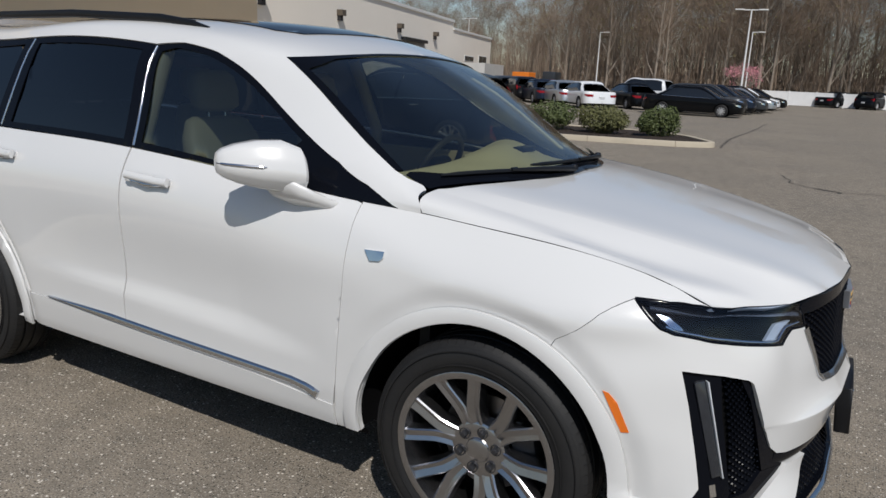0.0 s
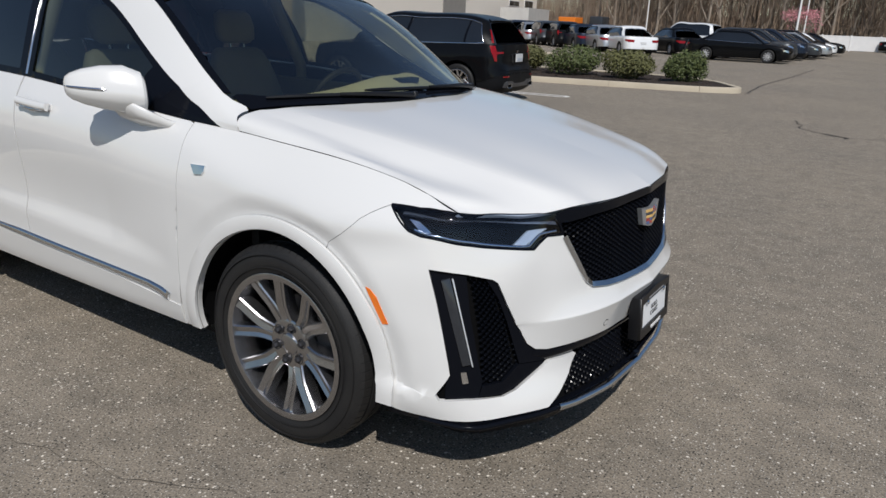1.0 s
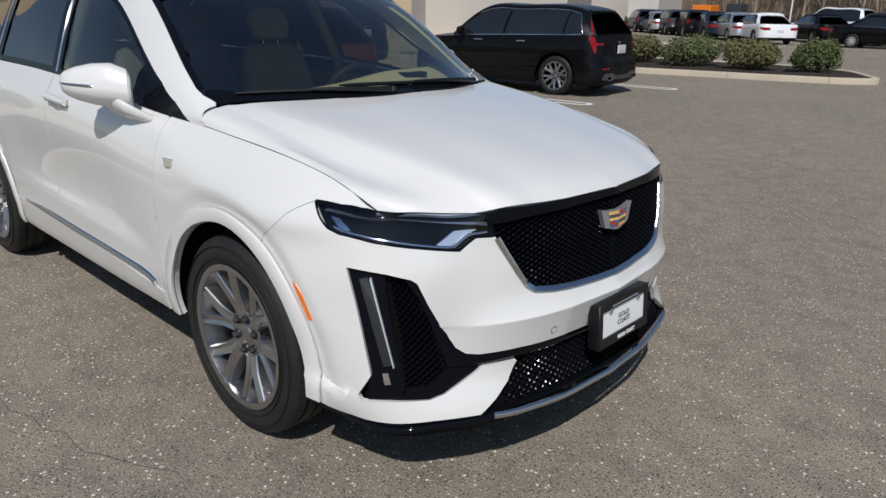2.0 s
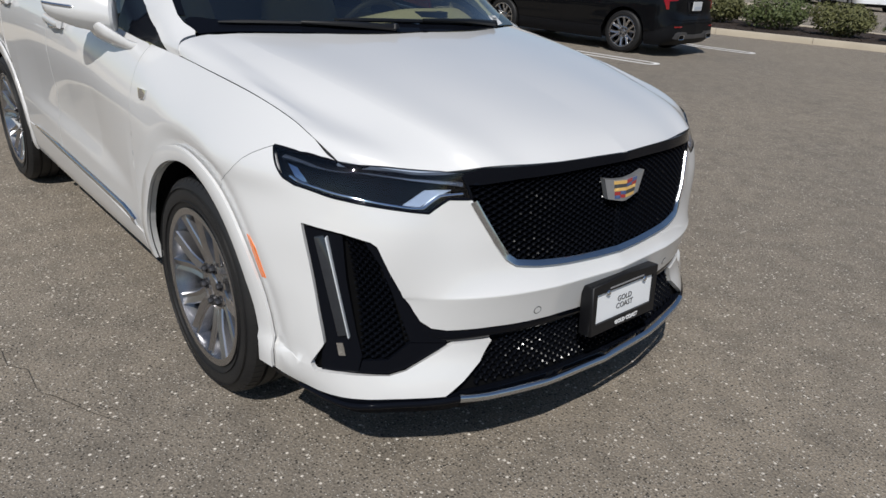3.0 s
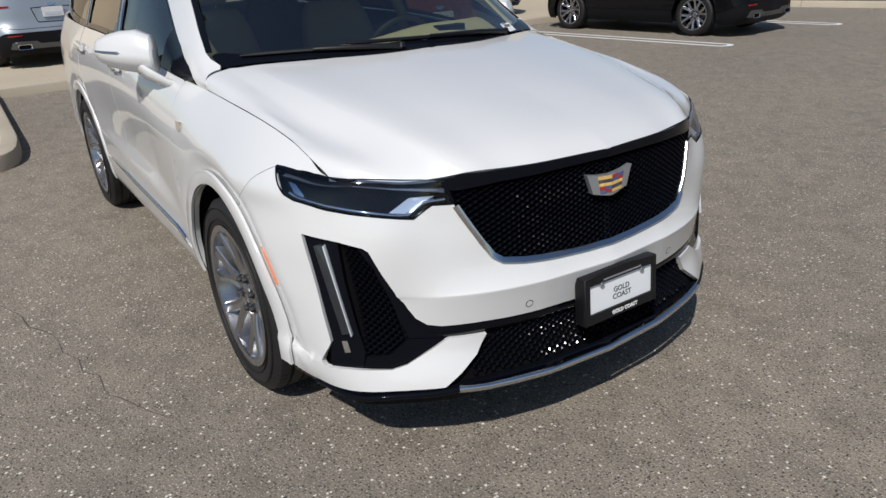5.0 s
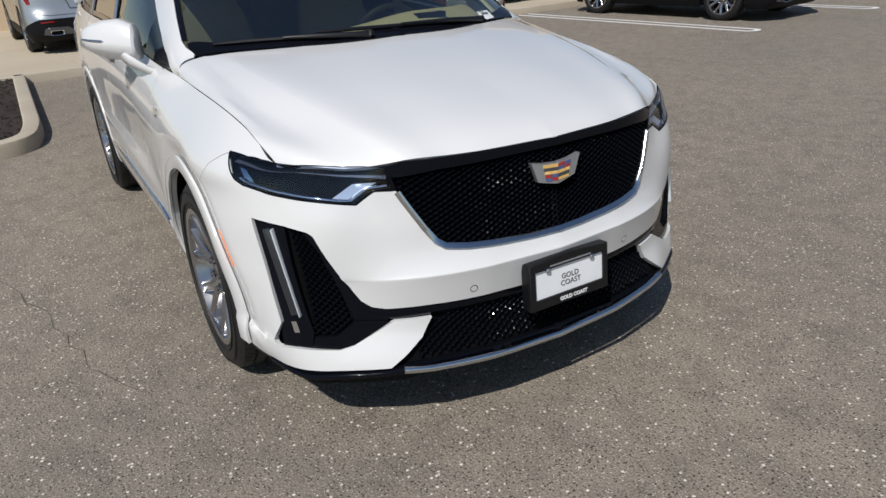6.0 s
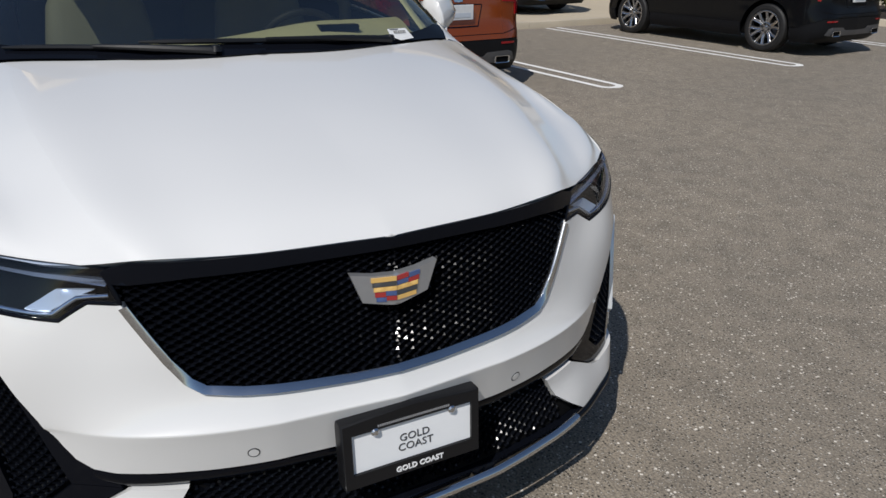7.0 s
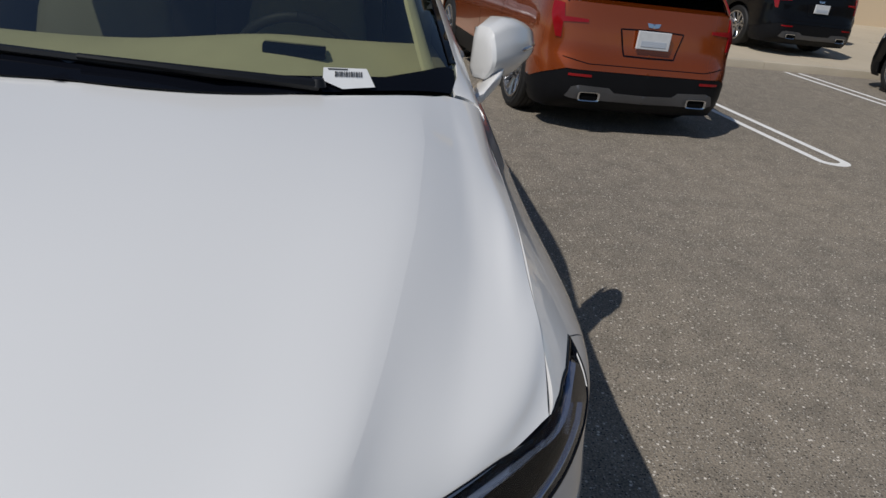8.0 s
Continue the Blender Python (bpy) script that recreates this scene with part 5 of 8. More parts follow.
for side in (-1, 1):
    build_mirror(side)
    for x0, x1, z0, z1 in ((-1.590, -1.350, 1.108, 1.098), (-2.600, -2.370, 1.128, 1.116)):
        h = band("door_handle", BODY, [(x0, 0.94, z0), (x0 * 0.7 + x1 * 0.3, 0.945, z0 - 0.003), (x0 * 0.3 + x1 * 0.7, 0.945, z1 + 0.002), (x1, 0.94, z1)], 0.030, PEARL, suv, side, "white door handle with a chrome edge", off=0.022, thick=0.012)
        band("handle_edge", BODY, [(x0 + 0.01, 0.94, z0 - 0.018), (x0 * 0.5 + x1 * 0.5, 0.945, z0 - 0.026), (x1 - 0.01, 0.94, z1 - 0.014)], 0.018, CHROME, h, side, "chrome edge", off=0.018, thick=0.008, taper=True)
        for xe in (x0 + 0.02, x1 - 0.02):
            bm = bmesh.new()
            box(bm, (xe - 0.016, 0.925, (z0 + z1) / 2 - 0.012), (xe + 0.016, 0.975, (z0 + z1) / 2 + 0.012), 0.004)
            if side < 0:
                bmesh.ops.transform(bm, matrix=Matrix.Diagonal((1, -1, 1, 1)), verts=bm.verts)
            part("handle_foot", bm, PEARL, h)
    band("sill_strip", BODY, [(-2.19, 0.956, 0.492), (-1.95, 0.957, 0.486), (-1.66, 0.957, 0.477), (-1.40, 0.957, 0.470), (-0.934, 0.960, 0.461), (-0.74, 0.965, 0.455), (-0.67, 0.965, 0.444), (-0.62, 0.965, 0.424)], 0.044, CHROME, suv, side, "satin chrome strip along the lower doors", off=0.003, thick=0.009, taper="start")
    panel("side_badge", BODY, [(-0.427, 0.959, 0.992), (-0.351, 0.947, 0.992), (-0.352, 0.962, 0.975), (-0.364, 0.962, 0.962), (-0.402, 0.967, 0.959), (-0.412, 0.965, 0.972)], BRIGHT, suv, side, "small chrome shield badge", off=0.006, lip=0.006, step=0.02, edge=0.01)
    # roof rail
    secs = []
    for x, o, z, w, h in ((-1.50, 0.585, 1.700, 0.010, 0.006), (-1.62, 0.582, 1.722, 0.016, 0.015), (-1.80, 0.580, 1.742, 0.018, 0.018), (-2.40, 0.585, 1.762, 0.018, 0.018), (-3.00, 0.580, 1.756, 0.018, 0.018), (-3.40, 0.570, 1.730, 0.016, 0.015), (-3.52, 0.565, 1.700, 0.010, 0.006)):
        secs.append([(x, (o + p) * side, z + q) for p, q in superell(14, w, h)])
    part("roof_rail", loft(secs), BLACK_SATIN, suv, "black roof rail")
    for x, z in ((-1.66, 1.715), (-3.36, 1.715)):
        bm = bmesh.new()
        box(bm, (x - 0.07, 0.572, z - 0.03), (x + 0.07, 0.596, z + 0.02), 0.008)
        if side < 0:
            bmesh.ops.transform(bm, matrix=Matrix.Diagonal((1, -1, 1, 1)), verts=bm.verts)
        part("rail_foot", bm, BLACK_SATIN, suv)
    # chrome pillar strip between the doors
    u0, u1 = up(3.98, 0.06), up(3.98, 1.94)
    band("pillar_strip", UPPER, [u0, u1], 0.012, CHROME, suv, side, "thin chrome strip", off=-0.004, thick=0.004, uv=True, edge=0.06)
    u0, u1 = up(5.26, 0.06), up(5.16, 1.94)
    band("pillar_strip", UPPER, [u0, u1], 0.008, CHROME, suv, side, "thin chrome strip", off=-0.004, thick=0.003, uv=True, edge=0.06)

# cowl tray between the hood and the screen
rear = HOOD.point([(HOOD.s[-1], v) for v in np.linspace(HOOD.v[0], HOOD.v[-1] - 0.05, 24)])
half = np.concatenate([rear[::-1] * (1, -1, 1), rear[1:]])
vs = [(x + dx, y, z + dz) for dx, dz in ((0.05, -0.03), (-0.01, -0.012), (-0.10, -0.006)) for x, y, z in half]
n = len(half)
finish("cowl_tray", vs, [(r * n + i, r * n + i + 1, (r + 1) * n + i + 1, (r + 1) * n + i) for r in range(2) for i in range(n - 1)], BLACK_MATT, suv, "black plastic cowl")

# black borders of the windscreen
panel("screen_border", UPPER, [up(0.0, 4.05)] + [tuple(q) for q in UPPER.nearest([(-0.35, 0.785, 1.203), (-0.385, 0.785, 1.220), (-0.385, 0.765, 1.225), (-0.365, 0.735, 1.220)])] + [up(0.28, 4.5), up(0.25, 5), up(0.25, 6), up(0, 6), up(0, 5)], BLACK_GLOSS, suv, 0, "black cowl and lower screen border", uv=True, off=0.001, lip=0.003, step=0.05, edge=0.03)
panel("screen_border", UPPER, lowered(ws_uv[2:], 0.0, 0.002) + [up(2.95, 5), up(2.95, 6), up(2.91, 6), up(2.90, 4.5)] + lowered(ws_uv[2:-1], 0.0, 0.026)[::-1], BLACK_GLOSS, suv, 0, "black screen border", uv=True, off=0.0, lip=0.003, step=0.05, edge=0.03)


def on_screen(s, y, off):
    """A place on the windscreen by rib number and side position."""
    vv = np.linspace(3.6, 6, 60)
    ys = UPPER.point([up(s, v) for v in vv])[:, 1]
    uv = [up(s, float(np.interp(abs(y), ys[::-1], vv[::-1])))]
    p = UPPER.point(uv)[0] + UPPER.normal(uv)[0] * off
    return (p[0], p[1] if y >= 0 else -p[1], p[2])


for arm_line, blade_line in (([(0.05, 0.46), (0.12, 0.26), (0.20, 0.02)], [(0.13, 0.38), (0.31, -0.34)]), ([(0.05, -0.14), (0.10, -0.32), (0.19, -0.46)], [(0.10, -0.12), (0.30, -0.70)])):
    arm = new("wiper")
    arm.parent = suv
    arm["label"] = "black windscreen wiper"
    bm = bmesh.new()
    tube(bm, [on_screen(*arm_line[0], 0.012), on_screen(*arm_line[1], 0.022), on_screen(*arm_line[2], 0.018)], [0.013, 0.010, 0.006], 8)
    part("wiper_arm", bm, BLACK_SATIN, arm)
    bm = bmesh.new()
    (sa, ya), (sb, yb) = blade_line
    tube(bm, [on_screen(sa + (sb - sa) * k / 10, ya + (yb - ya) * k / 10, 0.010) for k in range(11)], [0.004] + [0.008] * 9 + [0.004], 6)
    part("wiper_blade", bm, BLACK_SATIN, arm)
    bm = bmesh.new()
    lathe(bm, [(0.0, 0.018), (0.012, 0.016), (0.018, 0.0)], 12, axis="z")
    bmesh.ops.transform(bm, matrix=Matrix.Translation(on_screen(*arm_line[0], 0.010)), verts=bm.verts)
    part("wiper_cap", bm, BLACK_SATIN, arm)

# stock sticker on the windscreen
STK = [Vector((-0.167, 0.472, 1.244)), Vector((-0.219, 0.565, 1.239)), Vector((-0.189, 0.585, 1.207)), Vector((-0.143, 0.514, 1.207)), Vector((-0.137, 0.472, 1.223))]
sticker = finish("stock_sticker", STK, [(4, 3, 2, 1, 0)], PAPER, suv, "white paper sticker with dark bars", smooth=False)
ea, eb = (STK[1] - STK[0]), (STK[4] - STK[0])
lift = ea.cross(eb).normalized() * 0.0012
if lift.z < 0:
    lift = -lift
for k in range(16):
    t0 = 0.26 + 0.04 * k
    w = 0.020 if k % 3 else 0.03
    q = [STK[0] + ea * a + eb * b + lift for a, b in ((t0, 0.30), (t0 + w, 0.30), (t0 + w, 0.72), (t0, 0.72))]
    finish("print_bar", q, [(0, 1, 2, 3)], INK, sticker, smooth=False)
q = [STK[0] + ea * a + eb * b + lift for a, b in ((0.10, 0.08), (0.55, 0.08), (0.55, 0.18), (0.10, 0.18))]
finish("print_bar", q, [(0, 1, 2, 3)], INK, sticker, smooth=False)

# ---- cabin ----
for side in (1,):
    band("pillar_lining", UPPER, lowered(ws_uv[2:], 0.0, 0.062), 0.036, TAN, suv, side, "beige lining of the front pillar", off=-0.040, thick=0.008, uv=True, edge=0.04)
def dash_top(x, y):
    z = 1.160 + 0.062 * math.exp(-(min(0.0, y - 0.39) / 0.32) ** 2) * math.exp(-((x + 0.54) / 0.17) ** 2) + 0.022 * math.exp(-((x + 0.50) / 0.2) ** 2) - 0.16 * max(0, -0.60 - x)
    return z - 0.015 * (y / 0.75) ** 2


bm = bmesh.new()
xs, ys = np.linspace(-0.19, -0.80, 20), np.linspace(-0.74, 0.74, 33)
grid = [[bm.verts.new((x - 0.17 * (abs(y) / 0.74) ** 3, y, dash_top(x, y))) for y in ys] for x in xs]
grid.append([bm.verts.new((-0.90 - 0.05 * (abs(y) / 0.74) ** 3, y, dash_top(-0.8, y) - 0.10)) for y in ys])
grid.append([bm.verts.new((-0.86, y, 0.70)) for y in ys])
for a, b in zip(grid, grid[1:]):
    for k in range(len(ys) - 1):
        bm.faces.new((a[k], a[k + 1], b[k + 1], b[k]))
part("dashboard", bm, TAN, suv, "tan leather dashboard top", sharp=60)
for y0, y1, x0, x1, nm in ((0.318, 0.472, -0.435, -0.490, "display_slot"), (-0.02, 0.03, -0.33, -0.345, "sensor_pod")):
    bm = bmesh.new()
    box(bm, (x1, y0, dash_top(x0, 0.37 if y0 > 0.1 else 0) - 0.01), (x0, y1, dash_top((x0 + x1) / 2, (y0 + y1) / 2) + 0.007), 0.004)
    part(nm, bm, BLACK_GLOSS, suv, "dark slot in the dashboard")


def build_seat(x, y, wide=0.50, tall=True, name="front_seat"):
    seat = new(name)
    seat.parent = suv
    seat.matrix_basis = pose(x, y, 0)
    seat["label"] = "tan leather seat with a headrest"
    bm = bmesh.new()
    box(bm, (-0.25, -wide / 2, 0.62), (0.28, wide / 2, 0.78), 0.06, seg=4)
    part("seat_cushion", bm, TAN_SHADED, seat)
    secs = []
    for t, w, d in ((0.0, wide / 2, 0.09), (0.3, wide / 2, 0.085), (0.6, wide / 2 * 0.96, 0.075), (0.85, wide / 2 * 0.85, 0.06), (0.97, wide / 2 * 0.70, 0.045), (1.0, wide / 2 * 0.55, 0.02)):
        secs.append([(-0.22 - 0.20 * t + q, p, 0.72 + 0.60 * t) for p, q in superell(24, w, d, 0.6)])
    part("backrest", loft(secs), TAN_SHADED, seat, sharp=70)
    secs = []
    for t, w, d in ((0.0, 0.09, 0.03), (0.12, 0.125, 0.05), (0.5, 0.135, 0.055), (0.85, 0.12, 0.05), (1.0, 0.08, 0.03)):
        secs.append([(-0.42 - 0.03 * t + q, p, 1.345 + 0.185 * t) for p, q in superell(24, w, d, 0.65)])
    part("headrest", loft(secs), TAN_SHADED, seat, sharp=70)
    for yy in (-0.05, 0.05):
        bm = bmesh.new()
        tube(bm, [(-0.41, yy, 1.28), (-0.425, yy, 1.37)], 0.007, 8)
        part("headrest_post", bm, CHROME, seat)
    return seat


for y in (-0.38, 0.38):
    build_seat(-1.28, y)
build_seat(-2.20, 0.36, 0.50, name="rear_seat")
build_seat(-2.20, -0.36, 0.50, name="rear_seat")
wheel_hold = new("steering_wheel")
wheel_hold.parent = suv
wheel_hold.matrix_basis = pose(-0.93, 0.38, 1.085, 0, -62, 0)
wheel_hold["label"] = "dark leather steering wheel"
bm = bmesh.new()
tube(bm, [(0.185 * math.cos(2 * math.pi * k / 40), 0.185 * math.sin(2 * math.pi * k / 40), 0) for k in range(41)], 0.016, 10, cap=False)
part("wheel_ring", bm, CABIN, wheel_hold)
bm = bmesh.new()
box(bm, (-0.075, -0.09, -0.02), (0.06, 0.09, 0.035), 0.02)
for a in (90, 180, 270):
    box(bm, (0.04, -0.022, -0.006), (0.185, 0.022, 0.010), 0.005, Matrix.Rotation(radians(a), 4, "Z"))
part("wheel_boss", bm, CABIN, wheel_hold)
bm = bmesh.new()
box(bm, (-3.75, -0.80, 0.30), (0.20, 0.80, 0.34))
part("floor_pan", bm, CABIN, suv)
bm = bmesh.new()
box(bm, (-0.30, -0.80, 0.34), (-0.26, 0.80, 1.08))
part("bulkhead", bm, CABIN, suv)
panel("headliner", UPPER, [up(3.05, 6), up(3.05, 4), up(4, 2.3), up(6.6, 2.2), up(6.9, 6)], TAN_SHADED, suv, 0, "beige headliner", uv=True, off=-0.03, lip=0, step=0.12, edge=0.08)
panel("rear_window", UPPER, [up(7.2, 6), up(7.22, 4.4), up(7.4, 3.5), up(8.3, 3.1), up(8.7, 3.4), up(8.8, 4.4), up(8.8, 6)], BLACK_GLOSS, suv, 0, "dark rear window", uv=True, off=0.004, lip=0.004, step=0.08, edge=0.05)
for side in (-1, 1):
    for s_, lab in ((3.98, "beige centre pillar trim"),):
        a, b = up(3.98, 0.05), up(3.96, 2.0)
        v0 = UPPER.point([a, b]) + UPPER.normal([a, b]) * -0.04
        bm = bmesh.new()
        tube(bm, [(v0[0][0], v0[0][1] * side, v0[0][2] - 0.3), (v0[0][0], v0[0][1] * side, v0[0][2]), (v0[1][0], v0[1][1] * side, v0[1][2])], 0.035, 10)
        part("pillar_trim", bm, TAN_SHADED, suv, lab)
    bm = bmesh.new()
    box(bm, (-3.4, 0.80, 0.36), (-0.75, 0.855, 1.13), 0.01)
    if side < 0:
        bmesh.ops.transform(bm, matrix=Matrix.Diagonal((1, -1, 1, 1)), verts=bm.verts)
    part("door_card", bm, TAN_SHADED, suv, "tan door lining")


# ---- the setting: lot, kerbs, building, woods ----
def ground_material(name, base, stone, dark, patch):
    """Worn asphalt: pale stones in a grey-brown binder, with broad patches, fine cracks and oil spots."""
    m = bpy.data.materials.new(name)
    m.use_nodes = True
    n, l = m.node_tree.nodes, m.node_tree.links
    b = n["Principled BSDF"]
    co = n.new("ShaderNodeTexCoord").outputs["Object"]

    def noise_at(scale, detail=4.0, rough=0.55):
        x = n.new("ShaderNodeTexNoise")
        x.inputs["Scale"].default_value, x.inputs["Detail"].default_value, x.inputs["Roughness"].default_value = scale, detail, rough
        l.new(co, x.inputs["Vector"])
        return x.outputs[0]

    def ramp(v, a, b_, lo=0.0, hi=1.0):
        x = n.new("ShaderNodeMapRange")
        for i, q in enumerate((a, b_, lo, hi)):
            x.inputs[i + 1].default_value = q
        l.new(v, x.inputs[0])
        return x.outputs[0]

    def blend(fac, c0, c1, mode="MIX"):
        x = n.new("ShaderNodeMix")
        x.data_type, x.blend_type = "RGBA", mode
        l.new(fac, x.inputs[0])
        for k, c in ((6, c0), (7, c1)):
            if isinstance(c, tuple):
                x.inputs[k].default_value = (*c, 1)
            else:
                l.new(c, x.inputs[k])
        return x.outputs[2]

    def stones(scale, keep_lo, keep_hi):
        v = n.new("ShaderNodeTexVoronoi")
        v.inputs["Scale"].default_value = scale
        l.new(co, v.inputs["Vector"])
        sep = n.new("ShaderNodeSeparateColor")
        l.new(v.outputs["Color"], sep.inputs[0])
        pick = ramp(sep.outputs[0], keep_lo, keep_hi)
        body = ramp(v.outputs["Distance"], 0.42, 0.25)
        mul = n.new("ShaderNodeMath")
        mul.operation = "MULTIPLY"
        l.new(pick, mul.inputs[0])
        l.new(body, mul.inputs[1])
        return mul.outputs[0], sep.outputs[1]

    col = blend(ramp(noise_at(0.35, 6), 0.35, 0.68), base, patch)
    col = blend(ramp(noise_at(5.5, 5, 0.65), 0.42, 0.75, 0, 0.45), col, dark)
    col = blend(ramp(noise_at(120, 3), 0.42, 0.75, 0, 0.95), col, dark)
    s1, tone = stones(118, 0.42, 0.85)
    tone_col = blend(tone, stone, tuple(c * 0.42 for c in stone))
    mid = n.new("ShaderNodeMath")
    mid.operation, mid.inputs[1].default_value = "MULTIPLY", 0.95
    l.new(s1, mid.inputs[0])
    col = blend(mid.outputs[0], col, tone_col)
    s2, _ = stones(66, 0.90, 0.945)
    col = blend(s2, col, tuple(min(1, c * 1.05) for c in stone))
    s3, _ = stones(92, 0.64, 0.76)
    col = blend(s3, col, tuple(c * 0.60 for c in dark))
    l.new(col, b.inputs["Base Color"])
    b.inputs["Roughness"].default_value = 0.86
    b.inputs["Specular IOR Level"].default_value = 0.35
    add = n.new("ShaderNodeMath")
    add.operation = "ADD"
    l.new(s1, add.inputs[0])
    l.new(noise_at(90, 4), add.inputs[1])
    bump = n.new("ShaderNodeBump")
    bump.inputs["Strength"].default_value, bump.inputs["Distance"].default_value = 0.7, 0.007
    l.new(add.outputs[0], bump.inputs["Height"])
    l.new(bump.outputs[0], b.inputs["Normal"])
    return m


ASPHALT = ground_material("asphalt", (0.327, 0.275, 0.211), (0.70, 0.64, 0.555), (0.064, 0.057, 0.048), (0.255, 0.219, 0.175))
CONCRETE = mat("kerb_concrete", (0.50, 0.435, 0.335), 0.85, vary=0.5, scale=1.6, dark=(0.36, 0.31, 0.24), fine=0.5, fine_scale=70, bump=0.3, bump_scale=90)
APRON = mat("pale_concrete", (0.50, 0.425, 0.32), 0.85, vary=0.5, scale=0.7, dark=(0.40, 0.34, 0.25), fine=0.4, fine_scale=60, bump=0.2, bump_scale=80)
MULCH = mat("dark_mulch", (0.045, 0.03, 0.022), 0.95, vary=0.7, scale=9, dark=(0.015, 0.011, 0.009), fine=0.7, fine_scale=55, bump=1.0, bump_scale=45)
LINE_PAINT = mat("road_paint", (0.86, 0.85, 0.83), 0.7, vary=0.3, scale=5, dark=(0.62, 0.59, 0.54), fine=0.35, fine_scale=120, bump=0.3, bump_scale=120)
STUCCO = mat("cream_stucco", (0.86, 0.79, 0.70), 0.85, vary=0.35, scale=0.25, dark=(0.79, 0.72, 0.63), fine=0.15, fine_scale=30, bump=0.15, bump_scale=60)
STUCCO_TAN = mat("tan_stucco", (0.74, 0.585, 0.40), 0.85, vary=0.35, scale=0.3, dark=(0.66, 0.52, 0.35), fine=0.15, fine_scale=30, bump=0.15, bump_scale=60)
TRIM_WHITE = mat("white_metal_trim", (0.74, 0.73, 0.71), 0.5, vary=0.2, scale=3)
VINYL = mat("white_vinyl_fence", (0.78, 0.77, 0.76), 0.5, vary=0.15, scale=2)
GLASS_WALL = mat("dark_window_pane", (0.02, 0.022, 0.025), 0.08, spec=0.8)
TAR = mat("crack_tar", (0.055, 0.048, 0.040), 0.7, vary=0.5, scale=8)

LOT = radians(5.5)


def lot(a, b, z=0.0):
    """Stall row coordinates: a towards the aisle, b along the row."""
    return Vector((a * math.cos(LOT) - b * math.sin(LOT), a * math.sin(LOT) + b * math.cos(LOT), z))


bm = bmesh.new()
bmesh.ops.create_grid(bm, x_segments=40, y_segments=40, size=700)
g = part("ground", bm, ASPHALT, None)
tagged(g, "worn grey-brown asphalt with pale stones", "ground", kind="structure")


def prism(bm, outline, z0, z1, bevel=0.0):
    """An upright slab over a plan outline."""
    lo = [bm.verts.new((p[0], p[1], z0)) for p in outline]
    hi = [bm.verts.new((p[0], p[1], z1)) for p in outline]
    n = len(outline)
    top = bm.faces.new(hi)
    for i in range(n):
        bm.faces.new((lo[i], lo[(i + 1) % n], hi[(i + 1) % n], hi[i]))
    if bevel:
        bmesh.ops.bevel(bm, geom=list(top.edges), offset=bevel, segments=2, affect="EDGES", profile=0.5)
    bm.faces.new(lo[::-1])


def smooth_loop(pts, r):
    return [tuple(p) for p in rounded([tuple(p)[:2] for p in pts], r)]


def inset_loop(pts, d):
    return [tuple(p) for p in shrink(np.array(pts, float), d)]


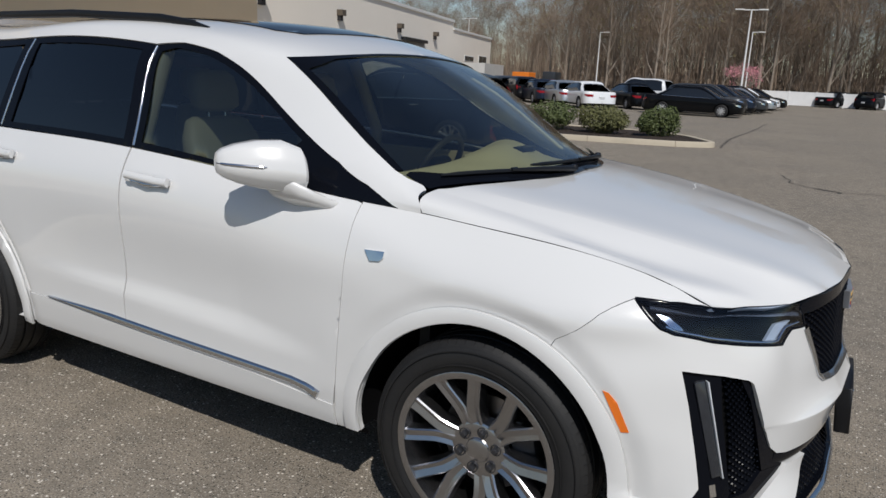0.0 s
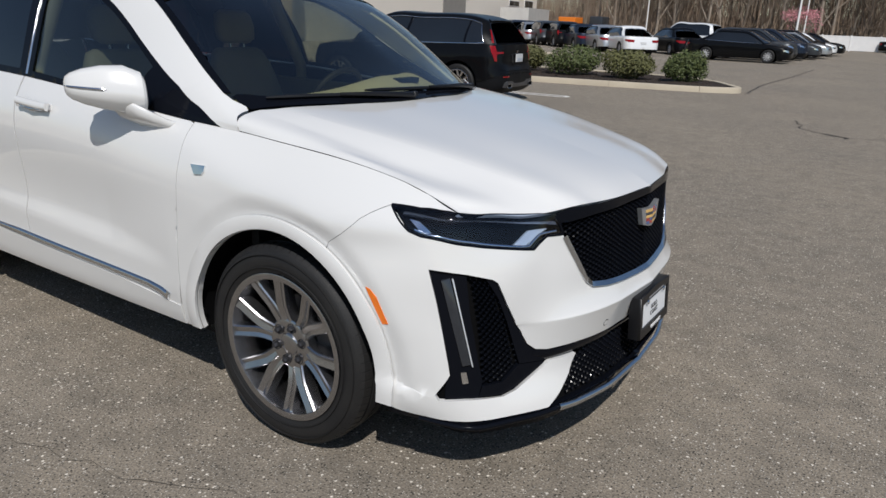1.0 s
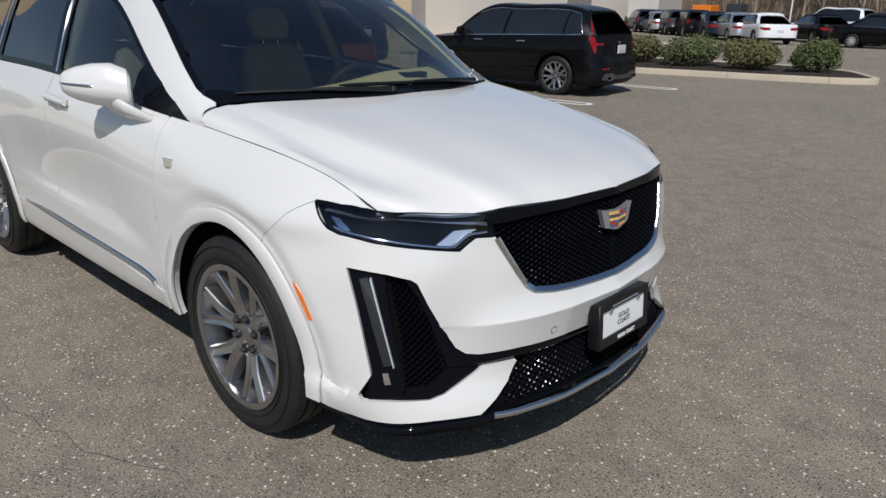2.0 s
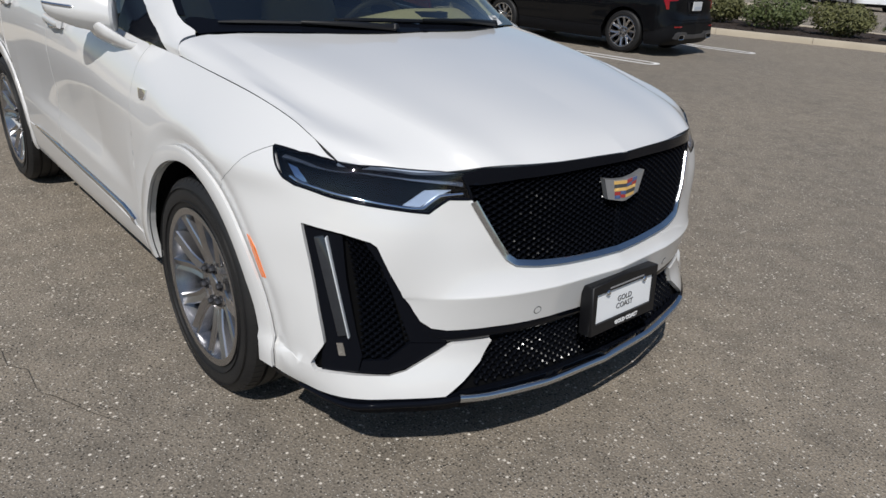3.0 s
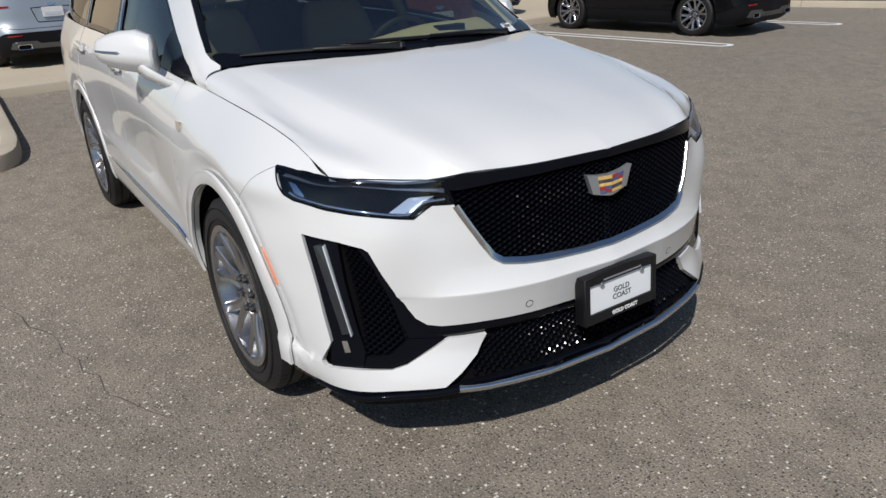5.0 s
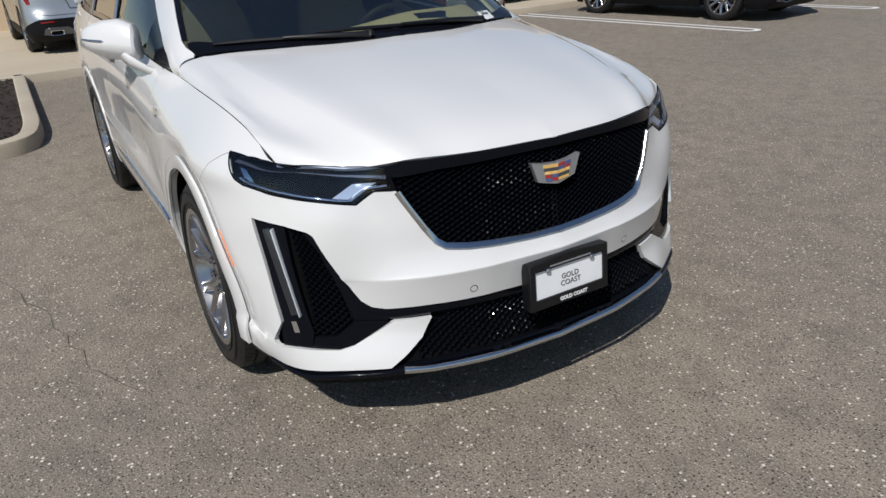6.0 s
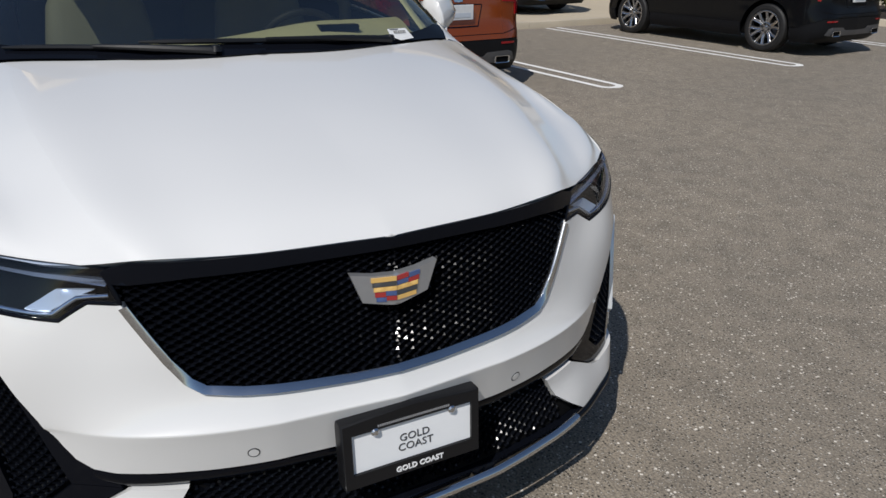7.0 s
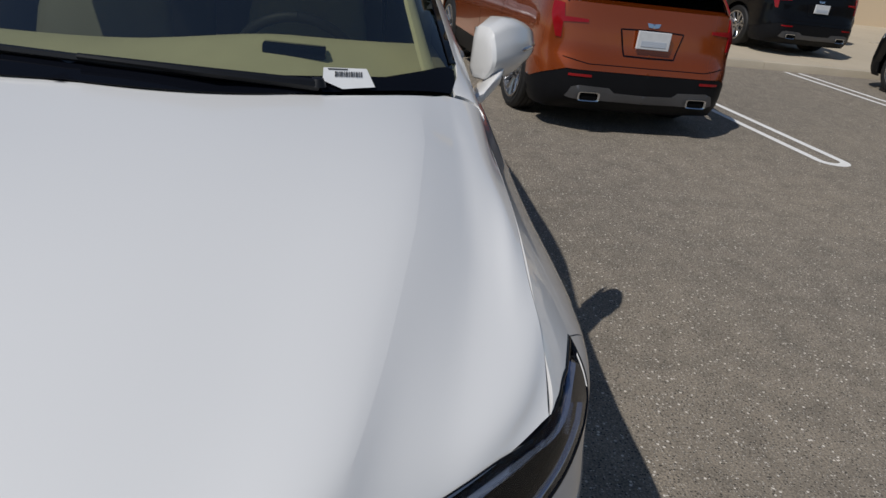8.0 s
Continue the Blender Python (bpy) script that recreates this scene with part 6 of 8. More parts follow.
def kerb_ring(name, outline, label, width=0.16, high=0.14):
    """A kerb round a planted bed, in cast lengths, and its mulch."""
    area = sum(a[0] * b[1] - b[0] * a[1] for a, b in zip(outline, outline[1:] + outline[:1]))
    if area < 0:
        outline = outline[::-1]
    dense = [tuple(p) for p in resample(np.array(outline), 0.25)]
    inner = inset_loop(dense, width)
    n = len(dense)
    kerb = new(name)
    tagged(kerb, label, "kerb", kind="structure")
    run = max(6, int(2.4 / 0.25))
    starts = list(range(0, n, run))
    for s in starts:
        e = min(s + run, n)
        idx = [i % n for i in range(s, e + 1)]
        bm = bmesh.new()
        secs = []
        for j, i in enumerate(idx):
            o, q = Vector((*dense[i], 0)), Vector((*inner[i], 0))
            if j in (0, len(idx) - 1):
                k = dense[idx[1]] if j == 0 else dense[idx[-2]]
                d = (Vector((*k, 0)) - Vector((*dense[i], 0))).normalized() * 0.005
                o, q = o + d, q + d
            w = (q - o)
            secs.append([o + Vector((0, 0, -0.05)), o + Vector((0, 0, high - 0.03)) + w * 0.04, o + w * 0.10 + Vector((0, 0, high - 0.008)), o + w * 0.22 + Vector((0, 0, high)), q - w * 0.1 + Vector((0, 0, high)), q + Vector((0, 0, high - 0.015)), q + Vector((0, 0, -0.05))])
        bm.free()
        b2 = bmesh.new()
        rings = [[b2.verts.new(p) for p in s_] for s_ in secs]
        for p, q in zip(rings, rings[1:]):
            for k in range(6):
                b2.faces.new((p[k], p[k + 1], q[k + 1], q[k]))
        b2.faces.new(rings[0][::-1])
        b2.faces.new(rings[-1])
        part("kerb_length", b2, CONCRETE, kerb, sharp=35)
    bed = inset_loop(dense, width - 0.01)
    vs, fs, nb = cap_mesh(np.array(bed), step=0.22)
    v3 = []
    for i, p in enumerate(vs):
        z = 0.095 if i < nb else 0.11 + 0.05 * noise.noise(Vector((p[0] * 1.3, p[1] * 1.3, 0))) + 0.02 * noise.noise(Vector((p[0] * 7, p[1] * 7, 3)))
        v3.append((p[0], p[1], z))
    fs = [f if (Vector(v3[f[1]]) - Vector(v3[f[0]])).cross(Vector(v3[f[2]]) - Vector(v3[f[0]])).z > 0 else f[::-1] for f in fs]
    bed_ob = finish("planting_bed", v3, fs, MULCH, None)
    tagged(bed_ob, "dark shredded bark mulch inside the kerb", "mulch", kind="structure")
    # loose bark chips
    rnd = random.Random(5)
    cv, cf = [], []
    arr = np.array(v3)
    for _ in range(1500):
        f = rnd.choice(fs)
        w = [rnd.random() for _ in range(3)]
        p = sum((arr[i] * k for i, k in zip(f, w)), np.zeros(3)) / sum(w)
        a, s_ = rnd.random() * 6.28, rnd.uniform(0.015, 0.045)
        d = Vector((math.cos(a), math.sin(a), rnd.uniform(-0.4, 0.4))) * s_
        e = Vector((-math.sin(a), math.cos(a), rnd.uniform(-0.4, 0.4))) * s_ * 0.35
        k = len(cv)
        p = Vector(p) + Vector((0, 0, 0.006))
        cv += [tuple(p - d - e), tuple(p + d - e), tuple(p + d + e), tuple(p - d + e), tuple(p + Vector((0, 0, 0.012)))]
        cf += [(k, k + 1, k + 4), (k + 1, k + 2, k + 4), (k + 2, k + 3, k + 4), (k + 3, k, k + 4)]
    ch = finish("bark_chips", cv, cf, MULCH, None, smooth=False)
    tagged(ch, "loose dark bark chips on the bed", "bark", kind="stuff")


# bed beside the SUV
kerb_ring("near_kerb", smooth_loop([(-4.16, -2.25), (-4.52, -1.37), (-5.2, -1.275), (-8.92, -1.25), (-8.92, -6.0), (-4.16, -6.0)], [0.45, 0.35, 0.3, 0.05, 0.05, 0.5]), "pale concrete kerb round a mulch bed")
# long island across the aisle
kerb_ring("island_kerb", smooth_loop([(-1.92, 16.75), (-2.9, 16.05), (-7.4, 14.95), (-11.3, 14.2), (-15.8, 13.6), (-16.4, 17.2), (-10.8, 19.2), (-5.4, 19.9), (-3.3, 19.2)], [0.6, 0.5, 0.4, 0.4, 0.8, 0.8, 0.5, 0.9, 0.9]), "pale concrete kerb of the long island")

# raised concrete apron behind the stalls, with its kerb
apron = new("apron")
tagged(apron, "pale concrete apron behind the stalls", "pavement", kind="structure")
rnd = random.Random(2)
for i in range(12):
    b0 = -6.0 + i * 3.2
    for j in range(5):
        a0 = -9.16 - j * 3.4
        bm = bmesh.new()
        pts = [lot(a0, b0 + 0.006), lot(a0, b0 + 3.194), lot(a0 - 3.388, b0 + 3.194), lot(a0 - 3.388, b0 + 0.006)]
        h = 0.118 + rnd.uniform(-0.003, 0.003)
        prism(bm, [p[:2] for p in pts], -0.05, h, 0.006)
        part("slab", bm, APRON, apron, smooth=False)
kerb = new("apron_kerb")
tagged(kerb, "pale concrete kerb along the apron", "kerb", kind="structure")
for i in range(16):
    b0 = -6.0 + i * 2.4
    bm = bmesh.new()
    pts = [lot(-9.0, b0 + 0.004), lot(-9.0, b0 + 2.396), lot(-9.155, b0 + 2.396), lot(-9.155, b0 + 0.004)]
    prism(bm, [p[:2] for p in pts], -0.05, 0.125, 0.018)
    part("kerb_length", bm, CONCRETE, kerb, sharp=35)

# stall markings: long hairpin lines
def hairpin(b, a0, a1):
    half, w, n = 0.135, 0.085, 10
    outer = [(a1, -half - w / 2)] + [(a0 + (half + w / 2) * math.sin(math.pi * k / n) * 0.9, -(half + w / 2) * math.cos(math.pi * k / n)) for k in range(n + 1)] + [(a1, half + w / 2)]
    inner = [(a1, -half + w / 2)] + [(a0 + (half - w / 2) * math.sin(math.pi * k / n) * 0.9 - 0.02, -(half - w / 2) * math.cos(math.pi * k / n)) for k in range(n + 1)] + [(a1, half - w / 2)]
    vs, fs = [], []
    for k, (p, q) in enumerate(zip(outer, inner)):
        for u in (p, q):
            vs.append(tuple(lot(u[0], b + u[1], 0.004)))
    fs = [(2 * k, 2 * k + 1, 2 * k + 3, 2 * k + 2) for k in range(len(outer) - 1)]
    ob = finish("stall_marking", vs, fs, LINE_PAINT, None, smooth=False)
    tagged(ob, "white painted hairpin stall line", "road marking", "stall lines", "structure")


for b in (5.44, 8.90, 12.42):
    hairpin(b, -3.86 if b < 6 else -3.78 if b < 12 else -3.62, -8.9 if b < 15 else -7.0)

# wandering cracks in the asphalt
def crack(pts, w, seed):
    r = random.Random(seed)
    line = []
    for p, q in zip(pts, pts[1:]):
        p, q = Vector((*p, 0)), Vector((*q, 0))
        n = max(2, int((q - p).length / 0.12))
        for k in range(n):
            line.append(p.lerp(q, k / n) + Vector((r.uniform(-1, 1), r.uniform(-1, 1), 0)) * 0.035)
    vs, fs = [], []
    for i, p in enumerate(line[:-1]):
        d = (line[i + 1] - p).normalized()
        s = Vector((-d.y, d.x, 0)) * w * r.uniform(0.2, 1.0)
        vs += [tuple(p + s + Vector((0, 0, 0.003))), tuple(p - s + Vector((0, 0, 0.003)))]
        if i:
            k = 2 * i
            fs.append((k - 2, k - 1, k + 1, k))
    ob = finish("asphalt_crack", vs, fs, TAR, None, smooth=False)
    tagged(ob, "dark wandering crack in the asphalt", "crack", kind="structure")


crack([(-0.06, 11.75), (0.11, 11.05), (0.13, 10.65), (0.32, 10.42), (0.68, 10.12), (0.9, 9.97), (1.45, 10.2), (2.6, 10.5)], 0.022, 3)
crack([(0.55, 10.25), (0.75, 10.05), (0.9, 9.97), (0.86, 9.5)], 0.045, 4)
crack([(-1.95, 16.9), (-2.22, 20.5), (-2.2, 25.5), (-2.35, 33.0)], 0.04, 5)
crack([(-1.9, -1.9), (-0.9, -1.55), (-0.3, -1.45), (0.3, -1.15)], 0.0022, 6)
crack([(-1.0, -1.8), (-0.55, -1.9), (-0.1, -2.2)], 0.0022, 7)

# ---- building ----
corner = Vector((-38.2, 77.2, 0))
along_wall = Vector((0.232, -0.973, 0)).normalized()
out_wall = Vector((along_wall.y, -along_wall.x, 0)) * -1
if out_wall.dot(Vector((1, -2.8, 0)) - corner) < 0:
    out_wall = -out_wall
turn = Matrix(((along_wall.x, out_wall.x, 0, corner.x), (along_wall.y, out_wall.y, 0, corner.y), (0, 0, 1, 0), (0, 0, 0, 1)))


def wall_box(name, lo, hi, material, parent, label="", bevel=0.0):
    bm = bmesh.new()
    box(bm, lo, hi, bevel, turn)
    return part(name, bm, material, parent, label, smooth=False)


bld = thing("building", pose(0, 0, 0), "long cream stucco commercial building with a low parapet", "building", kind="structure")
wall_box("wall", (0, -18, 0), (17.2, 0, 5.82), STUCCO, bld)
wall_box("wall", (17.2, -18, 0), (60, 0.0, 6.5), STUCCO, bld)
wall_box("parapet_cap", (-0.15, -18, 5.82), (17.1, 0.12, 6.02), TRIM_WHITE, bld, "white metal parapet cap")
wall_box("parapet_cap", (17.1, -18, 6.5), (60, 0.12, 6.72), TRIM_WHITE, bld, "white metal parapet cap")
tan = wall_box("tan_wing", (57.5, -18, 0), (82.5, 2.2, 9.5), STUCCO_TAN, bld, "tan stucco wing")
wall_box("fascia", (60.5, 2.2, 6.5), (82.5, 3.6, 8.4), mat("brown_fascia", (0.16, 0.11, 0.075), 0.7, vary=0.4, scale=1.0), bld, "dark brown overhanging fascia")
wall_box("downpipe", (57.2, 0.02, 0), (57.32, 0.16, 6.3), mat("brown_pipe", (0.14, 0.09, 0.06), 0.6), bld, "brown downpipe")


def wall_window(x0, x1, z0, z1, panes=2):
    w = wall_box("window", (x0, 0.0, z0), (x1, 0.05, z1), TRIM_WHITE, bld, "small dark window in a pale frame")
    step = (x1 - x0) / panes
    for k in range(panes):
        wall_box("pane", (x0 + k * step + 0.08, 0.03, z0 + 0.08), (x0 + (k + 1) * step - 0.05, 0.07, z1 - 0.08), GLASS_WALL, w)


wall_window(55.2, 56.9, 5.0, 6.15)
wall_window(2.2, 6.0, 2.6, 3.8)
wall_window(8.5, 12.4, 3.0, 3.6)
for x in (53.5, 44.0, 33.0, 23.5):
    lampb = wall_box("wall_lamp", (x - 0.28, 0.0, 4.85), (x + 0.28, 0.40, 5.2), mat("bronze_fixture", (0.10, 0.08, 0.06), 0.5), bld, "bronze wall lamp")
    wall_box("lamp_visor", (x - 0.2, 0.0, 4.55), (x + 0.2, 0.22, 4.86), ALLOY_DARK, lampb)
door = wall_box("loading_door", (26.5, 0.0, 0), (32.0, 0.06, 4.05), mat("grey_shutter", (0.30, 0.28, 0.255), 0.6, vary=0.2, scale=2), bld, "grey roller door")
wall_box("door_head", (26.3, 0.0, 4.05), (32.2, 0.35, 4.3), ALLOY_DARK, door)
wall_box("container", (14.0, 2.0, 0.0), (22.5, 4.6, 2.7), mat("pale_container", (0.55, 0.53, 0.50), 0.6, vary=0.3, scale=1.5), bld, "pale metal container beside the wall")
wall_box("roof", (0.0, -18, 5.6), (60, -0.3, 5.8), TRIM_WHITE, bld)

# ---- fence, lamp posts ----
fence = thing("fence", pose(-9.5, 75.2, 0, 0, 0, 3), "white vinyl panel fence in front of the woods", "fence", kind="structure")
for k in range(34):
    x = k * 2.4
    bm = bmesh.new()
    box(bm, (x - 0.065, -0.065, 0), (x + 0.065, 0.065, 1.42), 0.012)
    part("post", bm, VINYL, fence, smooth=False)
    bm = bmesh.new()
    box(bm, (x + 0.065, -0.02, 0.05), (x + 2.335, 0.02, 1.27))
    for j in range(15):
        box(bm, (x + 0.075 + j * 0.151, -0.028, 0.06), (x + 0.215 + j * 0.151, 0.028, 1.26))
    box(bm, (x + 0.06, -0.04, 1.25), (x + 2.34, 0.04, 1.36))
    part("fence_panel", bm, VINYL, fence, smooth=False)


def lamp_post(x, y, h, arms, yaw=0.0):
    p = thing("lamp_post", pose(x, y, 0, 0, 0, yaw), "tall white car park lamp post", "lamp post", "lamp posts")
    bm = bmesh.new()
    tube(bm, [(0, 0, 0), (0, 0, h)], [0.085, 0.05], 10)
    part("pole", bm, TRIM_WHITE, p)
    bm = bmesh.new()
    lathe(bm, [(0.28, 0.0), (0.28, 0.5), (0.24, 0.55), (0.0, 0.55)], 14, axis="z")
    part("footing", bm, CONCRETE, p)
    for s in arms:
        bm = bmesh.new()
        box(bm, (0.0 if s > 0 else -0.5, -0.03, h - 0.06), (0.5 if s > 0 else 0.0, 0.03, h))
        part("arm", bm, TRIM_WHITE, p, smooth=False)
        bm = bmesh.new()
        box(bm, (s * 0.8 - 0.32, -0.15, h - 0.05), (s * 0.8 + 0.32, 0.15, h + 0.03), 0.02)
        part("lamp_head", bm, TRIM_WHITE, p, smooth=False)


lamp_post(-6.6, 55.5, 7.1, (-1, 1), 12)
lamp_post(-8.6, 74.0, 6.8, (1,), 10)
lamp_post(-25.0, 78.0, 6.9, (1,), 0)
lamp_post(-47.0, 88.0, 9.2, (-1, 1), 0)


# ---- other cars ----
def paint(name, base, metal=0.0, rough=0.35):
    return mat(name, base, rough, metal, 0.25 if max(base) < 0.1 else 1.0, 0.03, spec=0.08 if max(base) < 0.1 else 0.5, fine=0.08, fine_scale=700)


TAIL_RED = mat("red_tail_lens", (0.24, 0.005, 0.008), 0.12, spec=0.3, coat=0.3, vary=0.3, scale=25, dark=(0.15, 0.003, 0.005))
TRIM_DARK = mat("dark_grey_cladding", (0.007, 0.0072, 0.0085), 0.5, spec=0.14, vary=0.3, scale=10)
CAR_GLASS = mat("dark_car_glass", (0.010, 0.012, 0.015), 0.04, spec=0.7, coat=0.5)
BLANK = mat("blank_plate", (0.62, 0.63, 0.64), 0.45, vary=0.2, scale=20)


class CarShape:
    """The two nets of a car, ruled from a few lengths (front axle at x = 0, y outwards)."""

    def __init__(self, wb, wide, tall, rear, front, suv=True):
        h = wide / 2
        self.wb, self.h, self.tall, self.rear, self.front, self.suv = wb, h, tall, rear, front, suv
        belt_r, belt_f, hood_z = (1.10, 1.02, 0.99) if suv else (0.98, 0.91, 0.87)
        nose_z = hood_z - (0.10 if suv else 0.14)
        R, F = -wb - rear, front
        zs = (0.20, 0.30, 0.42, 0.56, 0.70, 0.82, 0.92)

        def k(z, top):
            return z * (top / (1.06 if suv else 0.96)) if z > 0.5 else z

        def ring(xo, yo, top, tuck=(0.06, 0.015, 0.0, 0.0, 0.0, 0.0, 0.012), nx=0.0, ny=1.0, fin=0.05):
            pts = [(xo - nx * t, yo - ny * t, k(z, top)) for z, t in zip(zs, tuck)]
            return pts + [(xo - nx * fin, yo - ny * fin, top)]
        tail = (0.13, 0.02, 0.0, 0.01, 0.07, 0.085, 0.10)
        nose = (0.10, 0.02, 0.0, 0.0, 0.01, 0.03, 0.07)
        self.low = Net([
            ring(R, 0.0, belt_r, tail, -1, 0, 0.13),
            ring(R + 0.01, h * 0.45, belt_r, tail, -1, 0, 0.13),
            ring(R + 0.06, h * 0.80, belt_r, tail, -0.95, 0.3, 0.13),
            ring(R + 0.22, h * 0.965, belt_r, (0.06, 0.015, 0, 0.0, 0.02, 0.025, 0.04), -0.4, 0.9, 0.09),
            ring(-wb - 0.36, h, belt_r),
            ring(-wb, h, belt_r - 0.005),
            ring(-wb * 0.72, h * 0.985, belt_r * 0.6 + belt_f * 0.4),
            ring(-wb * 0.40, h * 0.980, belt_r * 0.2 + belt_f * 0.8),
            ring(-0.38, h * 0.985, belt_f - 0.012),
            ring(0.0, h, hood_z, fin=0.09),
            ring(0.38, h * 0.98, hood_z - 0.03, fin=0.10),
            ring(F - 0.22, h * 0.90, nose_z + 0.02, (0.06, 0.015, 0, 0.0, 0.01, 0.02, 0.04), 0.5, 0.8, 0.10),
            ring(F - 0.06, h * 0.62, nose_z, nose, 0.95, 0.3, 0.10),
            ring(F, 0.0, nose_z, nose, 1, 0, 0.10),
        ], flip=-1)
        self.belt_r, self.belt_f, self.hood_z, self.nose_z = belt_r, belt_f, hood_z, nose_z
        T = tall
        roof_back = -wb - (0.42 if suv else -0.35)
        glass_back = R + (0.13 if suv else 0.62)
        ws0, ws1 = -0.30, -1.05 if suv else -1.15
        hb = h - 0.055

        def rib(x0, x1, zb, zt, yt, crown, yb=hb):
            # belt, mid window, window top, edge, roof side, quarter, middle
            return [(x0, yb, zb), (x0 * 0.55 + x1 * 0.45, yb * 0.6 + yt * 0.4 + 0.015, zb * 0.55 + zt * 0.45), (x1, yt + 0.015, zt - 0.05), (x1 + 0.02, yt - 0.02, zt - 0.008), (x1 + 0.05, yt - 0.09, zt + crown * 0.4), (x1 + 0.10, yt * 0.5, zt + crown * 0.85), (x1 + 0.12, 0, zt + crown)]
        rt = h * 0.70
        self.top = Net([
            [(ws0 - 0.06, hb, belt_f - 0.01), (ws0 - 0.04, hb - 0.005, belt_f + 0.005), (ws0 - 0.02, hb - 0.02, belt_f + 0.02), (ws0, hb - 0.05, belt_f + 0.03), (ws0 + 0.05, hb - 0.14, belt_f + 0.035), (ws0 + 0.20, h * 0.45, belt_f + 0.05), (ws0 + 0.25, 0, belt_f + 0.055)],
            rib(ws0 - 0.42, (ws0 + ws1) / 2 - 0.02, belt_f + 0.01, (belt_f + T) / 2 + 0.04, (hb + rt) / 2 - 0.01, 0.03),
            rib(ws1 - 0.05, ws1 - 0.02, belt_f + 0.02, T - 0.06, rt, 0.045),
            rib(-wb * 0.62, -wb * 0.62, belt_f * 0.5 + belt_r * 0.5, T - 0.03, rt, 0.045),
            rib(roof_back * 0.7 - wb * 0.25, roof_back * 0.72 - wb * 0.22, belt_r - 0.01, T - 0.045, rt, 0.045),
            rib(roof_back - (0.10 if suv else 0.45), roof_back, belt_r, T - 0.10, rt - 0.03, 0.035),
            [(glass_back + 0.06, hb - 0.10, belt_r), (glass_back * 0.6 + roof_back * 0.4, hb - 0.17, belt_r * 0.6 + T * 0.4 - 0.06), (glass_back * 0.25 + roof_back * 0.75, rt - 0.06, T - 0.19), (glass_back * 0.2 + roof_back * 0.8, rt - 0.10, T - 0.155), (glass_back * 0.2 + roof_back * 0.8, rt - 0.17, T - 0.145), (glass_back * 0.2 + roof_back * 0.8, rt * 0.45, T - 0.135), (glass_back * 0.2 + roof_back * 0.8, 0, T - 0.13)],
        ], mirror_first=False)

    def u(self, s, v):
        n = self.top
        return (np.interp(s, range(len(n.s)), n.s), np.interp(v, range(len(n.v)), n.v))


wheel_proto = [o for o in suv.children if o.name.startswith("wheel") and o.type == "EMPTY"][0]


def add_wheel(parent, x, y, side, scale=0.94):
    """A wheel like the first, sharing its meshes."""
    made = {}
    for o in (wheel_proto, *wheel_proto.children_recursive):
        c = o.copy()
        scene.collection.objects.link(c)
        made[o] = c
        c.parent = made.get(o.parent, parent)
        c.matrix_parent_inverse = o.matrix_parent_inverse
    made[wheel_proto].parent = parent
    made[wheel_proto].matrix_basis = pose(x, side * y, 0.3825 * scale - 0.001, 0, 30, 0 if side < 0 else 180) @ Matrix.Scale(scale, 4)
    return made[wheel_proto]


WHEEL_BRIGHT = mat("bright_wheel_paint", (0.62, 0.62, 0.63), 0.45, 0.4)


def plain_wheel(parent, x, y, side, r):
    w = new("wheel")
    w.parent = parent
    w.matrix_basis = pose(x, side * y, r, 0, 0, 0 if side < 0 else 180)
    bm = bmesh.new()
    lathe(bm, [(r * 0.68, -0.09), (r * 0.80, -0.11), (r * 0.95, -0.10), (r, -0.08), (r, 0.08), (r * 0.9, 0.11), (r * 0.6, 0.1)], 28)
    part("tyre", bm, RUBBER, w)
    bm = bmesh.new()
    lathe(bm, [(r * 0.70, -0.09), (r * 0.66, -0.095), (r * 0.60, -0.05), (0.0, -0.045)], 24)
    rim = part("rim", bm, ALLOY_DARK, w)
    for k in range(10):
        bm = bmesh.new()
        box(bm, (-0.016, -0.088, 0.03), (0.016, -0.06, r * 0.67), 0.004, Matrix.Rotation(2 * math.pi * k / 10, 4, "Y"), seg=1)
        part("spoke", bm, WHEEL_BRIGHT, rim, smooth=False)


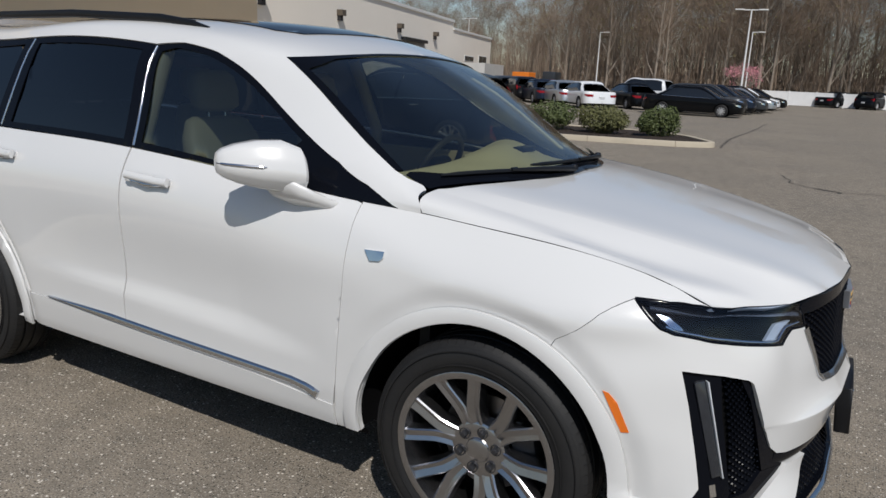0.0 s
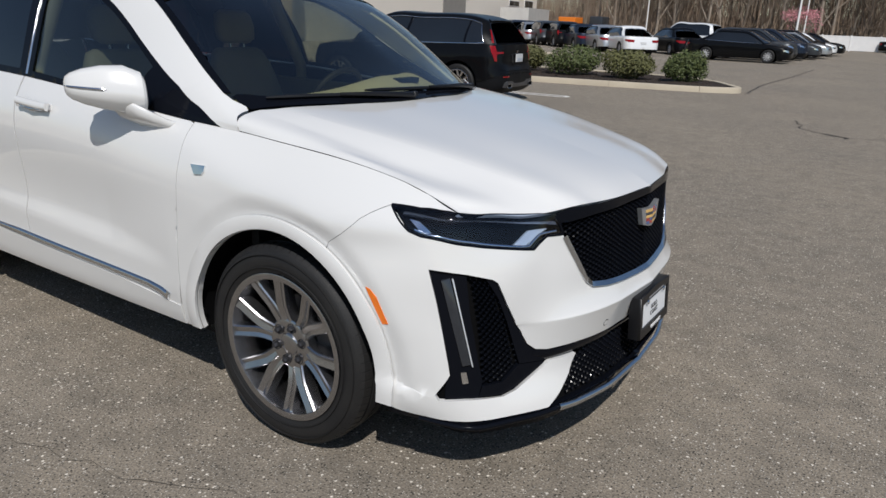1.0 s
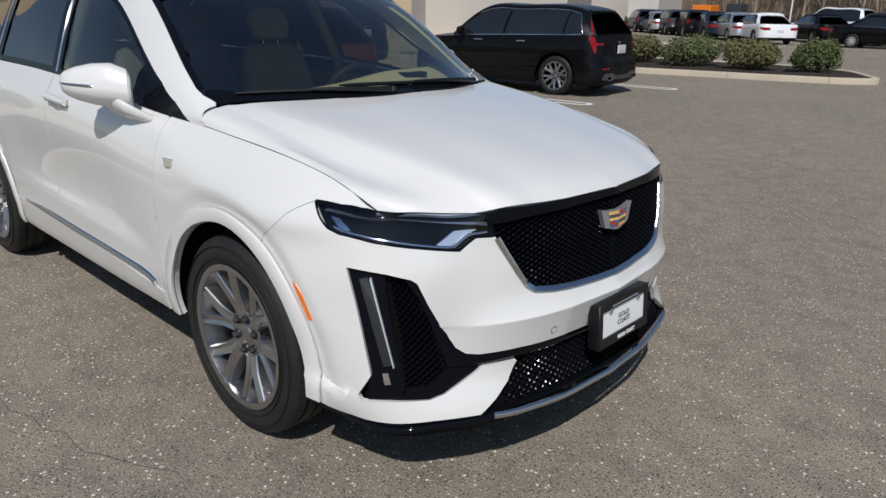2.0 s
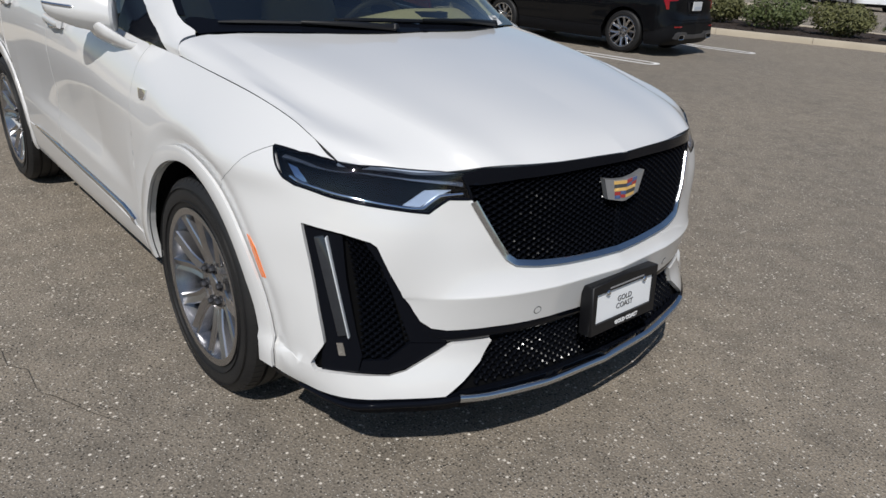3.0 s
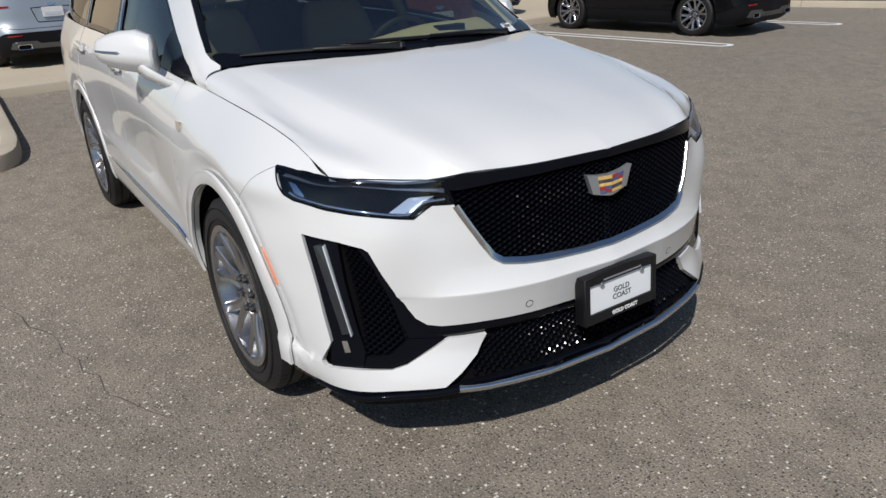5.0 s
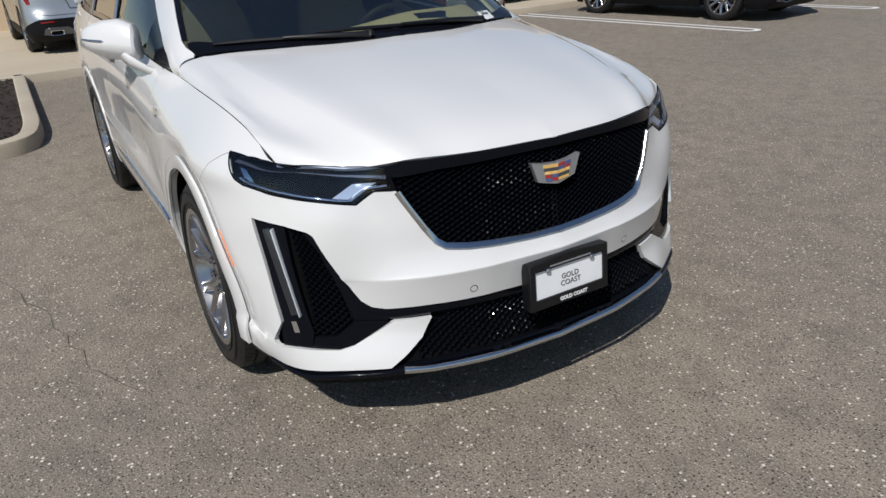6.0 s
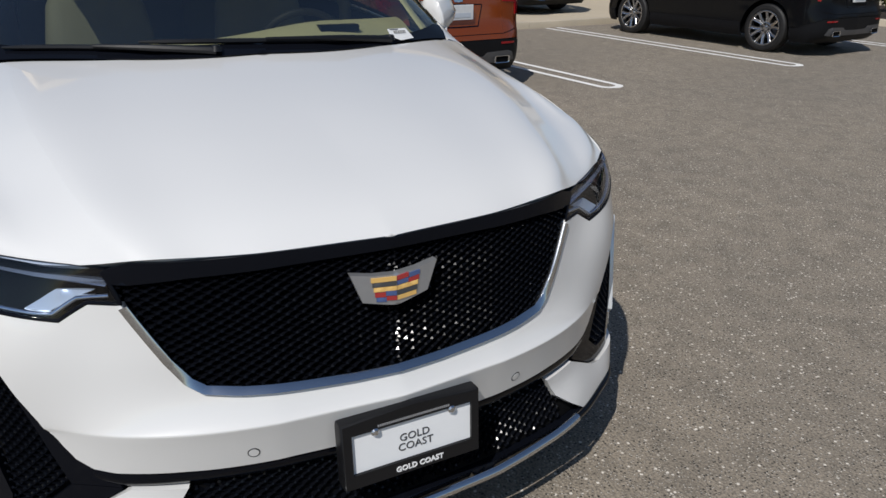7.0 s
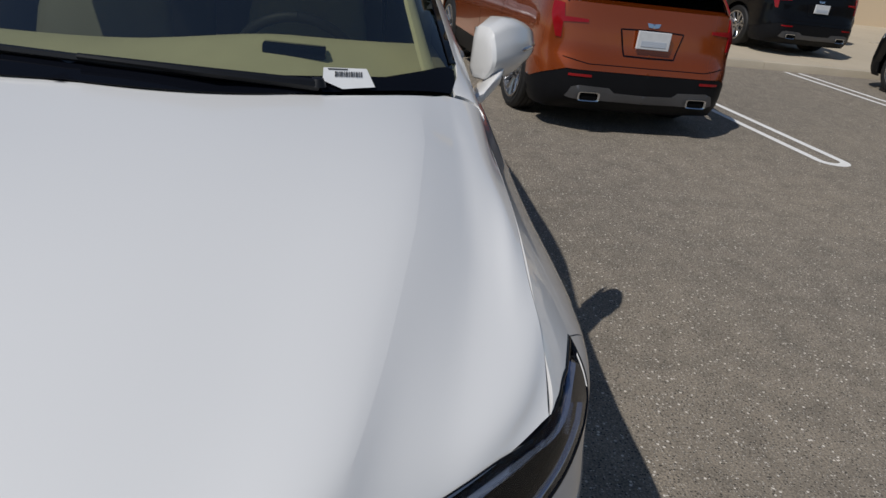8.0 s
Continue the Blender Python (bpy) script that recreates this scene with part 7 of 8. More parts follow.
def build_car(shape, body_paint, m, label, name="suv", near=True, group="", lamps_rear=True, name_cat="car"):
    c = thing(name, m, label, name_cat, group)
    sh = shape
    lo, tp = sh.low, sh.top
    wr = 0.36 if sh.suv else 0.325
    ar = wr + 0.065
    st, ed = (0.06, 0.03) if near else (0.16, 0.09)
    mid_r, mid_f = lo.nearest([(-9, 0, 0.5)])[0][0], lo.nearest([(9, 0, 0.5)])[0][0]
    s_rear, s_front = 0.0, lo.s[-1]

    def arc(cx, a0, a1, n=16):
        return [tuple(lo.nearest([(cx + ar * math.cos(radians(a0 + (a1 - a0) * i / n)), sh.h, wr + ar * math.sin(radians(a0 + (a1 - a0) * i / n)))])[0]) for i in range(n + 1)]
    zc = 0.30 if sh.suv else 0.22
    vl = lo.v[1] if sh.suv else lo.v[0] + 0.03
    a_r, a_f = arc(-sh.wb, 184, -4), arc(0, 184, -4)
    # painted body, from the tail round the side to the nose; the lower band is cladding
    v_clad = lo.v[2] if sh.suv else lo.v[1]
    v_tail = lo.v[3] - 0.015 if sh.suv else v_clad + 0.05
    body_line = [(s_rear, v_tail), (lo.s[np.argmin(np.abs(lo.s - s_rear)) + 2], v_tail), (lo.nearest([(-sh.wb - ar - 0.12, sh.h, 0.45)])[0][0], v_clad)] + a_r[1:-1] + [(a_r[-1][0] + 0.02, v_clad)] + [(a_f[0][0] - 0.02, v_clad)] + a_f[1:-1] + [(a_f[-1][0] + 0.03, v_clad), (s_front, v_clad), (s_front, lo.v[-1]), (s_rear, lo.v[-1])]
    body = panel("body", lo, body_line, body_paint, c, 0, uv=True, lip=0.02, step=st, edge=ed)
    clad_line = [(s_rear, lo.v[0]), (a_r[0][0] - 0.01, lo.v[0])] + [(a_r[0][0] - 0.005, v_clad - 0.01), (lo.nearest([(-sh.wb - ar - 0.12, sh.h, 0.45)])[0][0], v_clad - 0.004), (lo.s[np.argmin(np.abs(lo.s - s_rear)) + 2], v_tail - 0.004), (s_rear, v_tail - 0.004)]
    panel("rear_cladding", lo, clad_line, TRIM_DARK, c, 0, "dark lower bumper", uv=True, lip=0.02, step=st, edge=ed)
    for side in (-1, 1):
        panel("side_cladding", lo, [(a_r[-1][0] + 0.01, lo.v[0]), (a_f[0][0] - 0.01, lo.v[0]), (a_f[0][0] - 0.015, v_clad - 0.004), (a_r[-1][0] + 0.015, v_clad - 0.004)], TRIM_DARK, c, side, "dark sill", uv=True, lip=0.02, step=st, edge=ed)
    panel("front_cladding", lo, [(a_f[-1][0] + 0.01, lo.v[0]), (s_front, lo.v[0]), (s_front, v_clad - 0.004), (a_f[-1][0] + 0.02, v_clad - 0.004)], TRIM_DARK, c, 0, "dark lower bumper", uv=True, lip=0.02, step=st, edge=ed)
    # hood: from the top line to the middle, crowned
    top_f = lo.nearest([(-0.34, sh.h - 0.05, sh.belt_f)])[0][0]
    ss = np.linspace(top_f, s_front, 16)
    edge_pts = lo.point([(s, lo.v[-1]) for s in ss])
    hv, hf = [], []
    for i, p in enumerate(edge_pts):
        for j in range(9):
            t = j / 8
            hv.append((p[0] + (0.14 * (1 - t * t) if i < 3 else 0) * (1 - i / 3), p[1] * t, p[2] + 0.055 * (1 - t * t) * min(1, (len(edge_pts) - 1 - i) / 4)))
    for i in range(len(edge_pts) - 1):
        for j in range(8):
            hf.append((i * 9 + j, i * 9 + j + 1, i * 9 + j + 10, i * 9 + j + 9))
    weld(finish("hood", *mirrored(hv, [f[::-1] for f in hf], 0), body_paint, c))
    # rear deck shelf of a sedan, or the ledge under a hatch window
    s_c = lo.nearest([(-sh.wb - 0.20, sh.h - 0.05, sh.belt_r)])[0][0]
    ss = np.linspace(s_rear, s_c, 12)
    edge_pts = lo.point([(s, lo.v[-1]) for s in ss])
    dv = []
    fwd = -sh.wb - sh.rear + (0.30 if sh.suv else 0.95)
    for p in edge_pts:
        dv += [tuple(p), (max(p[0], fwd) + 0.02, p[1] * 0.96, p[2] + 0.02)]
    df = [(2 * i, 2 * i + 1, 2 * i + 3, 2 * i + 2) for i in range(len(edge_pts) - 1)]
    weld(finish("rear_deck", *mirrored(dv, df, 0), body_paint, c))
    # glass house: dark glass all round, painted roof and pillars over it
    panel("glasshouse", tp, [sh.u(0, 0), sh.u(6, 0), sh.u(6, 6), sh.u(0, 6)], CAR_GLASS, c, 0, "dark tinted windows", uv=True, off=-0.012, lip=0, step=st * 1.4, edge=ed * 1.5)
    panel("roof", tp, [sh.u(2.0, 6), sh.u(2.0, 4), sh.u(0.02, 3.9), sh.u(0.02, 2.9), sh.u(1.0, 2.3), sh.u(2, 2.05), sh.u(3, 2.0), sh.u(4, 2.0), sh.u(4.75, 1.9), sh.u(5.05, 0.02), sh.u(5.75, 0.02), sh.u(5.8, 3.2), sh.u(5.55, 4.2), sh.u(5.5, 6)], body_paint, c, 0, uv=True, lip=0.015,
          step=st, edge=ed)
    for side in (-1, 1):
        band("window_strip", tp, [sh.u(0.5, 0.06), sh.u(2, 0.05), sh.u(3, 0.05), sh.u(4.5, 0.06), sh.u(4.98, 0.12)], 0.016, CHROME, c, side, "thin chrome strip", off=0.0, thick=0.004, uv=True, edge=0.08)
        if near:
            band("window_strip", tp, [sh.u(1.6, 2.05), sh.u(3, 1.96), sh.u(4, 1.96), sh.u(4.72, 1.84), sh.u(4.98, 0.12)], 0.014, CHROME, c, side, "thin chrome strip", off=0.002, thick=0.004, uv=True, edge=0.06)
            band("pillar", tp, [sh.u(2.75, 0.05), sh.u(2.85, 1.98)], 0.06, BLACK_GLOSS, c, side, off=-0.008, thick=0.003, uv=True, edge=0.08)
            band("pillar", tp, [sh.u(3.95, 0.05), sh.u(4.0, 1.98)], 0.04, BLACK_GLOSS, c, side, off=-0.008, thick=0.003, uv=True, edge=0.08)
            for xs_ in (-sh.wb * 0.36, -sh.wb * 0.72):
                z = sh.belt_r - 0.13
                band("door_handle", lo, [(xs_ - 0.10, sh.h, z), (xs_ + 0.10, sh.h, z - 0.005)], 0.028, CHROME, c, side, "chrome door handle", off=0.02, thick=0.010)
            for xs_ in (-0.40, -sh.wb * 0.52, -sh.wb * 0.80):
                z0, z1 = 0.40, sh.belt_f
                band("door_seam", lo, [(xs_, sh.h, z1), (xs_ + 0.02, sh.h, 0.7), (xs_ + 0.01, sh.h, z0)], 0.006, BLACK_MATT, c, side, off=-0.0010, thick=0.0016)
            # door mirror
            secs = []
            for u, d, h in ((0, 0.03, 0.04), (0.1, 0.07, 0.075), (0.5, 0.08, 0.085), (0.9, 0.06, 0.06), (1, 0.02, 0.03)):
                secs.append([(-0.62 + p, (sh.h - 0.02 + 0.20 * u) * side, sh.belt_f + 0.10 + q) for p, q in superell(14, d * 0.7, h)])
            mir = part("door_mirror", loft(secs), body_paint, c, sharp=70)
            bm = bmesh.new()
            box(bm, (-0.66, (sh.h - 0.10) * side - 0.02, sh.belt_f + 0.01), (-0.56, (sh.h - 0.02) * side + 0.04, sh.belt_f + 0.06), 0.01)
            part("mirror_foot", bm, BLACK_SATIN, mir)
        # tail lamp
        R = -sh.wb - sh.rear
        if sh.suv:
            tl = panel("tail_lamp", lo, [(R + 0.17, sh.h * 0.885, 1.09), (R + 0.29, sh.h * 0.955, 1.09), (R + 0.25, sh.h * 0.945, 0.96), (R + 0.18, sh.h * 0.91, 0.80), (R + 0.14, sh.h * 0.87, 0.80), (R + 0.15, sh.h * 0.87, 0.93), (R + 0.10, sh.h * 0.64, 0.945), (R + 0.11, sh.h * 0.64, 0.970), (R + 0.15, sh.h * 0.86, 0.975)],
                       TAIL_RED, c, side, "red tail lamp", off=0.008, lip=0.012, step=0.04, edge=0.03)
            if near:
                tl2 = panel("tail_lamp", tp, [sh.u(5.62, 0.15), sh.u(5.66, 0.9), sh.u(5.70, 1.5), sh.u(5.82, 1.5), sh.u(5.82, 0.9), sh.u(5.80, 0.15)], TAIL_RED, c, side, "red upper tail lamp", uv=True, off=0.006, lip=0.01, step=0.04, edge=0.03)
                panel("rear_reflector", lo, [(R, sh.h * 0.56, 0.530), (R, sh.h * 0.80, 0.530), (R, sh.h * 0.80, 0.508), (R, sh.h * 0.56, 0.508)], TAIL_RED, c, side, "narrow red reflector", off=0.004, lip=0.006, step=0.05, edge=0.04)
        else:
            panel("tail_lamp", lo, [(R + 0.02, sh.h * 0.52, 0.82), (R + 0.10, sh.h * 0.85, 0.83), (R + 0.34, sh.h * 0.97, 0.84), (R + 0.30, sh.h * 0.97, 0.76), (R + 0.12, sh.h * 0.86, 0.69), (R + 0.02, sh.h * 0.55, 0.71)], TAIL_RED, c, side, "red tail lamp", off=0.008, lip=0.012, step=0.08, edge=0.05)
        F = sh.front
        panel("headlamp", lo, [(F - 0.06, sh.h * 0.55, sh.nose_z - 0.10), (F - 0.16, sh.h * 0.80, sh.nose_z - 0.085), (F - 0.40, sh.h * 0.95, sh.nose_z - 0.05), (F - 0.34, sh.h * 0.93, sh.nose_z - 0.13), (F - 0.14, sh.h * 0.80, sh.nose_z - 0.19), (F - 0.06, sh.h * 0.58, sh.nose_z - 0.18)], BRIGHT, c, side,
              "clear headlamp", off=0.006, lip=0.012, step=0.08, edge=0.05)
        # exhaust
        if near and sh.suv:
            y = sh.h * 0.56 * side
            secs = [[(R - 0.012 + dx, y + p * k_, 0.345 + q * k_) for p, q in superell(18, 0.105, 0.040, 0.35)] for dx, k_ in ((0.0, 0.98), (-0.004, 1.0), (0.0, 0.82), (0.06, 0.78))]
            part("exhaust_tip", loft(secs, False), CHROME, c, "rectangular chrome exhaust tip", sharp=40)
            bm = bmesh.new()
            box(bm, (R + 0.002, y - 0.084, 0.315), (R + 0.03, y + 0.084, 0.375), 0.01)
            part("exhaust_bore", bm, BLACK_MATT, c)
    R = -sh.wb - sh.rear
    if near and sh.suv:
        panel("diffuser", lo, [(R, 0, 0.30), (R, sh.h * 0.72, 0.30), (R, sh.h * 0.80, 0.31), (R, sh.h * 0.74, 0.415), (R, sh.h * 0.66, 0.435), (R, sh.h * 0.36, 0.425), (R, sh.h * 0.30, 0.385), (R, 0, 0.38)], mat("grey_diffuser", (0.10, 0.10, 0.105), 0.4, 0.5, vary=0.2, scale=9), c, 0, "grey lower diffuser", off=0.006, lip=0.012, step=0.05, edge=0.03)
        panel("plate_recess", lo, [(R + 0.08, 0, 0.93), (R + 0.08, 0.30, 0.92), (R + 0.07, 0.24, 0.70), (R + 0.07, 0, 0.70)], body_paint, c, 0, off=0.006, lip=0.01, step=0.06, edge=0.04)
        # the recess is not sunk; this black line stands for its shading
        band("recess_edge", lo, [(R + 0.08, 0.0, 0.93), (R + 0.08, 0.30, 0.92), (R + 0.07, 0.24, 0.70), (R + 0.07, 0.0, 0.695)], 0.014, BLACK_GLOSS, c, 0, "black line standing in for the shade of the plate recess", off=0.004, thick=0.004)
        bm = bmesh.new()
        box(bm, (R + 0.035, -0.155, 0.775), (R + 0.058, 0.155, 0.925), 0.004)
        pl = part("number_plate", bm, BLANK, c, "white plate with plain bars", smooth=False)
        bm = bmesh.new()
        box(bm, (R + 0.031, -0.12, 0.80), (R + 0.034, 0.12, 0.845))
        part("plate_bar", bm, mat("pale_blue_ink", (0.45, 0.49, 0.55), 0.5), pl, smooth=False)
        panel("tailgate_crest", lo, [(R + 0.09, 0, 0.985), (R + 0.09, 0.065, 0.99), (R + 0.09, 0.05, 0.955), (R + 0.09, 0, 0.948)], BRIGHT, c, 0, "small chrome shield", off=0.008, lip=0.008, step=0.04, edge=0.02)
        panel("rear_spoiler", tp, [sh.u(5.35, 6), sh.u(5.35, 4.2), sh.u(5.75, 4.0), sh.u(5.85, 6)], body_paint, c, 0, uv=True, off=0.02, lip=0.02, step=0.08, edge=0.05)
        band("tailgate_seam", lo, [(R, 0, 0.625), (R, sh.h * 0.60, 0.63), (R + 0.10, sh.h * 0.84, 0.66)], 0.008, BLACK_MATT, c, 0, off=-0.001, thick=0.0025)
    elif not sh.suv or not near:
        bm = bmesh.new()
        box(bm, (R + 0.0, -0.155, 0.60), (R + 0.06, 0.155, 0.72))
        part("number_plate", bm, BLANK, c, "white plate", smooth=False)
    # dark inside and underside
    bm = bmesh.new()
    box(bm, (-sh.wb - sh.rear + 0.22, -sh.h + 0.16, 0.22), (sh.front - 0.22, sh.h - 0.16, sh.hood_z - 0.14), 0.05)
    part("underbody", bm, BLACK_MATT, c)
    for x in (0, -sh.wb):
        for side in (-1, 1):
            if near:
                add_wheel(c, x, sh.h - 0.125, side, wr / 0.3825)
            else:
                plain_wheel(c, x, sh.h - 0.12, side, wr)
    return c


SUV_SHAPE = CarShape(2.78, 1.88, 1.63, 0.93, 0.88)
BIG_SHAPE = CarShape(2.95, 1.98, 1.86, 1.05, 0.95)
SEDAN = CarShape(2.98, 1.88, 1.50, 1.16, 1.02, suv=False)

ORANGE = paint("burnt_orange_paint", (0.33, 0.060, 0.007), 0.6, 0.26)
BLACK_PAINT = paint("black_paint", (0.004, 0.0042, 0.005))
SILVER = paint("silver_paint", (0.42, 0.44, 0.46), 0.7)
GREY = paint("dark_grey_paint", (0.05, 0.055, 0.062), 0.4)
NAVY = paint("dark_blue_paint", (0.014, 0.02, 0.035), 0.2)
WHITE = paint("white_paint", (0.72, 0.73, 0.74))
RED = paint("dark_red_paint", (0.10, 0.006, 0.008), 0.2)


def nose_in(a, b, turn_=0.0):
    """A car in the stall row, nose to the apron; a: its front axle."""
    p = lot(a, b)
    return pose(p.x, p.y, 0, 0, 0, 180 + 5.5 + turn_)


orange = build_car(SUV_SHAPE, ORANGE, nose_in(-7.97, 3.62), "burnt orange compact SUV parked nose in to the kerb", near=True)
black = build_car(SUV_SHAPE, BLACK_PAINT, nose_in(-7.62, 10.62), "shiny black compact SUV with chrome wheels in a stall", near=True)


def on_apron(ob):
    ob.location.z = 0.118
    return ob


p = lot(-14.65, 1.15)
on_apron(build_car(SUV_SHAPE, SILVER, pose(p.x, p.y, 0, 0, 0, 183), "pale silver SUV parked on the concrete apron", near=True))
on_apron(build_car(BIG_SHAPE, BLACK_PAINT, pose(-14.9, 8.5, 0, 0, 0, 188), "large black SUV parked on the concrete apron", near=True))
p = lot(-16.4, 12.2)
on_apron(build_car(SUV_SHAPE, GREY, pose(p.x, p.y, 0, 0, 0, 192), "dark grey SUV parked on the concrete apron", near=False))
p = lot(-16.8, -2.1)
on_apron(build_car(SUV_SHAPE, BLACK_PAINT, pose(p.x, p.y, 0, 0, 0, 180), "black SUV parked on the concrete apron", near=False))
build_car(BIG_SHAPE, WHITE, pose(-13.3, 46.8, 0, 0, 0, 170), "tall white SUV parked across the lot", "suv", near=False, group="parked cars")
sedan_black = build_car(SEDAN, BLACK_PAINT, pose(-4.95, 37.2, 0, 0, 0, 1), "long black sedan parked across the lot", "sedan", near=False, group="parked cars")
suv_far = build_car(SUV_SHAPE, GREY, pose(-5.05, 40.1, 0, 0, 0, 1), "dark grey SUV parked across the lot", "suv", near=False, group="parked cars")


def recolour(ob, old, material, label):
    """Paint a copied car anew, with meshes of its own where the paint shows."""
    ob["label"] = label
    for o in ob.children_recursive:
        if o.type == "MESH" and o.data.materials and o.data.materials[0] == old:
            o.data = o.data.copy()
            o.data.materials[0] = material
    return ob


for i, (kind, col, lab) in enumerate((("u", NAVY, "dark blue SUV"), ("s", GREY, "dark grey sedan"), ("s", SILVER, "silver sedan"), ("u", BLACK_PAINT, "black SUV"), ("s", WHITE, "white sedan"), ("s", BLACK_PAINT, "black sedan"))):
    src, old = (suv_far, GREY) if kind == "u" else (sedan_black, BLACK_PAINT)
    m = pose(-4.9 + 0.25 * (i % 3), 43.0 + 2.75 * i, 0, 0, 0, 1)
    c = copy_thing(src, m)
    if col != old:
        recolour(c, old, col, lab + " parked across the lot")
for i, (kind, col, lab) in enumerate((("s", WHITE, "white sedan"), ("s", SILVER, "silver sedan"), ("s", NAVY, "dark blue sedan"), ("u", BLACK_PAINT, "black SUV"), ("u", GREY, "dark grey SUV"), ("s", SILVER, "silver sedan"), ("u", NAVY, "dark blue SUV"))):
    src, old = (suv_far, GREY) if kind == "u" else (sedan_black, BLACK_PAINT)
    m = pose(-13.9 - 2.2 * i, 39.4 + 1.9 * i, 0, 0, 0, 131)
    c = copy_thing(src, m)
    if col != old:
        recolour(c, old, col, lab + " parked behind the island")
for i, (x, y, kind, col, lab, rz) in enumerate(((-12.2, 43.0, "s", BLACK_PAINT, "black sedan", 131), (-23.5, 56.0, "s", RED, "dark red sedan", 150), (-30.0, 56.0, "u", BLACK_PAINT, "black SUV", 150), (-34.0, 62.0, "u", GREY, "dark grey SUV", 150),
                                               (0.6, 78.0, "s", BLACK_PAINT, "black sedan", 55), (3.2, 77.5, "u", BLACK_PAINT, "black SUV", 65), (-38.5, 58.0, "u", RED, "dark red SUV", 150))):
    src, old = (suv_far, GREY) if kind == "u" else (sedan_black, BLACK_PAINT)
    c = copy_thing(src, pose(x, y, 0, 0, 0, rz))
    if col != old:
        recolour(c, old, col, lab + " far across the car park")
bm = bmesh.new()
tr = thing("truck", pose(-30.5, 70.0, 0, 0, 0, 0), "orange works truck body far across the lot", "truck")
box(bm, (-0.95, -1.0, 1.55), (0.95, 1.0, 2.15), 0.05)
part("truck_box", bm, mat("orange_truck_paint", (0.75, 0.20, 0.02), 0.5, vary=0.2, scale=2), tr, smooth=False)
bm = bmesh.new()
box(bm, (-2.6, -0.95, 0.45), (3.9, 0.95, 1.0), 0.05)
box(bm, (-1.1, -0.9, 0.98), (1.1, 0.9, 1.56), 0.03)
part("chassis", bm, BLACK_SATIN, tr, smooth=False)
bm = bmesh.new()
box(bm, (2.45, -0.95, 0.9), (3.9, 0.95, 2.3), 0.15)
part("cab", bm, GREY, tr)
for x in (-1.6, 3.0):
    for side in (-1, 1):
        plain_wheel(tr, x, 0.9, side, 0.45)

# ---- shrubs and trees ----
LEAF = mat("shrub_leaf", (0.105, 0.125, 0.040), 0.6, vary=0.6, scale=9, dark=(0.03, 0.05, 0.012), fine=0.4, fine_scale=60)
LEAF_OLIVE = mat("olive_leaf", (0.125, 0.125, 0.045), 0.6, vary=0.6, scale=9, dark=(0.045, 0.05, 0.015))
BARK = mat("grey_bark", (0.30, 0.25, 0.20), 0.9, vary=0.6, scale=3, dark=(0.16, 0.13, 0.105), bump=0.5, bump_scale=20)
TWIG = mat("brown_twig", (0.27, 0.20, 0.145), 0.9, vary=0.5, scale=0.6, dark=(0.17, 0.125, 0.09))
BUD = mat("spring_bud", (0.20, 0.19, 0.06), 0.8, vary=0.5, scale=0.5, dark=(0.14, 0.10, 0.05))
PINK = mat("pink_blossom", (0.62, 0.27, 0.30), 0.7, vary=0.4, scale=3, dark=(0.45, 0.16, 0.2))


def leaf_cloud(rnd, blobs, count, size, flat=0.5):
    """Small folded leaves over and inside a few lobes."""
    vs, fs = [], []
    weights = [b[3] * b[4] * b[5] for b in blobs]
    for _ in range(count):
        cx, cy, cz, rx, ry, rz = rnd.choices(blobs, weights)[0]
        d = Vector((rnd.gauss(0, 1), rnd.gauss(0, 1), rnd.gauss(0, 1))).normalized()
        r = rnd.random() ** 0.22
        r *= 1 + 0.13 * noise.noise(Vector((d.x * 2 + cx, d.y * 2 + cy, d.z * 2)))
        p = Vector((cx + d.x * rx * r, cy + d.y * ry * r, max(cz + d.z * rz * r, 0.02)))
        s = size * rnd.uniform(0.6, 1.3)
        t = (d + Vector((rnd.gauss(0, flat), rnd.gauss(0, flat), rnd.gauss(0, flat) + 0.3))).normalized()
        a = t.orthogonal().normalized()
        a.rotate(Matrix.Rotation(rnd.random() * 6.28, 3, t))
        b = t.cross(a)
        k = len(vs)
        vs += [tuple(p - a * s), tuple(p + b * s * 0.45 - t * s * 0.12), tuple(p + a * s), tuple(p - b * s * 0.45 - t * s * 0.12)]
        fs += [(k, k + 1, k + 2), (k, k + 2, k + 3)]
    return vs, fs


def build_shrub(x, y, w, h, seed, leaf=LEAF):
    rnd = random.Random(seed)
    s = thing("shrub", pose(x, y, 0.09), "rounded evergreen shrub in the mulch bed", "shrub", "island shrubs")
    blobs = [(0, 0, h * 0.5, w * 0.42, w * 0.38, h * 0.48)]
    for k in range(6):
        a = rnd.random() * 6.28
        blobs.append((math.cos(a) * w * 0.25, math.sin(a) * w * 0.22, h * rnd.uniform(0.35, 0.70), w * 0.24, w * 0.24, h * rnd.uniform(0.25, 0.34)))
    v, f = leaf_cloud(rnd, blobs, 4200, 0.045)
    cr = finish("foliage", v, f, leaf, s, smooth=False)
    cr["kind"] = "stuff"
    bm = bmesh.new()
    for k in range(7):
        a = rnd.random() * 6.28
        e = Vector((math.cos(a) * w * 0.28, math.sin(a) * w * 0.28, h * rnd.uniform(0.5, 0.75)))
        tube(bm, [(0.03 * math.cos(a), 0.03 * math.sin(a), -0.02), e * 0.5 + Vector((0, 0, 0.05)), e], [0.022, 0.014, 0.006], 5)
    part("stem", bm, BARK, s)


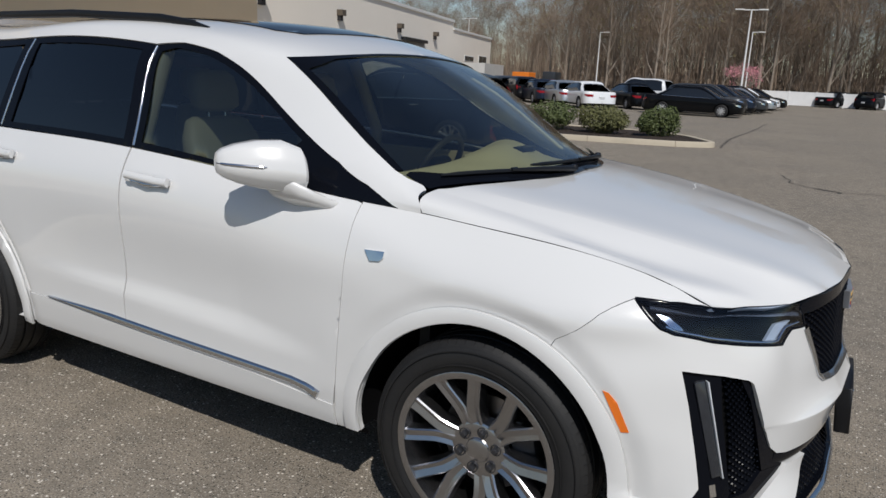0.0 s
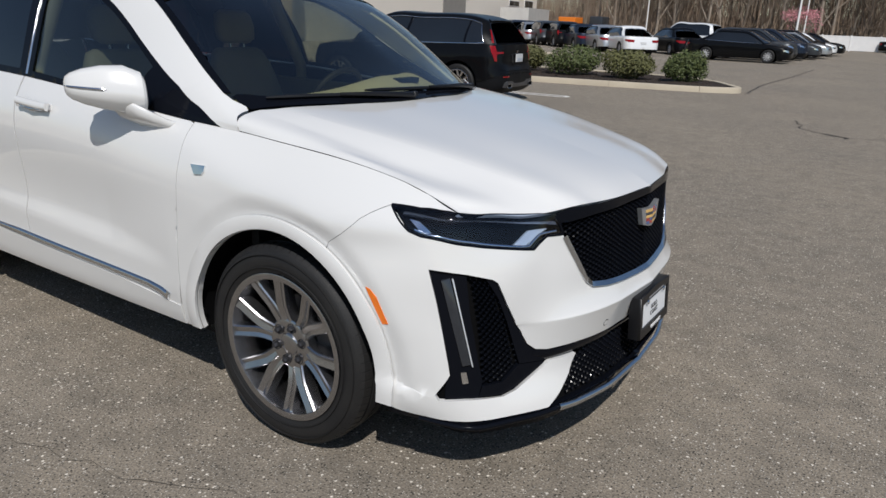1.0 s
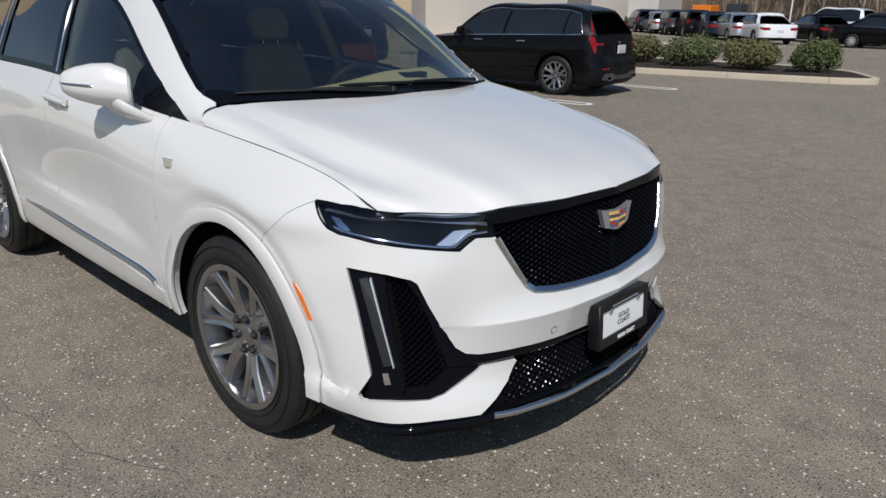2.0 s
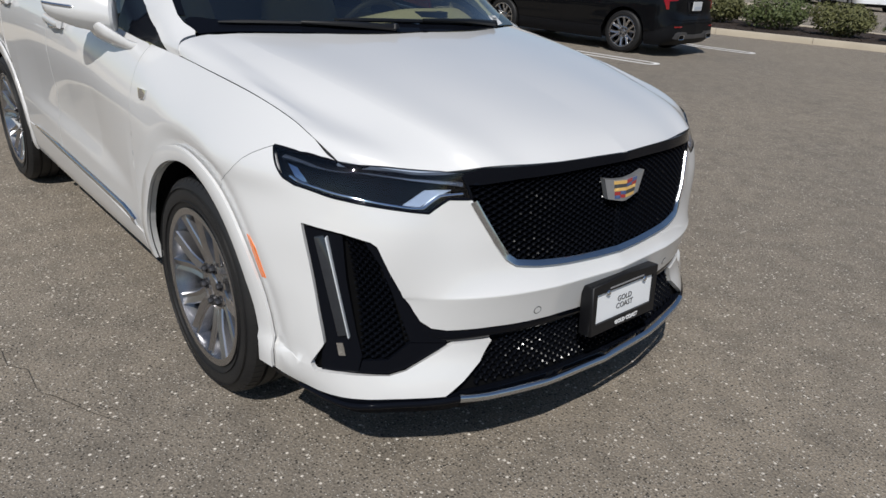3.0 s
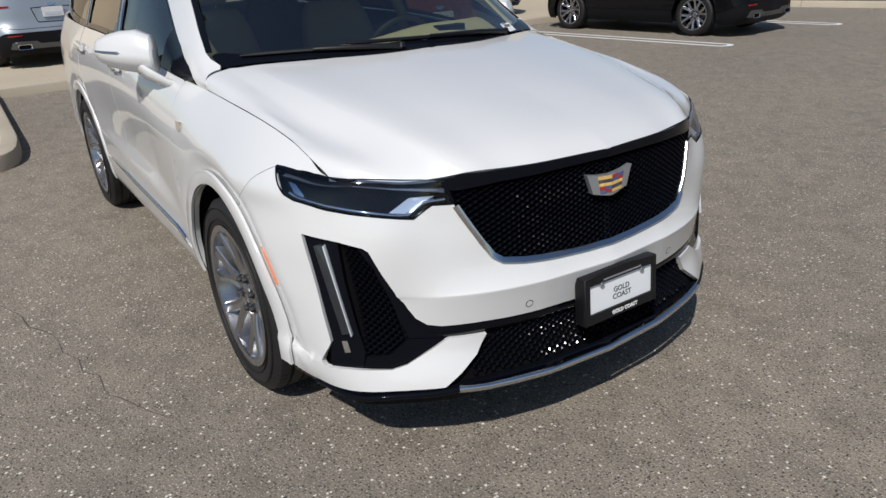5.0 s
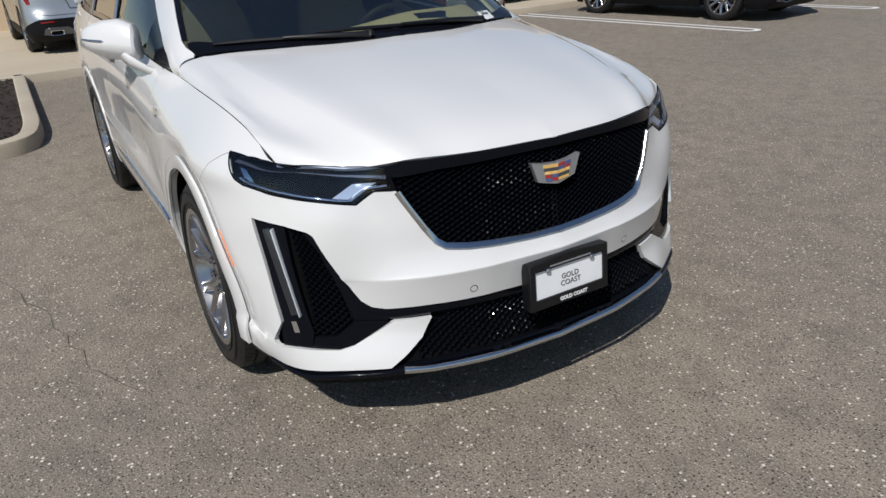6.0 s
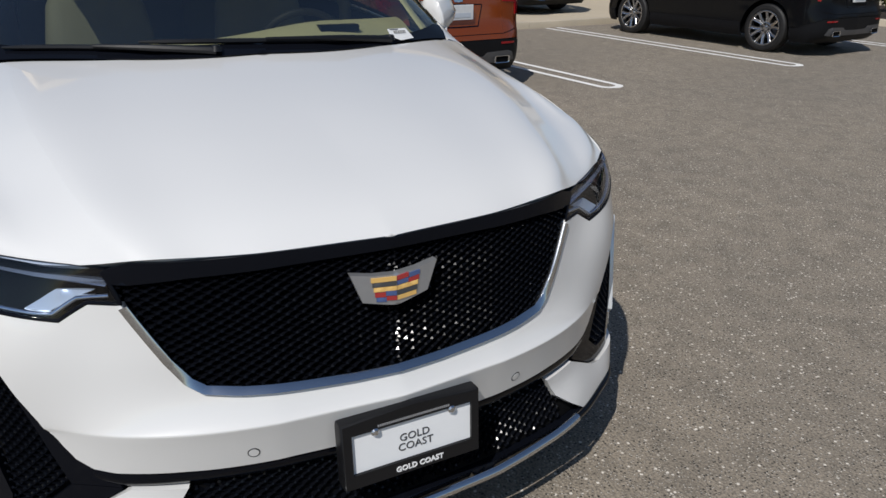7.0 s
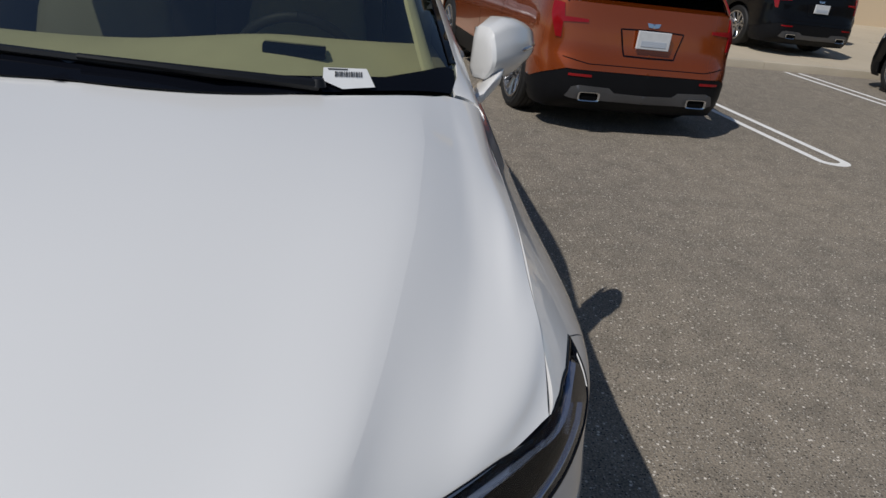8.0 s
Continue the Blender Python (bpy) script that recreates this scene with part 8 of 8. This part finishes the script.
for i, (x, y, w, h) in enumerate(((-8.6, 17.5, 1.6, 0.84), (-6.85, 17.3, 1.95, 0.90), (-5.30, 17.45, 1.70, 0.84), (-3.75, 17.6, 1.30, 0.88), (-10.4, 17.1, 1.6, 0.95), (-12.2, 16.7, 1.6, 1.0))):
    build_shrub(x, y, w, h, 20 + i, LEAF if i % 2 else LEAF_OLIVE)


def grow(rnd, bm, p, d, length, r, depth, tips, spread=0.55):
    """A limb that bends, tapers and forks; tips collect the ends for the twigs."""
    pts, rs = [p], [r]
    n = 3
    for k in range(n):
        d = (d + Vector((rnd.gauss(0, 0.12), rnd.gauss(0, 0.12), rnd.gauss(0.03, 0.08)))).normalized()
        p = p + d * length / n
        pts.append(p)
        rs.append(r * (1 - 0.45 * (k + 1) / n))
    tube(bm, pts, rs, 5 if depth > 1 else 4, cap=False)
    if depth == 0:
        tips.append((p, d))
        return
    for _ in range(rnd.choice((2, 3, 3))):
        q = pts[rnd.choice((1, 2, 3))] if depth > 1 else pts[-1]
        e = (d + Vector((rnd.gauss(0, spread), rnd.gauss(0, spread), rnd.gauss(0.15, 0.25)))).normalized()
        grow(rnd, bm, q, e, length * rnd.uniform(0.55, 0.75), rs[-1] * 0.75, depth - 1, tips, spread)


def twigs(rnd, tips, per, length, w):
    """Fine bare twigs round the ends of limbs: slim three-sided slivers."""
    vs, fs = [], []
    for p, d in tips:
        for _ in range(per):
            e = (d + Vector((rnd.gauss(0, 0.7), rnd.gauss(0, 0.7), rnd.gauss(0.15, 0.45)))).normalized()
            s = p + Vector((rnd.gauss(0, 0.5), rnd.gauss(0, 0.5), rnd.gauss(0, 0.5)))
            q = s + e * length * rnd.uniform(0.5, 1.2)
            a = e.orthogonal().normalized() * w
            a.rotate(Matrix.Rotation(rnd.random() * 6.28, 3, e))
            b = e.cross(a)
            k = len(vs)
            vs += [tuple(s + a), tuple(s - a * 0.5 + b * 0.8), tuple(s - a * 0.5 - b * 0.8), tuple(q)]
            fs += [(k, k + 1, k + 3), (k + 1, k + 2, k + 3), (k + 2, k, k + 3)]
    return vs, fs


def build_tree(seed, h, bud=0):
    rnd = random.Random(seed)
    t = thing("tree", pose(0, 0, 0), "tall bare deciduous tree in early spring", "tree", "woodland trees")
    bm = bmesh.new()
    tips = []
    lean = Vector((rnd.gauss(0, 0.05), rnd.gauss(0, 0.05), 1)).normalized()
    pts, rs = [Vector((0, 0, -0.2))], [0.17]
    for k in range(6):
        pts.append(pts[-1] + lean * h * 0.13 + Vector((rnd.gauss(0, 0.12), rnd.gauss(0, 0.12), 0)))
        rs.append(0.17 * (1 - 0.125 * (k + 1)))
    tube(bm, pts, rs, 7)
    for k in range(12):
        i = rnd.choice((1, 2, 2, 3, 3, 4, 4, 5, 5, 6))
        a = rnd.random() * 6.28
        d = Vector((math.cos(a) * 0.7, math.sin(a) * 0.7, rnd.uniform(0.6, 1.3))).normalized()
        grow(rnd, bm, pts[i], d, h * rnd.uniform(0.16, 0.26), rs[i] * 0.5, 2, tips)
    part("trunk", bm, BARK, t, "grey trunk and limbs")
    v, f = twigs(rnd, tips, 20, 1.7, 0.013)
    tw = finish("crown", v, f, TWIG, t, "haze of fine bare twigs", smooth=False)
    tw["kind"] = "stuff"
    if bud:
        vs, fs = [], []
        for p, d in tips:
            for _ in range(bud):
                c = p + Vector((rnd.gauss(0, 0.8), rnd.gauss(0, 0.8), rnd.gauss(0.2, 0.7)))
                s = rnd.uniform(0.05, 0.12)
                a = Vector((rnd.gauss(0, 1), rnd.gauss(0, 1), rnd.gauss(0, 1))).normalized() * s
                b = a.orthogonal().normalized() * s * 0.7
                k = len(vs)
                vs += [tuple(c - a), tuple(c + b), tuple(c + a), tuple(c - b)]
                fs.append((k, k + 1, k + 2, k + 3))
        bd = finish("foliage", vs, fs, BUD, t, "yellow-green buds", smooth=False)
        bd["kind"] = "stuff"
    return t


protos = [build_tree(101 + i, (15.5, 17.5, 14.0, 18.5, 16.0)[i], (0, 5, 0, 9, 3)[i]) for i in range(5)]
rnd = random.Random(9)
spots = []
for k in range(62):
    spots.append((-30 + 1.55 * k + rnd.uniform(-0.8, 0.8), 80 + rnd.uniform(0, 5) + 0.02 * k))
for k in range(56):
    spots.append((-34 + 1.9 * k + rnd.uniform(-1, 1), 88 + rnd.uniform(0, 7)))
for k in range(44):
    spots.append((-70 + 2.0 * k + rnd.uniform(-1, 1), 118 + rnd.uniform(0, 14) - 0.1 * k))
for k in range(40):
    spots.append((-100 + 2.4 * k + rnd.uniform(-1, 1), 138 + rnd.uniform(0, 16) - 0.25 * k))
for k, (x, y) in enumerate(spots):
    m = pose(x, y, 0, 0, 0, rnd.uniform(0, 360)) @ Matrix.Scale(rnd.uniform(0.85, 1.15), 4)
    if k < 5:
        protos[k].matrix_basis = m
    else:
        c = copy_thing(rnd.choice(protos), m)
        c.matrix_basis = m

# undergrowth and leaf litter at the foot of the woods
rnd = random.Random(4)
vs, fs = [], []
for _ in range(26000):
    x = rnd.uniform(-75, 75)
    y = (79 if x > -32 else 112) + abs(rnd.gauss(0, 1)) * 9
    z = abs(rnd.gauss(0, 1)) * 1.3
    s = rnd.uniform(0.25, 0.8)
    e = Vector((rnd.gauss(0, 0.4), rnd.gauss(0, 0.4), 1)).normalized() * s
    a = e.orthogonal().normalized() * 0.022
    a.rotate(Matrix.Rotation(rnd.random() * 6.28, 3, e.normalized()))
    k = len(vs)
    p = Vector((x, y, z))
    vs += [tuple(p - a), tuple(p + a), tuple(p + e)]
    fs.append((k, k + 1, k + 2))
for _ in range(15000):
    x = rnd.uniform(-110, 75)
    y = (81 if x > -32 else 114) + rnd.random() * 30
    s = rnd.uniform(2.5, 9.0)
    e = Vector((rnd.gauss(0, 0.10), rnd.gauss(0, 0.10), 1)).normalized() * s
    p = Vector((x, y, rnd.uniform(0, 3.5)))
    a = e.orthogonal().normalized() * rnd.uniform(0.018, 0.05)
    a.rotate(Matrix.Rotation(rnd.random() * 6.28, 3, e.normalized()))
    k = len(vs)
    vs += [tuple(p - a), tuple(p + a), tuple(p + e)]
    fs.append((k, k + 1, k + 2))
    for _ in range(4):
        q = p + e * rnd.uniform(0.3, 0.95)
        d = Vector((rnd.gauss(0, 0.8), rnd.gauss(0, 0.8), 0.8)).normalized() * rnd.uniform(0.5, 1.6)
        b = d.orthogonal().normalized() * 0.014
        k = len(vs)
        vs += [tuple(q - b), tuple(q + b), tuple(q + d)]
        fs.append((k, k + 1, k + 2))
ug = finish("undergrowth", vs, fs, TWIG, None, smooth=False)
tagged(ug, "brown brush at the foot of the woods", "undergrowth", kind="stuff")
LITTER = mat("leaf_litter", (0.16, 0.115, 0.075), 0.95, vary=0.7, scale=0.4, dark=(0.09, 0.07, 0.045), fine=0.5, fine_scale=4, bump=0.6, bump_scale=3)
vs, fs = [], []
NX, NY = 60, 14
for j in range(NY + 1):
    for i in range(NX + 1):
        x = -160 + 320 * i / NX
        y0 = 78.0 if x > -31 else 78 + min(34, (-31 - x) * 3.0)
        y = y0 + 90 * (j / NY) ** 1.5
        z = 0.02 + 4.5 * (j / NY) ** 1.2 + (0.5 * noise.noise(Vector((x * 0.1, y * 0.1, 0))) if j else 0)
        vs.append((x, y, z if j else -0.1))
for j in range(NY):
    for i in range(NX):
        k = j * (NX + 1) + i
        fs.append((k, k + 1, k + NX + 2, k + NX + 1))
bank = finish("wood_floor", vs, fs, LITTER, None)
tagged(bank, "brown leaf litter on a rising bank under the trees", "ground", kind="structure")

# blossom tree by the far lamp posts
bt = thing("blossom_tree", pose(-8.2, 70.5, 0), "small flowering tree with pink blossom", "tree")
rnd = random.Random(31)
bm = bmesh.new()
tips = []
tube(bm, [(0, 0, -0.1), (0.05, 0, 0.9), (0, 0.05, 1.5)], [0.10, 0.08, 0.06], 7)
for k in range(7):
    a = k * 0.9
    grow(rnd, bm, Vector((0, 0.03, 1.3)), Vector((math.cos(a), math.sin(a), 1.0)).normalized(), 1.2, 0.05, 2, tips)
part("trunk", bm, BARK, bt)
vs, fs = [], []
for p, d in tips:
    v, f = leaf_cloud(rnd, [(p.x, p.y, p.z, 0.45, 0.45, 0.4)], 26, 0.07, 1.5)
    k = len(vs)
    vs += v
    fs += [tuple(i + k for i in q) for q in f]
bl = finish("blossom", vs, fs, PINK, bt, "pink blossom", smooth=False)
bl["kind"] = "stuff"
